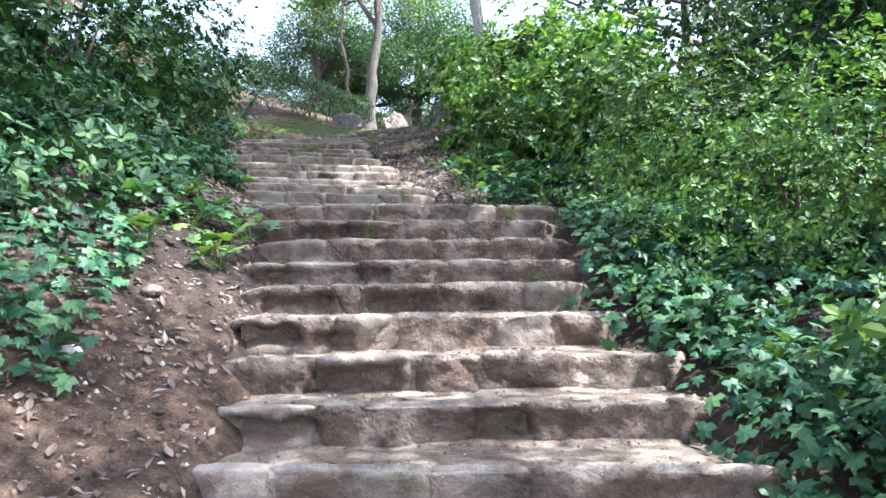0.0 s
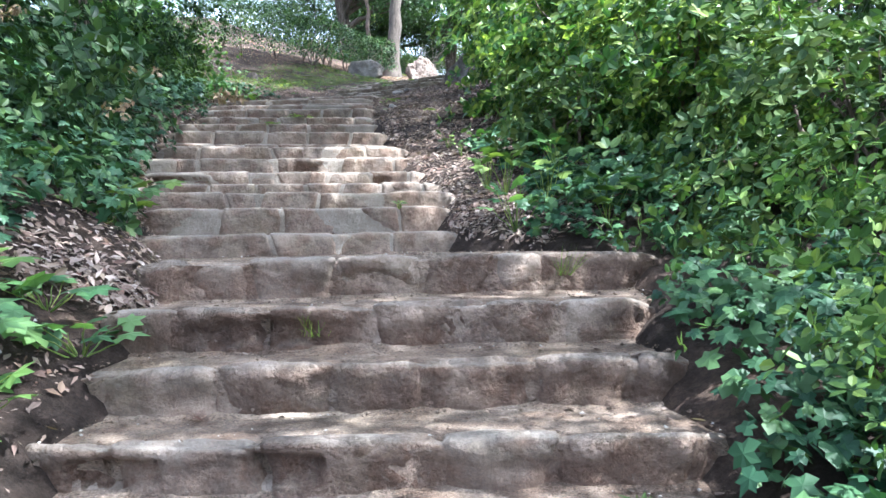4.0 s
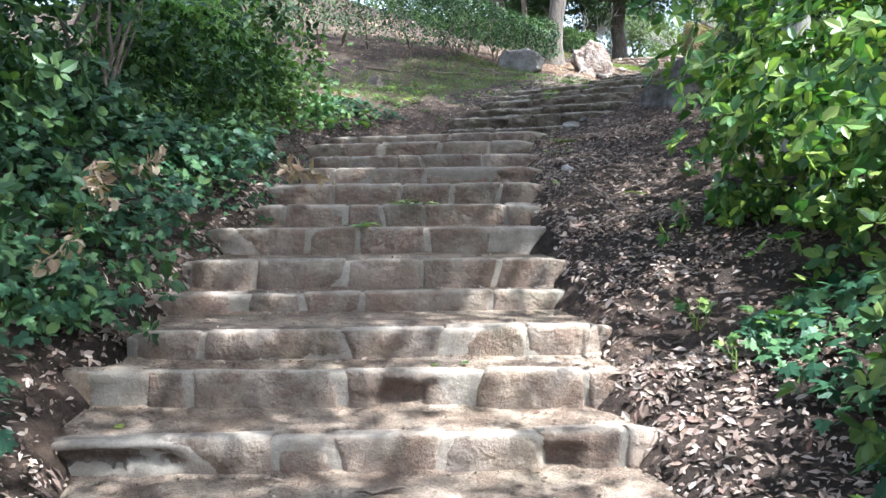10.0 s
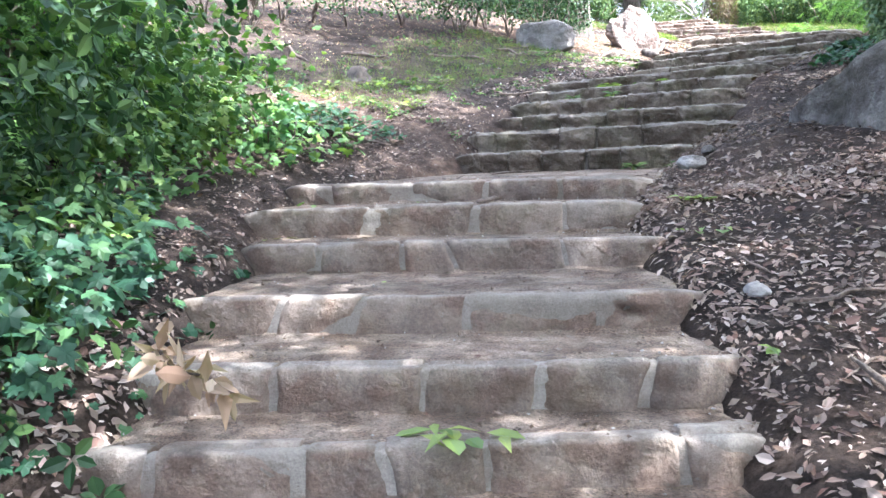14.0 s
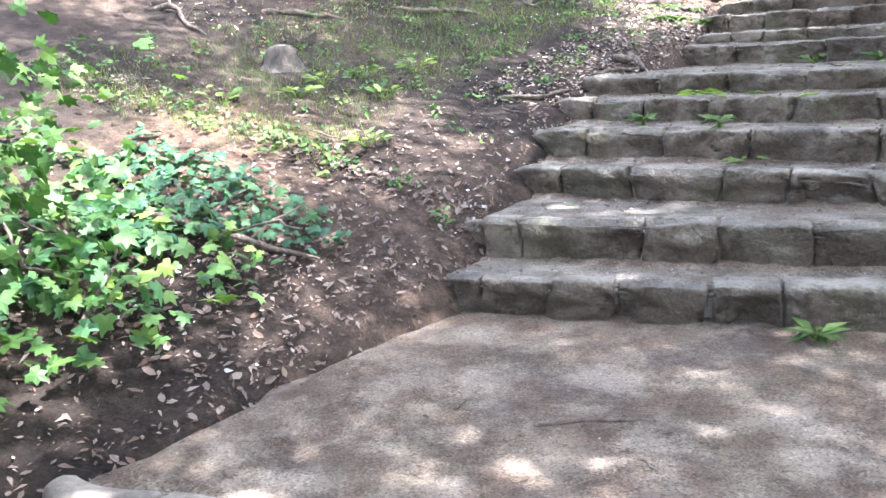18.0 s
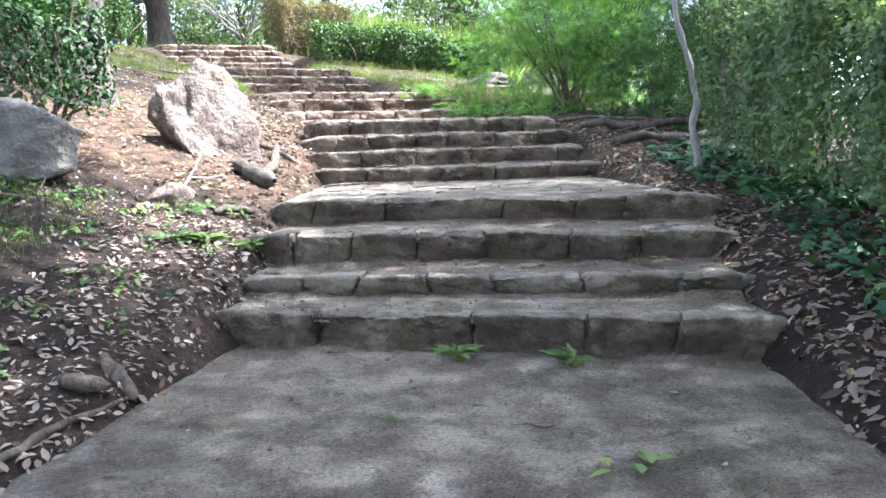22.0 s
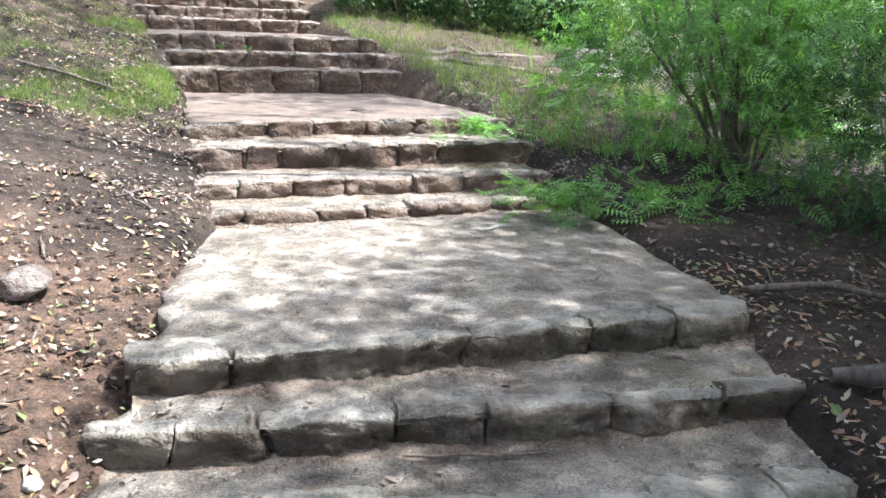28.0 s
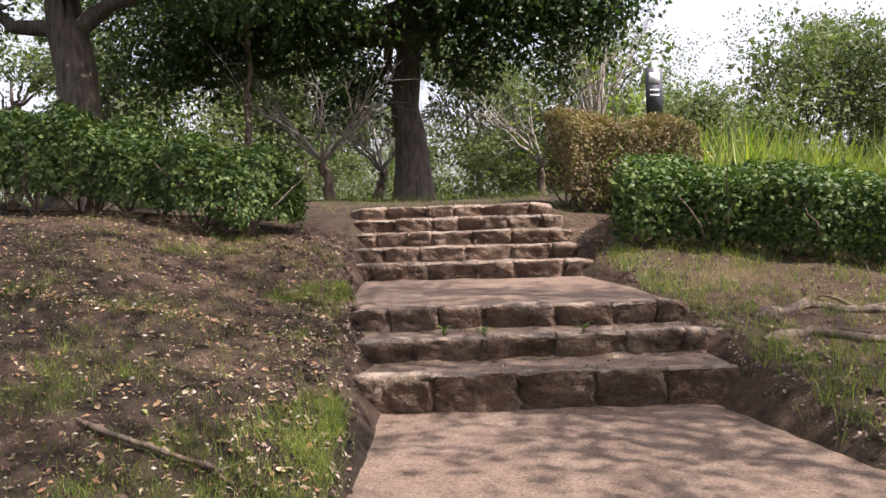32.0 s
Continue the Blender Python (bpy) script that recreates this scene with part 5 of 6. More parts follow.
for k, (x, y) in enumerate([(-4.54, 20.15), (-4.01, 20.8), (-3.92, 19.08), (-4.94, 19.34), (-4.07, 20.07), (-4.6, 19.75), (-4.35, 20.5)]):
    seedling("bright green seedling on the mossy slope", x, y, ground_at(x, y), 15, 0.08, 340 + k, kind="oval", tall=0.07)
for k, (x, y, z) in enumerate([(-0.95, 21.45, 5.86), (-0.55, 21.15, 5.86), (-2.31, 19.68, 5.575), (-2.05, 22.95, 0), (-1.87, 22.94, 0), (-1.64, 22.89, 0), (0.75, 20.75, 0), (-1.7, 17.78, 4.85), (-1.35, 17.72, 4.85), (-1.9, 19.35, 5.58)]):
    seedling("rosette weed with narrow green leaves at the foot of a step", x, y, z or ground_at(x, y), 16, 0.12, 360 + k, mat=HEDGE, kind="lance", tall=0.02, name="rosette_weed", category="weed")
for k, (x, y, z) in enumerate([(-0.5, 9.0, 2.72), (0.0, 33.25, 8.05), (0.75, 33.3, 8.05), (-0.3, 33.3, 8.05), (0.62, 5.4, 1.64)]):
    seedling("small green weed in a joint of the steps", x, y, z, 10, 0.07, 380 + k, mat=HEDGE, kind="lance", tall=0.03, name="rosette_weed", category="weed")

# low trailing plant over the ends of the upper steps
low = np.concatenate([np.stack([R.normal(1.95, 0.22, 120), R.normal(28.5, 0.13, 120), np.full(120, 7.12)], -1), np.stack([R.normal(1.75, 0.16, 70), R.normal(29.7, 0.1, 70), np.full(70, 7.46)], -1), np.stack([R.normal(2.6, 0.3, 100), R.normal(28.4, 0.2, 100), np.full(100, 7.1)], -1)])
r0 = np.random.default_rng(5)
up0 = unit(np.array([[0, 0, 1.0]]) + 0.35 * r0.standard_normal(low.shape))
low[:, 2] += r0.uniform(0, 0.14, len(low))
tagged(new("trailing_plant", np_mesh("trailing_plant", *place_leaves("frond", low, np.cross(up0, rand_dirs(r0, len(low))), up0, 0.2 * r0.uniform(0.6, 1.2, len(low))), FEATHER)), "bright green trailing plant growing over the step ends", "plant", kind="stuff")

# ---- middle slope: hedges, rocks, thin tree ----
hedge("hedge", "dark evergreen hedge above a bare earth slope", (-2.75, 25.55), (-8.6, 20.6), 1.25, 1.15, SHRUB_DARK, 24000, 91, size=0.06, leaf="flake", tops=(1.0, 1.95), stems=30, bare=0.26)
hedge("hedge", "tall loosely clipped green hedge beside the landing", (1.05, 19.0), (2.75, 23.5), 1.4, 1.3, HEDGE_GREY, 62000, 92, size=0.052, leaf="flake", slack=0.09)
bush("leafy_shrub", "small dark shrub at the end of a hedge", (2.7, 19.0, 6.4), (1.2, 1.3, 1.0), SHRUB_DARK, "oval", 0.07, 3000, 93)
bush("feathery_shrub", "light green feathery shrub overhanging the upper steps", (3.85, 29.3, 8.5), (1.65, 1.7, 1.05), FEATHER, "frond", 0.2, 4200, 94, stems=22, shell=0.15, stem_mat=BARK_BROWN)
# the next three shrubs carry their shade in the leaf colour
bush("feathery_shrub", "tall feathery shrub in dappled shade", (4.9, 27.0, 8.5), (1.6, 1.6, 1.3), FEATHER_SHADED, "frond", 0.19, 2300, 95, stems=22, shell=0.25)
bush("feathery_shrub", "low shaded feathery shrub beside the upper steps", (4.5, 28.1, 7.7), (0.9, 1.1, 0.65), FEATHER_SHADED, "frond", 0.18, 1700, 98, stems=12, shell=0.2)
bush("feathery_shrub", "feathery green shrub behind fallen roots", (3.9, 25.6, 7.7), (1.1, 1.0, 1.1), FEATHER_SHADED, "frond", 0.26, 1000, 96, stems=16, shell=0.25)
bush("feathery_shrub", "feathery green shrub on falling ground", (5.6, 31.0, 8.0), (1.4, 1.3, 1.3), FEATHER, "frond", 0.3, 1000, 97, stems=14, shell=0.25)
tree("tree", "broadleaf tree with a stout grey trunk at a hedge's end", (-2.7, 26.8), 8.0, 0.2, [(-0.6, 0.5, 7.4, 1.6), (0.9, 1.0, 7.8, 1.5), (-1.9, 0.2, 7.2, 1.3), (0.2, -0.6, 8.4, 1.4), (1.6, 1.6, 5.6, 1.3), (-1.6, 1.8, 5.4, 1.4)], 9000, 0.13, SHRUB_LIGHT, BARK, 48, (0.1, 0.4))
tree("tree", "slim grey tree leaning beside a stouter trunk", (-3.3, 27.4), 7.0, 0.07, [(-0.8, 0.8, 6.4, 1.3), (-1.5, 1.2, 5.4, 1.2)], 4000, 0.13, SHRUB_LIGHT, BARK_BROWN, 148, (-0.5, 0.3))


def boulder(label, centre, size, seed, mat, planes=9, flat=0.72, turn=0.0, tilt=0.0, name="boulder", category="rock", detail=4, blocky=0.0, rough=1.0):
    """A rock: a ball cut by planes into facets, then worn and pitted."""
    r = np.random.default_rng(seed)
    bm = bmesh.new()
    bmesh.ops.create_icosphere(bm, subdivisions=detail + (1 if max(size) > 0.6 else 0), radius=1.0)
    v = np.array([p.co[:] for p in bm.verts])
    if blocky:
        v = v / (np.abs(v) ** blocky).sum(1)[:, None] ** (1 / blocky)
    for n in rand_dirs(r, planes):
        over = np.clip(v @ n - r.uniform(flat - 0.14, flat + 0.12), 0, None)
        v = v - over[:, None] * n
    for f, a in ((2.2, 0.07), (6, 0.03), (15, 0.016), (34, 0.008)):
        k = r.standard_normal((6, 3)) * f
        v = v + unit(v) * (np.sin(v @ k.T + r.uniform(0, 6, 6)).mean(1) * a * 1.6)[:, None]
    v = v + unit(v) * rough * (0.07 * fbm(v, 2.4, seed, 4) - 0.1 * np.clip(1 - np.abs(fbm(v, 1.5, seed + 1, 3)) * 3.5, 0, 1) ** 2 + 0.025 * fbm(v, 11.0, seed + 2, 3))[:, None]
    v = v * np.array(size) / 2
    for p, c in zip(bm.verts, v):
        p.co = c
    for f in bm.faces:
        f.smooth = True
    me = bpy.data.meshes.new(name)
    bm.to_mesh(me)
    bm.free()
    me.materials.append(mat)
    ob = new(name, me)
    ob.matrix_world = pose(*centre, tilt, 0, turn)
    return tagged(ob, label, category)


boulder("large dark weathered boulder half sunk in a leaf-strewn bank", (0.08, 16.95, 5.0), (1.3, 0.95, 1.3), 22, BOULDER, 7, 0.88, 14, 10, blocky=7.0, rough=0.4)
boulder("squat grey boulder on a bare slope", (-3.0, 23.98, 6.84), (0.98, 0.62, 0.56), 15, BOULDER_GREY, 7, 0.9, -10, 4, blocky=7.0, rough=0.45)
boulder("tall pale pitted boulder leaning beside the landing", (-1.56, 25.42, 6.9), (1.22, 1.0, 1.95), 18, BOULDER_PALE, 13, 0.62, 20, -13)
boulder("flat pale stone half sunk in earth", (-2.02, 23.66, ground_at(-2.02, 23.66) + 0.03), (0.34, 0.3, 0.2), 21, BOULDER_PALE, 9, 0.7, name="flat_stone", category="stone", detail=3)
for k, (x, y, s, m) in enumerate([(-1.72, 3.75, 0.15, PEBBLE), (-1.62, 4.5, 0.14, BOULDER_PALE), (-1.95, 3.95, 0.09, PEBBLE), (-2.2, 3.55, 0.1, BOULDER), (-1.33, 16.37, 0.2, BOULDER_GREY), (-1.19, 14.46, 0.13, BOULDER_GREY), (-2.15, 21.05, 0.12, BOULDER), (-1.2, 16.6, 0.14, BOULDER), (-0.85, 26.0, 0.09, PEBBLE), (-1.05, 25.6, 0.16, BOULDER_PALE), (-1.35, 26.4, 0.2, BOULDER_PALE), (-1.1, 27.2, 0.3, BOULDER_PALE), (-2.45, 20.7, 0.1, BOULDER)]):
    boulder("small rounded stone lying on bare earth", (x, y, ground_at(x, y) + s * 0.16), (s, s * 0.8, s * 0.55), 30 + k, m, 5, 0.75, 40 * k, name="stone_lump", category="stone", detail=3)


def bough(name, label, pts, r0, r1, mat, seed, category="branch", sides=7, twigs=0, sway=0.016, reach=0.2):
    """A fallen branch, root or crooked stem along pts."""
    base = np.array(pts[0])
    ob = thing(name, label, category, at=tuple(base))
    p = []
    for a, b in zip(pts[:-1], pts[1:]):
        p += list(wander(a, b, 6, sway, seed + len(p)))[: 6 if b is pts[-1] else 5]
    p = np.array(p) - base
    rad = np.linspace(r0, r1, len(p)) * (1 + 0.15 * np.sin(np.arange(len(p)) * 1.9 + seed))
    rad[0], rad[-1] = rad[0] * 0.55, rad[-1] * 0.3
    part("stem", np_mesh("stem", *tube(p, rad, sides, seed, 0.12), mat, True), ob)
    r = np.random.default_rng(seed)
    for k in range(twigs):
        s = p[r.integers(len(p) // 3, len(p))]
        e = s + r.normal(0, reach, 3) * [1, 1, 0.4] + [0, 0, 0.2 * reach]
        part("twig", np_mesh("twig", *tube(wander(s, e, 6, 0.05, seed + k), np.linspace(r1 * 0.8, r1 * 0.3, 6), 5, k), mat, True), ob)
    return ob


def on(x, y, h=0.02):
    return (x, y, ground_at(x, y) + h)


gz = ground_at(1.76, 23.35)
bough("thin_tree", "crooked pale thin tree stem beside the hedge", [(1.76, 23.35, gz - 0.08), (1.72, 23.37, gz + 0.2), (1.68, 23.38, gz + 0.41), (1.71, 23.38, gz + 0.63), (1.65, 23.38, gz + 0.86), (1.54, 23.38, gz + 1.15), (1.46, 23.4, gz + 1.7), (1.42, 23.4, gz + 2.3)], 0.03, 0.017, BARK_PALE, 51, "tree", 9, sway=0.008)
bough("thin_tree", "dark slender tree trunk behind the hedge", [(2.95, 24.5, ground_at(2.95, 24.5) - 0.05), (2.9, 24.5, gz + 1.2), (2.95, 24.4, gz + 3.2)], 0.1, 0.06, BARK, 52, "tree", 9)
bough("root", "thick grey root crossing the leaf litter", [on(2.05, 25.15, 0.03), on(2.5, 24.95, 0.06), on(3.1, 24.9, 0.08), on(3.8, 24.7, 0.05)], 0.05, 0.025, BARK, 53, "root", twigs=4, sway=0.05)
bough("root", "dark root beside the upper steps", [on(2.2, 26.0, 0.04), on(2.75, 25.75, 0.07), on(3.5, 25.7, 0.08), on(4.2, 25.4, 0.05)], 0.05, 0.025, BARK, 54, "root", twigs=4, sway=0.05)
bough("fallen_branch", "long dry branch lying in leaf litter", [on(2.4, 26.95, 0.04), on(2.9, 26.8, 0.1), on(3.35, 26.35, 0.1), on(3.9, 25.95, 0.08)], 0.022, 0.011, BARK_BROWN, 55, twigs=5)
bough("log", "short weathered log lying beside the landing", [on(-1.52, 24.72, 0.05), on(-1.41, 24.5, 0.06), on(-1.31, 24.31, 0.06)], 0.055, 0.062, BARK, 56, "log", 10)
bough("fallen_branch", "bent grey branch stub lying on a log", [on(-1.34, 24.42, 0.1), on(-1.24, 24.62, 0.12), on(-1.18, 24.85, 0.24)], 0.04, 0.03, BARK_BROWN, 57, "branch", 8)
bough("root", "curved root beside the landing", [on(-1.35, 25.66, 0.02), on(-1.1, 25.55, 0.04), on(-0.9, 25.42, 0.01)], 0.028, 0.018, BARK_BROWN, 157, "root", 8)
bough("fallen_branch", "pale forked stick on bare earth", [on(-1.93, 23.96, 0.02), on(-1.86, 24.15, 0.08), on(-1.8, 24.35, 0.18)], 0.011, 0.008, TWIG, 58, twigs=1, reach=0.1)
bough("fallen_branch", "pale side twig across a forked stick", [on(-1.9, 24.1, 0.05), on(-1.66, 24.4, 0.06)], 0.008, 0.006, TWIG, 158)
bough("fallen_branch", "short black stick on earth beside a step", [on(-1.79, 23.42), on(-1.65, 23.5, 0.03), on(-1.52, 23.54)], 0.024, 0.022, BARK, 59)
bough("log", "short cut log on earth beside the landing", [on(-2.5, 21.42, 0.03), on(-2.34, 21.34, 0.03)], 0.03, 0.032, BARK_BROWN, 60, "log", 9)
bough("log", "short cut log with a pale end beside the landing", [on(-2.36, 21.6, 0.03), on(-2.26, 21.38, 0.03)], 0.03, 0.032, BARK_BROWN, 160, "log", 9)
bough("fallen_branch", "short stick lying on a tread", [(-2.63, 15.61, 4.72), (-2.52, 15.77, 4.72)], 0.016, 0.013, BARK_BROWN, 161)
bough("fallen_branch", "thin stick lying on a tread", [(-2.3, 19.12, 5.24), (-2.05, 19.2, 5.24)], 0.009, 0.007, BARK, 162)
bough("fallen_branch", "thin stick lying on the landing", [(-2.75, 16.85, 4.86), (-2.4, 16.92, 4.86)], 0.009, 0.006, BARK_BROWN, 163)
bough("fallen_branch", "stout stick lying on a tread", [(-0.26, 25.27, 6.575), (-0.02, 25.4, 6.58)], 0.012, 0.01, BARK_BROWN, 164)
bough("fallen_branch", "thin stick lying on a tread", [(-1.6, 10.12, 2.985), (-1.42, 10.2, 2.985)], 0.01, 0.008, BARK_BROWN, 165)
bough("fallen_branch", "long thin dead branch on the leaf-strewn bank", [on(-0.96, 13.88, 0.02), on(-0.8, 13.45, 0.03), on(-0.6, 12.9, 0.02)], 0.011, 0.008, BARK_BROWN, 61, twigs=1)
bough("fallen_branch", "curved dead branch at the foot of the bank", [on(-1.11, 14.33, 0.02), on(-0.85, 14.36, 0.03), on(-0.6, 14.38, 0.02)], 0.011, 0.007, BARK_BROWN, 62, twigs=2)
bough("fallen_branch", "dead branch lying across leaf mould", [on(-4.95, 17.85, 0.05), on(-4.4, 17.88, 0.04), on(-3.86, 17.93, 0.03)], 0.022, 0.012, BARK_BROWN, 63, twigs=3)
bough("fallen_branch", "dead branch on the mossy slope", [on(-3.3, 20.3), on(-2.95, 20.35, 0.03), on(-2.8, 20.5)], 0.015, 0.01, BARK_BROWN, 64)
bough("fallen_branch", "dead branch lying along the landing edge", [on(-2.66, 20.95), on(-2.45, 21.2, 0.02), on(-2.24, 21.42)], 0.018, 0.01, BARK_BROWN, 65)
bough("root", "exposed root on the grassy slope", [on(-1.95, 31.05, 0.02), on(-1.6, 30.9, 0.04), on(-1.15, 30.9, 0.02)], 0.017, 0.012, BARK_BROWN, 66, "root")
bough("root", "exposed reddish roots beside the steps", [on(2.0, 33.1, 0.0), on(2.4, 33.35, 0.03), on(2.9, 33.3, 0.02), on(3.7, 33.7, -0.04)], 0.05, 0.03, BARK_BROWN, 67, "root", twigs=3)
bough("root", "exposed reddish roots beside the steps", [on(2.2, 34.0, -0.02), on(2.7, 34.3, 0.02), on(3.2, 34.2, 0.03), on(4.2, 34.4, -0.04)], 0.06, 0.03, BARK_BROWN, 68, "root", twigs=3)
bough("fallen_branch", "twigs scattered on the packed landing", [(-0.87, 24.5, 6.465), (-0.6, 24.56, 6.47), (-0.31, 24.54, 6.465)], 0.009, 0.006, BARK_BROWN, 69, twigs=3, reach=0.06)
bough("fallen_branch", "short pale stick lying on the landing", [(1.28, 28.1, 7.07), (1.5, 28.15, 7.07)], 0.012, 0.012, BARK_PALE, 70)
bough("fallen_branch", "thin stick lying on a step", [(0.0, 25.25, 6.565), (0.2, 25.38, 6.57)], 0.008, 0.006, BARK_BROWN, 71)
bough("fallen_branch", "thin stick lying along a step joint", [(0.4, 26.0, 6.73), (1.0, 25.93, 6.73)], 0.008, 0.005, BARK_BROWN, 72)
for k in range(46):
    side = -1 if k % 3 else 1
    p0 = beside(1, R, side, 3.5 + (k % 30) * 1.1, 4.5 + (k % 30) * 1.1, 0.05, 1.6)[0]
    a = R.uniform(0, 6.28)
    ln = R.uniform(0.12, 0.3)
    bough("twig_litter", "dry brown twig on the ground", [on(p0[0], p0[1]), on(p0[0] + ln * math.cos(a), p0[1] + ln * math.sin(a))], 0.007, 0.004, BARK_BROWN, 600 + k, "twig", 5)

for k in range(16):
    p0 = beside(1, R, -1, 23.8, 28.4, 0.05, 1.5)[0]
    a = R.uniform(-0.6, 1.2) + (1.57 if k % 2 else 0)
    ln = R.uniform(0.15, 0.45)
    bough("twig_litter", "dry brown twig lying on sandy earth", [on(p0[0], p0[1], 0.01), on(p0[0] + ln * math.cos(a), p0[1] + ln * math.sin(a), 0.015)], R.uniform(0.006, 0.014), 0.005, BARK_BROWN, 650 + k, "twig", 5)
for m, fl in enumerate(FLIGHTS[:-1]):
    s0, s1 = fl[-1], FLIGHTS[m + 1][0]
    for k in range(5):
        u, w = R.uniform(0.12, 0.88), R.uniform(0.25, 0.92)
        x, y = ((s0[i] * (1 - u) + s0[i + 2] * u) * (1 - w) + (s1[i] * (1 - u) + s1[i + 2] * u) * w for i in (0, 1))
        a, ln = R.uniform(0, 3.1), R.uniform(0.05, 0.16)
        bough("twig_litter", "small dry twig on the packed landing", [(x, y, s0[4] + 0.002), (x + ln * math.cos(a), y + ln * math.sin(a), s0[4] + 0.002)], 0.005, 0.003, BARK_BROWN, 670 + 5 * m + k, "twig", 5)


def stump(label, x, y, radius, h, seed):
    ob = thing("tree_stump", label, "stump", at=(x, y, ground_at(x, y) - 0.05))
    r = np.random.default_rng(seed)
    z = np.linspace(0, h + 0.05, 7)
    body = np.stack([0 * z, 0 * z, z], -1)
    v, q = tube(body, radius * np.array([1.7, 1.35, 1.12, 1.0, 0.93, 0.84, 0.66]), 18, seed, 0.13)
    part("trunk", np_mesh("trunk", v, q, BARK, True), ob)
    top = v[-18:]
    me = np_mesh("cut", np.concatenate([top, top.mean(0)[None] + [[0, 0, 0.015]]]), np.array([(k, (k + 1) % 18, 18) for k in range(18)]), BARK)
    part("cut_face", me, ob, "dark weathered cut face")
    return ob


stump("old grey tree stump on a mossy slope", -5.0, 20.5, 0.13, 0.15, 5)
stump("cut tree stump among grass", 4.5, 33.9, 0.42, 0.28, 6)

for k, (x, y, dx, dy) in enumerate([(-4.6, 22.4, 1.1, 0.1), (-5.6, 21.6, 0.8, 0.25), (-3.7, 23.3, 0.5, -0.35), (-3.5, 23.0, 0.7, 0.35), (-6.3, 21.0, 0.6, -0.3)]):
    bough("root", "bare root crossing the earth below a hedge", [on(x, y, 0.0), on(x + dx * 0.35, y + dy * 0.2 + 0.06, 0.035), on(x + dx * 0.7, y + dy * 0.8, 0.03), on(x + dx, y + dy, -0.01)], 0.028, 0.012, BARK_BROWN, 180 + k, "root", twigs=1)
# ---- top of the hill ----
hedge("hedge", "dark glossy hedge with bare lower stems on an earth slope", (-2.3, 35.7), (-8.8, 37.4), 1.5, 1.0, HEDGE, 34000, 101, size=0.07, leaf="flake", tops=(0.78, 1.5), stems=34, bare=0.26, slack=0.11)
hedge("hedge", "rounded glossy green hedge beside the top steps", (1.7, 37.2), (5.6, 35.9), 2.0, 0.84, HEDGE, 30000, 102, size=0.075, leaf="flake", stems=14)
hedge("hedge", "box-clipped hedge with browned leaves", (0.95, 38.9), (2.75, 39.3), 1.3, 1.35, BROWN_HEDGE, 22000, 103, size=0.05, leaf="flake", stems=16, slack=0.05)
tree("tree", "large dark broadleaf tree with a rough straight trunk", (-1.6, 43.0), 9.5, 0.32, [(-2.8, 0.3, 5.3, 2.2), (2.3, 0.2, 5.6, 2.3), (-0.5, -0.8, 6.8, 2.4), (0.7, 1.4, 8.2, 2.6), (-4.6, 1.2, 5.6, 1.9), (3.4, -0.4, 4.2, 1.5), (-1.6, -1.2, 4.6, 1.5), (-3.6, -0.4, 4.3, 1.7), (-2.2, -0.8, 4.0, 1.3), (1.3, -0.8, 4.2, 1.3), (2.7, -0.3, 4.6, 1.6), (0.2, -1.0, 5.4, 1.8), (-5.6, 0.4, 5.0, 1.8), (-1.8, -1.5, 3.5, 1.1), (-3.0, -1.0, 3.4, 1.1), (-4.2, -0.5, 3.5, 1.2), (1.0, -1.2, 3.7, 0.9), (2.0, -1.0, 3.6, 1.0), (2.9, -0.8, 3.7, 0.9), (-1.3, -0.9, 3.0, 0.9), (-2.6, -0.7, 2.9, 0.9), (-3.8, -0.3, 2.9, 1.0), (-5.0, 0.0, 3.0, 1.0), (0.9, -0.8, 3.1, 0.9), (1.8, -0.6, 3.2, 0.8), (2.6, -0.7, 2.7, 0.7), (3.6, -0.3, 3.3, 0.8), (1.3, -0.6, 2.4, 0.6), (-0.8, 0.8, 2.6, 0.9), (-1.6, 0.9, 2.2, 0.8), (4.3, 0.2, 5.0, 1.2), (3.2, 0.6, 6.4, 1.6)], 95000, 0.12, CANOPY, BARK, 49, (0.1, 0.2), fork=0.3)
tree("tree", "broadleaf tree with a thick dark trunk behind a hedge", (-6.0, 38.7), 8.5, 0.36, [(-1.6, 0.4, 5.2, 1.8), (1.8, 0.5, 4.6, 1.8), (0.4, -0.4, 6.4, 2.0), (3.4, 0.8, 4.2, 1.5), (-2.6, 0.4, 3.6, 1.4), (2.2, -0.4, 3.6, 1.2), (0.6, -0.6, 4.8, 1.6)], 30000, 0.115, CANOPY, BARK, 50, (-0.2, 0.2), fork=0.3)
tree("tree", "slim tree with sparse leaves", (-4.3, 41.0), 5.5, 0.07, [(0.3, 0.2, 4.6, 1.1), (-0.6, 0.3, 4.0, 1.0)], 1200, 0.1, SHRUB_LIGHT, BARK_BROWN, 51, (0.2, 0.1))


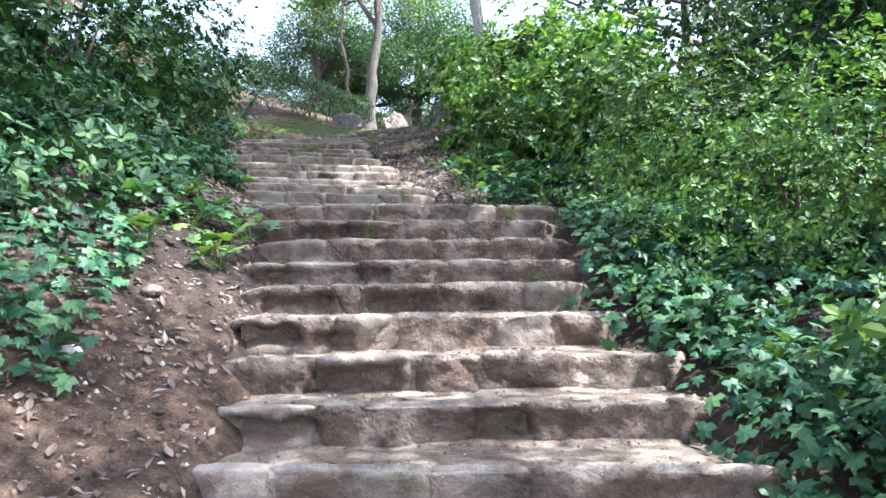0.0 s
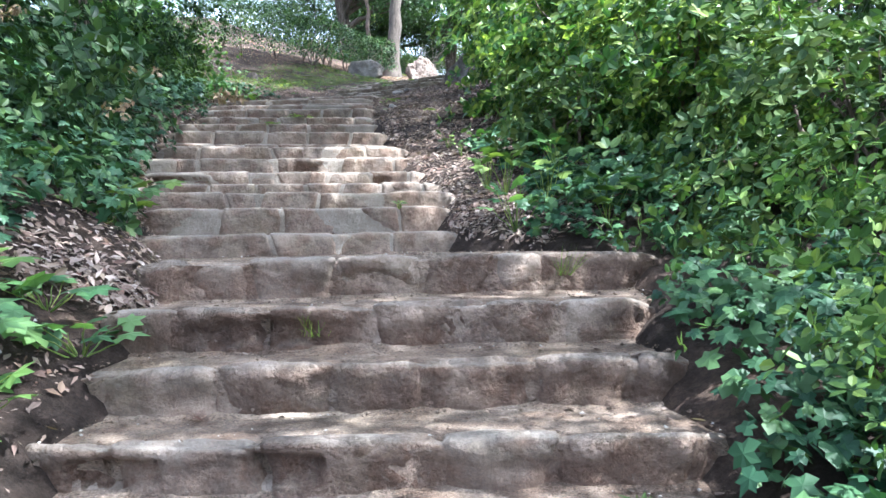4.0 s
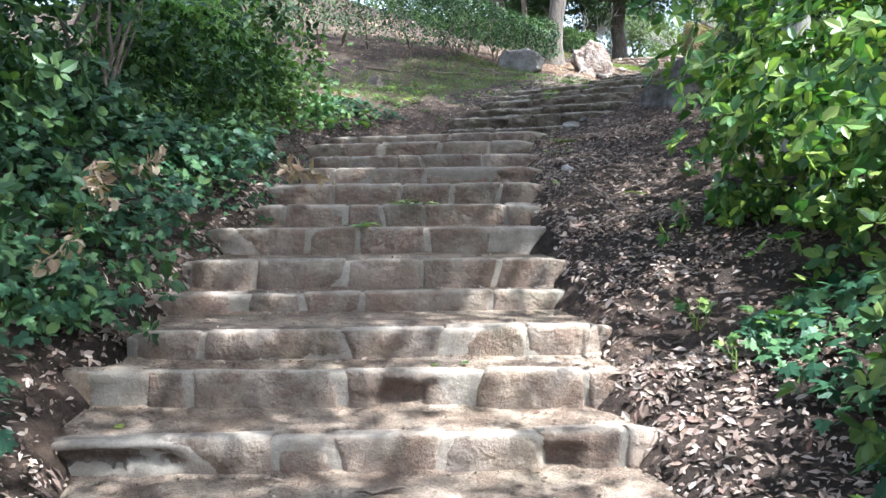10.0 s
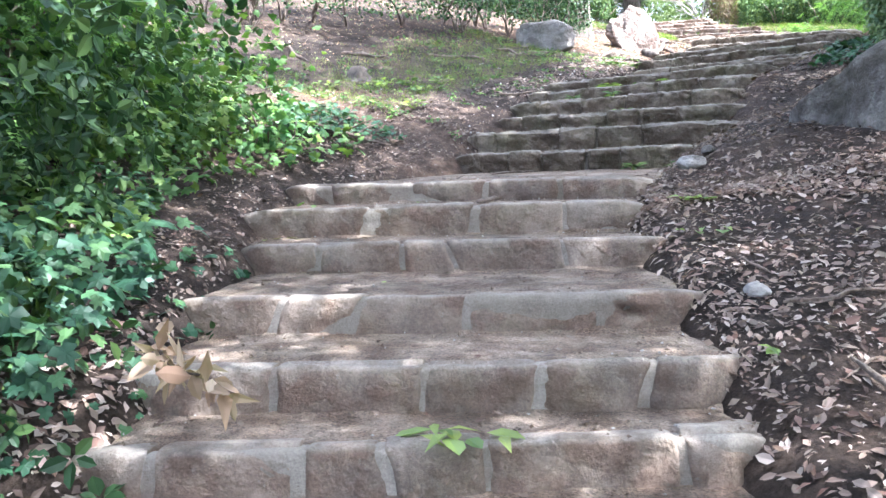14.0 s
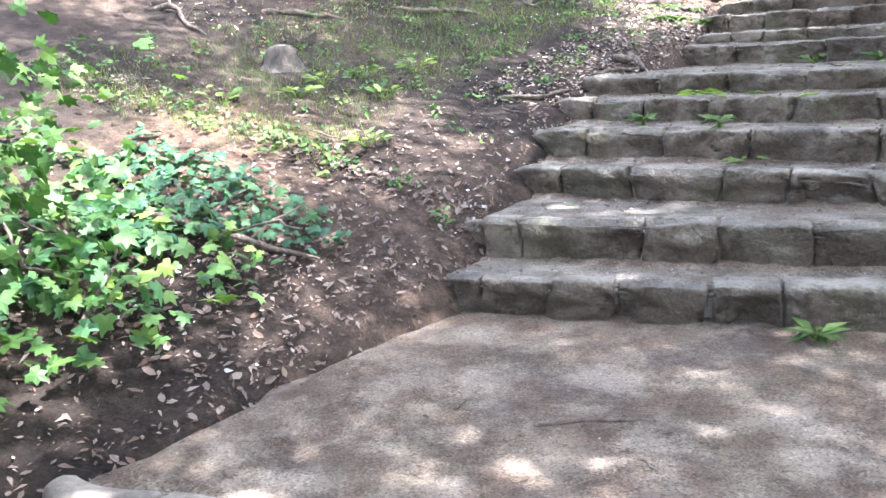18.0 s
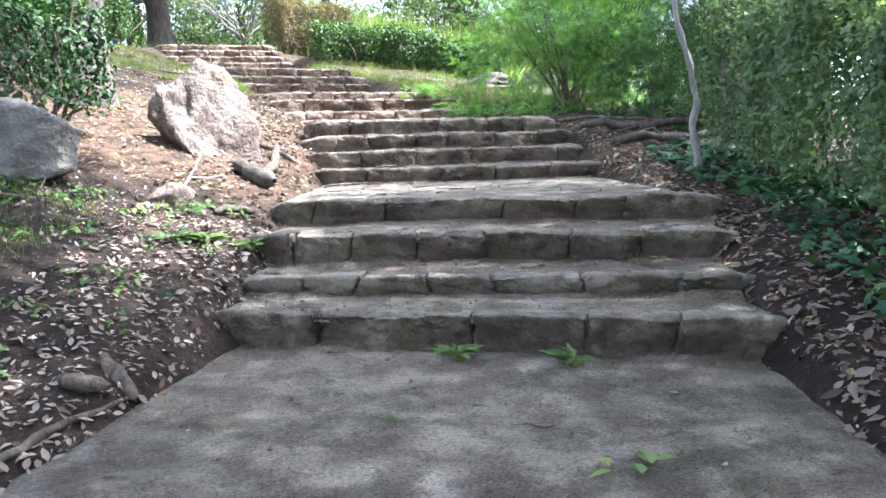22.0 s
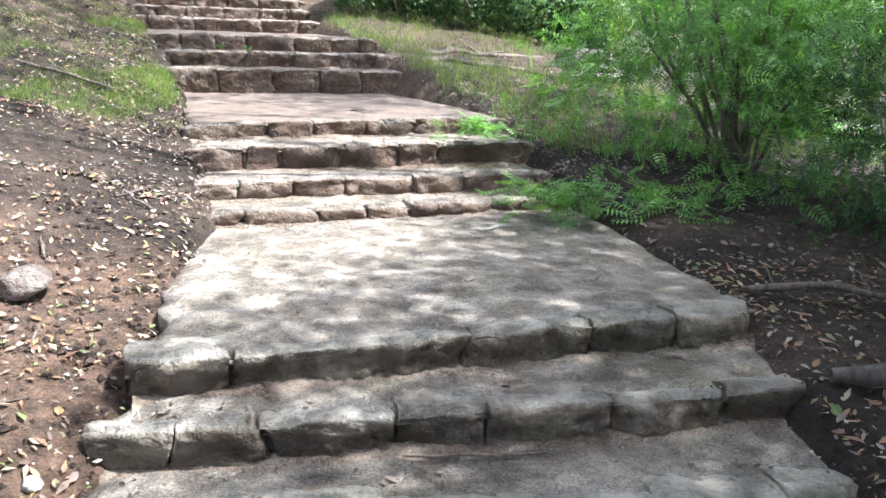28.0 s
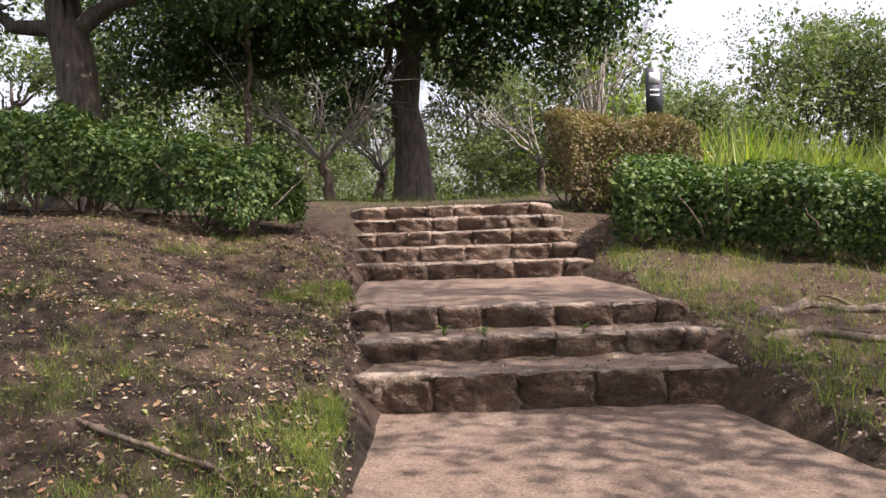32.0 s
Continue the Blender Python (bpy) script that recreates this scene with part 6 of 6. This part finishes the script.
def bare_tree(label, x, y, height, radius, seed, spread=1.3, count=8):
    """A small leafless tree: a short trunk that forks again and again."""
    r = np.random.default_rng(seed)
    ob = thing("bare_tree", label, "tree", at=(x, y, ground_at(x, y) - 0.05))
    fork = np.array([r.normal() * 0.1, r.normal() * 0.1, height * 0.3])
    part("trunk", np_mesh("trunk", *tube(wander((0, 0, 0), fork, 7, 0.08, seed), np.linspace(radius * 1.3, radius, 7), 8, seed), BARK_BROWN, True), ob)
    for k in range(count):
        chunks = []
        a = 6.28 * k / count + r.uniform(-0.3, 0.3)
        e = fork + np.array([math.cos(a) * spread * r.uniform(0.6, 1), math.sin(a) * spread * r.uniform(0.6, 1), height * r.uniform(0.3, 0.7)])
        limb = wander(fork, e, 8, 0.15, seed + k)
        chunks.append(tube(limb, np.linspace(radius * 0.5, radius * 0.12, 8), 5, k))
        for m in range(9):
            s = limb[r.integers(2, 8)]
            t = s + (e - fork) * r.uniform(0.15, 0.45) + r.normal(0, 0.22, 3)
            tw = wander(s, t, 5, 0.06, seed + 10 * k + m)
            chunks.append(tube(tw, np.linspace(radius * 0.15, radius * 0.05, 5), 4, m))
            for q in range(3):
                chunks.append(tube(wander(tw[3], tw[3] + r.normal(0, 0.2, 3) + (t - s) * 0.4, 4, 0.03, seed + q), np.linspace(radius * 0.07, radius * 0.03, 4), 3, q))
        v, q = tri_join(chunks)
        part("branch", np_mesh("branch", v, q, TWIG, True), ob)
    return ob


bare_tree("small leafless tree with fine grey twigs", -3.1, 42.2, 2.6, 0.09, 5, 1.6)
bare_tree("small leafless tree with fine grey twigs", -2.6, 44.5, 2.3, 0.09, 6, 1.3)
bare_tree("small leafless tree behind a clipped hedge", 1.0, 45.5, 2.6, 0.09, 7, 1.5)
bare_tree("sparse tall tree with upright bare twigs", 2.4, 46.0, 5.0, 0.09, 8, 1.2, 7)
bush("leafy_shrub", "sparse green shrub with upright twigs", (2.3, 45.5, 11.3), (1.4, 1.2, 1.4), SHRUB_LIGHT, "oval", 0.12, 900, 104, stems=12)
bush("leafy_shrub", "rounded green shrub on the lawn", (0.35, 46.5, 9.9), (1.2, 1.0, 1.0), WOODS, "oval", 0.13, 1500, 105)


def panel_sign(x, y, turn):
    """A slim dark board on a post, with a white square and strips too small to read."""
    z = ground_at(x, y)
    ob = thing("sign_post", "slim dark grey sign board on a post behind a hedge", "sign", at=(x, y, z))
    ob.rotation_euler = (0, 0, radians(turn))
    dark, n, l, b = shader("sign_grey")
    nz = noise_node(n, l, 9.0)
    l.new(ramp_node(n, l, nz.outputs["Fac"], [(0.3, (0.03, 0.035, 0.045)), (0.7, (0.06, 0.065, 0.08))]).outputs[0], b.inputs["Base Color"])
    b.inputs["Roughness"].default_value = 0.45
    pale, n, l, b = shader("sign_white")
    b.inputs["Base Color"].default_value = (0.62, 0.63, 0.65, 1)

    def slab(name, w, d, h, px, py, pz, mat):
        v, q = rounded_block(w, d, h, 0.006)
        part(name, np_mesh(name, v + [px, py, pz], q, mat, True), ob)

    slab("post", 0.06, 0.06, 1.7, 0.0, 0.03, 1.7, dark)
    slab("board", 0.26, 0.05, 0.8, 0.0, 0.0, 2.2, dark)
    slab("pictogram", 0.17, 0.006, 0.17, 0.0, -0.007, 2.12, pale)
    slab("lettering", 0.15, 0.006, 0.03, 0.0, -0.007, 1.86, pale)
    slab("lettering", 0.15, 0.006, 0.03, 0.0, -0.007, 1.78, pale)


panel_sign(2.55, 40.2, 8)

# far woods round the hilltop
for k in range(23):
    az = radians(-44 + 4.0 * k + 2 * math.sin(k * 2.1))
    dist = 33 + 8 * ((k * 7) % 4)
    wx, wy = 0.2 + dist * math.sin(az), 27 + dist * math.cos(az)
    hh = (5.6 + 0.9 * math.sin(k * 1.7) + (2.2 if k > 16 else 2.6 if k < 12 else 0)) * dist / 34
    cr = [(R.uniform(-3, 3), R.uniform(-1.5, 1.5), hh * R.uniform(0.04, 0.95), R.uniform(1.5, 2.5)) for _ in range(12)]
    tree("far_tree", "rounded green broadleaf tree in distant woods", (wx, wy), 0.72 * hh, 0.2, cr, 15000 if 4 <= k <= 19 else 5500, 0.125, WOODS, BARK, 700 + k, group="distant woods", clump=12, twigs=2, inner=3600)

for k in range(14):
    az = radians(-40 + 6.2 * k)
    dist = 24 + 5 * ((k * 5) % 3)
    wx, wy = 0.2 + dist * math.sin(az), 27 + dist * math.cos(az)
    if abs(wx + 0.4) > 2.2:
        bush("far_shrub", "dark undergrowth below distant trees", (wx, wy, ground_at(wx, wy) + 0.8), (3.0, 1.8, 2.0), WOODS, "flake", 0.15, 5000, 760 + k, group="undergrowth of the distant woods", stems=4, spray=14, puff=0.4)

# ---- leaf litter and grass ----
litter("leaf_litter_right", "pale brown dead leaves thick on the earth bank", beside(27000, R, 1, 7.6, 18.5, -0.02, 2.6, 1.1), 201, size=0.041)
litter("leaf_litter_margin", "pale dead leaves thick along the step ends", beside(5500, R, 1, 7.8, 17.0, -0.06, 1.1, 1.3), 215, size=0.046, mat=LITTER_PALE)
litter("leaf_litter_ends", "pale dead leaves blown along the step ends", beside(4200, R, -1, 6.6, 14.0, -0.14, 0.65, 1.3), 217, size=0.055, mat=LITTER_PALE)
litter("leaf_litter_left", "brown dead leaves scattered over earth", beside(7500, R, -1, 1.5, 14.5, -0.05, 1.6), 202, size=0.049)
litter("leaf_litter_slope", "dry leaves scattered over a mossy slope", np.concatenate([beside(3000, R, -1, 14.5, 19.5, -0.05, 1.5, 1.3), patchy(beside(7000, R, -1, 15.5, 22.8, 0.0, 3.4), 1.8, 12, 0.06)]), 203, size=0.033)
litter("leaf_litter_landing", "reddish brown dead leaves beside the steps", beside(8000, R, 1, 18.5, 30.5, -0.08, 2.2), 204, size=0.045)
litter("leaf_litter_bare", "small reddish dead leaves on shaded earth", beside(3600, R, -1, 28.6, 37.0, -0.05, 4.0), 216, mat=AUTUMN, size=0.034)
litter("leaf_litter_hedge", "reddish brown dead leaves below a hedge", beside(5200, R, -1, 19.4, 24.6, 2.4, 5.6), 214, mat=AUTUMN, size=0.033)
litter("leaf_litter_upper", "scattered dry leaves on bare earth", np.concatenate([beside(6000, R, -1, 22.0, 36.8, -0.05, 3.8), patchy(beside(5000, R, -1, 22.0, 36.8, -0.05, 3.8), 1.6, 13, 0.04)]), 205, size=0.033)
litter("leaf_litter_top", "fine dry leaves between grass tufts", beside(5200, R, 1, 30.5, 37.0, -0.06, 3.0), 206, size=0.037)


litter("leaf_litter_autumn", "orange and brown dead leaves thick beside the steps", np.concatenate([beside(1500, R, 1, 23.6, 27.6, -0.06, 1.3, 1.3), beside(300, R, 1, 20.6, 23.6, -0.06, 0.5)]), 207, mat=AUTUMN, size=0.049)
litter("leaf_litter_weedy", "grey and brown dead leaves among weeds", beside(3000, R, -1, 18.6, 23.6, -0.05, 2.8), 208, size=0.031)
litter("leaf_litter_edge", "dead leaves and bits of twig along the landing edge", np.concatenate([beside(2200, R, -1, 19.6, 22.8, -0.12, 0.7), beside(1600, R, -1, 28.4, 37.0, -0.1, 0.5), beside(1800, R, 1, 28.6, 37.0, -0.1, 0.6)]), 213, mat=LITTER_PALE, size=0.037)
crumbs_later = beside(2600, R, -1, 19.6, 37.0, -0.1, 0.8)
litter("leaf_litter_foot", "pale dead leaves gathered beside the lowest steps", beside(1700, np.random.default_rng(231), 1, 7.6, 11.0, -0.1, 0.7), 231, size=0.05, mat=LITTER_PALE)
litter("leaf_litter_thick", "large reddish brown leaves thick beside the landing", beside(1800, np.random.default_rng(232), 1, 19.6, 25.0, -0.08, 0.8), 232, size=0.062)
litter("leaf_litter_sandy", "dry brown leaves on sandy earth beside the landing", beside(2200, R, -1, 23.4, 28.6, -0.05, 1.8), 209, mat=AUTUMN, size=0.045)
litter("leaf_litter_mound", "dead leaves thick beside the landing", beside(4200, R, -1, 13.6, 18.4, -0.14, 1.6), 210, size=0.04)
creeper("slope_weeds", "small low weeds and clover over the mossy slope", tufts(R, beside(330, R, -1, 17.8, 23.2, 0.15, 3.2), 9, 0.04), 70, mat=SHRUB, size=0.04, leaf="oval", high=0.05, category="weeds")


def step_points(n, r, lo, hi, even=0.5):
    """Places on the treads, thickest against the risers and step ends."""
    pts = []
    pick = [k for k in range(len(STEPS) - 1) if lo <= STEPS[k][1] <= hi]
    for k in r.choice(pick, n):
        a, b = STEPS[k], STEPS[k + 1]
        u = r.uniform(0.01, 0.99) if r.uniform() < even else (r.beta(0.4, 0.4) * 0.96 + 0.02)
        w = 1 - 0.85 * r.uniform() ** (1.0 if r.uniform() < even else 2.2)
        f = np.array(a[:2]) * (1 - u) + np.array(a[2:4]) * u
        g = np.array(b[:2]) * (1 - u) + np.array(b[2:4]) * u
        q = f * (1 - w) + g * w
        d = np.linalg.norm(g - f) + 1e-6
        q = q - (g - f) / d * 0.03
        pts.append((*q, a[4] - 0.004))
    return np.array(pts)


def on_steps(n, seed, label, mat, size, lo=0, hi=999):
    """Leaves blown onto the treads."""
    r = np.random.default_rng(seed)
    pts = step_points(n, r, lo, hi)
    up = unit(np.array([[0, 0, 1.0]]) + 0.13 * r.standard_normal(pts.shape))
    f = np.cross(up, rand_dirs(r, n))
    me = np_mesh("step_leaves", *place_leaves("curl", pts, f, up, size * r.uniform(0.4, 1.3, n)), mat)
    return tagged(new("step_leaves", me), label, "leaves", kind="stuff")


on_steps(1100, 211, "small dead leaves blown against the risers", LITTER, 0.042, 2, 33)
on_steps(34, 212, "fallen green leaves on the treads", SHRUB_LIGHT, 0.07, 8, 23)

mossy = beside(1300, R, -1, 18.4, 22.6, 0.9, 2.9)
grass("moss_grass", "short thin grass on a mossy slope", tufts(R, mossy, 9, 0.06), 221, 0.09)
grass("slope_grass", "bright green grass tufts on the earth slope", tufts(R, patchy(beside(1300, R, -1, 30.3, 35.8, -0.02, 1.7, 1.6), 2.4, 9, 0.1), 26, 0.04), 222, 0.1)
grass("scattered_grass", "short green grass tufts scattered over the slope beside the steps", tufts(np.random.default_rng(241), beside(520, np.random.default_rng(240), -1, 30.2, 36.2, 0.0, 2.8, 1.3), 15, 0.06), 241, 0.09)
litter("leaf_litter_slope", "small reddish brown leaves over the thin grass slope", beside(6500, np.random.default_rng(242), -1, 29.4, 36.6, 0.0, 4.2), 242, size=0.034, mat=AUTUMN)
grass("sparse_grass", "sparse grass on bare earth", tufts(R, patchy(beside(800, R, -1, 29.0, 36.5, 0.8, 4.8), 2.0, 10, 0.06), 14, 0.05), 223, 0.085)
grass("verge_grass", "grass tufts beside the upper steps", tufts(R, beside(620, R, 1, 29.6, 36.0, 0.02, 3.5, 1.3), 18, 0.06), 224, 0.16)
lawn = np.stack([R.uniform(-9, 9, 9000), R.uniform(37.9, 48, 9000)], -1)
grass("lawn", "mown green lawn at the top of the steps", np.concatenate([lawn, ground(lawn[:, 0], lawn[:, 1])[:, None]], -1), 225, 0.16)
tall = np.stack([R.normal(4.8, 1.3, 260), R.normal(39.6, 0.7, 260)], -1)
grass("tall_grass", "tall arching green grass behind the hedge", tufts(R, np.concatenate([tall, ground(tall[:, 0], tall[:, 1])[:, None]], -1), 16, 0.08), 226, 1.3, wide=1.3)
grass("step_grass", "grass tuft growing from a step joint", tufts(R, np.array([[0.55, 7.22, 2.2], [-0.6, 6.55, 2.0]]), 26, 0.03) * [1, 1, 0] + np.repeat([[0, 0, 2.28], [0, 0, 2.06]], 26, 0), 227, 0.14)

# dry leafy branches caught in the ivy
def dead_branch(x, y, h, length, aim, leaves, size, seed):
    """A broken twig whose brown leaves hang curled from it."""
    r = np.random.default_rng(seed)
    base = np.array([x, y, ground_at(x, y) + h])
    ob = thing("dead_branch", "dry curled beige leaves on a broken branch over ivy", "branch", at=tuple(base))
    end = np.array([math.cos(aim) * length, math.sin(aim) * length, -0.25 * length])
    stem = wander((0, 0, 0), end, 9, 0.05, seed)
    part("stem", np_mesh("stem", *tube(stem, np.linspace(0.008, 0.003, 9), 5, seed), BARK_BROWN, True), ob)
    p = stem[r.integers(1, 9, leaves)] + r.normal(0, 0.02, (leaves, 3))
    f = unit(0.6 * unit(end) + 0.7 * r.standard_normal((leaves, 3)) + [0, 0, -0.25])
    up = unit(np.array([[0, 0, 0.8]]) + 0.7 * r.standard_normal((leaves, 3)))
    k = leaves // 2
    sz = size * r.uniform(0.6, 1.2, leaves)
    v, q = tri_join([place_leaves("curl", p[:k], f[:k], up[:k], sz[:k]), place_leaves("lance", p[k:], f[k:], up[k:], sz[k:] * 1.2)])
    part("foliage", np_mesh("foliage", v, q, DRY_PALE), ob, "dry curled leaves")


for k, (x, y, h, ln, aim, n, sz) in enumerate([(-3.35, 13.25, 0.5, 0.5, -0.5, 51, 0.099), (-3.2, 13.05, 0.25, 0.5, -0.2, 36, 0.081), (-3.6, 12.0, 0.6, 0.6, -1.2, 39, 0.087), (-3.6, 11.3, 0.65, 0.6, -1.0, 45, 0.087), (-3.4, 10.9, 0.5, 0.5, -1.4, 36, 0.081), (-3.2, 9.9, 0.35, 0.4, -0.8, 33, 0.056), (-3.7, 9.3, 0.7, 0.6, -0.9, 39, 0.062), (-3.5, 8.7, 0.8, 0.5, -1.2, 36, 0.062), (-3.3, 6.6, 0.9, 0.5, -0.9, 30, 0.074), (-2.95, 11.0, 0.15, 0.4, -0.3, 24, 0.068)]):
    dead_branch(x, y, h, ln, aim, n, sz, 400 + k)


def crumbs(name, label, pts, seed, mat, size):
    """Small clods and chips of stone on the earth."""
    r = np.random.default_rng(seed)
    v = np.array([(1, 0, 0), (-1, 0, 0), (0, 1, 0), (0, -1, 0), (0, 0, 0.8), (0, 0, -0.6)])
    f = np.array([(0, 2, 4), (2, 1, 4), (1, 3, 4), (3, 0, 4), (2, 0, 5), (1, 2, 5), (3, 1, 5), (0, 3, 5)])
    n = len(pts)
    s = size * r.uniform(0.3, 1.4, n) ** 1.5
    vv = pts[:, None] + [0, 0, 0.003] + (v[None] * r.uniform(0.6, 1.3, (n, 6, 1)) + 0.15 * r.standard_normal((n, 6, 3))) * s[:, None, None]
    ff = f[None] + (np.arange(n) * 6)[:, None, None]
    return tagged(new(name, np_mesh(name, vv.reshape(-1, 3), ff.reshape(-1, 3), mat)), label, "gravel", kind="stuff")


crumbs("clods_left", "small clods of brown earth", beside(3000, R, -1, 1.0, 36.0, -0.05, 2.5), 231, SOIL, 0.014)
crumbs("clods_right", "small clods of brown earth", beside(2400, R, 1, 7.0, 36.0, -0.05, 2.2), 232, SOIL, 0.014)
crumbs("clods_edge", "small clods of earth along the edge of the steps", crumbs_later, 234, SOIL, 0.016)
crumbs("grit", "pale chips of stone on bare earth", beside(1500, R, -1, 2.0, 34.0, -0.05, 2.0), 233, PEBBLE, 0.012)

crumbs("tread_grit", "small crumbs of earth and stone on the treads", step_points(6000, np.random.default_rng(241), 1, 36, 0.4) + [0, 0, 0.003], 242, TREAD, 0.007)
crumbs("tread_chips", "pale chips of stone on the treads", step_points(900, np.random.default_rng(243), 1, 36, 0.5) + [0, 0, 0.003], 244, PEBBLE, 0.006)

# leaves lying flat on the treads, over one another
def dropped(label, x, y, z, leaves, size, seed, mat, kinds=("oval", "lance"), spread=0.6):
    r = np.random.default_rng(seed)
    n = leaves
    ang = r.uniform(0, 6.28) + (r.uniform(-1, 1, n) ** 3) * 3.1
    f = np.stack([np.cos(ang), np.sin(ang), 0.03 * r.standard_normal(n)], -1)
    p = np.stack([r.normal(0, spread * size, n), r.normal(0, spread * size * 0.6, n), 0.006 + 0.005 * np.arange(n) * min(1, 6 / n)], -1)
    up = unit(np.array([[0, 0, 1.0]]) + 0.14 * r.standard_normal((n, 3)))
    h = n // 2
    s2 = size * r.uniform(0.7, 1.2, n)
    sets = [place_leaves(k, p[i:j], f[i:j], up[i:j], s2[i:j]) for k, i, j in ((kinds[0], 0, h), (kinds[1], h, n)) if j > i]
    ob = new("fallen_leaves", np_mesh("fallen_leaves", *tri_join(sets), mat))
    ob.location = (x, y, z)
    return tagged(ob, label, "leaves")


for k, (x, y, z, n, w) in enumerate([(-2.02, 19.92, 5.712, 13, 0.12), (-0.93, 20.12, 5.842, 5, 0.1), (-1.44, 19.38, 5.712, 2, 0.12), (-2.54, 12.7, 3.907, 9, 0.13), (-2.3, 13.28, 4.062, 11, 0.14), (-1.85, 19.02, 5.392, 7, 0.1), (-2.45, 19.85, 5.562, 2, 0.1), (-1.89, 19.32, 5.562, 2, 0.1), (-1.7, 19.8, 5.712, 3, 0.11)]):
    dropped("fallen twig of wilted green leaves on a tread", x, y, z, n, w, 440 + k, SHRUB_LIGHT)
for k, (x, y, z, n) in enumerate([(-3.7, 15.15, 4.537, 7), (0.3, 21.85, 6.122, 6), (0.05, 21.66, 6.287, 9), (0.5, 21.5, 6.122, 9), (-0.54, 22.27, 6.122, 2), (-0.93, 31.04, ground_at(-0.93, 31.04), 4)]):
    dropped("curled orange-brown dead leaves lying together", x, y, z, n, 0.055, 460 + k, AUTUMN, ("curl", "oval"))
for k, (x, y, n) in enumerate([(-1.36, 15.18, 5), (-0.63, 13.49, 3), (-1.2, 13.9, 3), (-1.4, 15.75, 6)]):
    dropped("fallen green and yellow leaves on leaf mould", x, y, ground_at(x, y) + 0.03, n, 0.11, 480 + k, SHRUB_LIGHT)
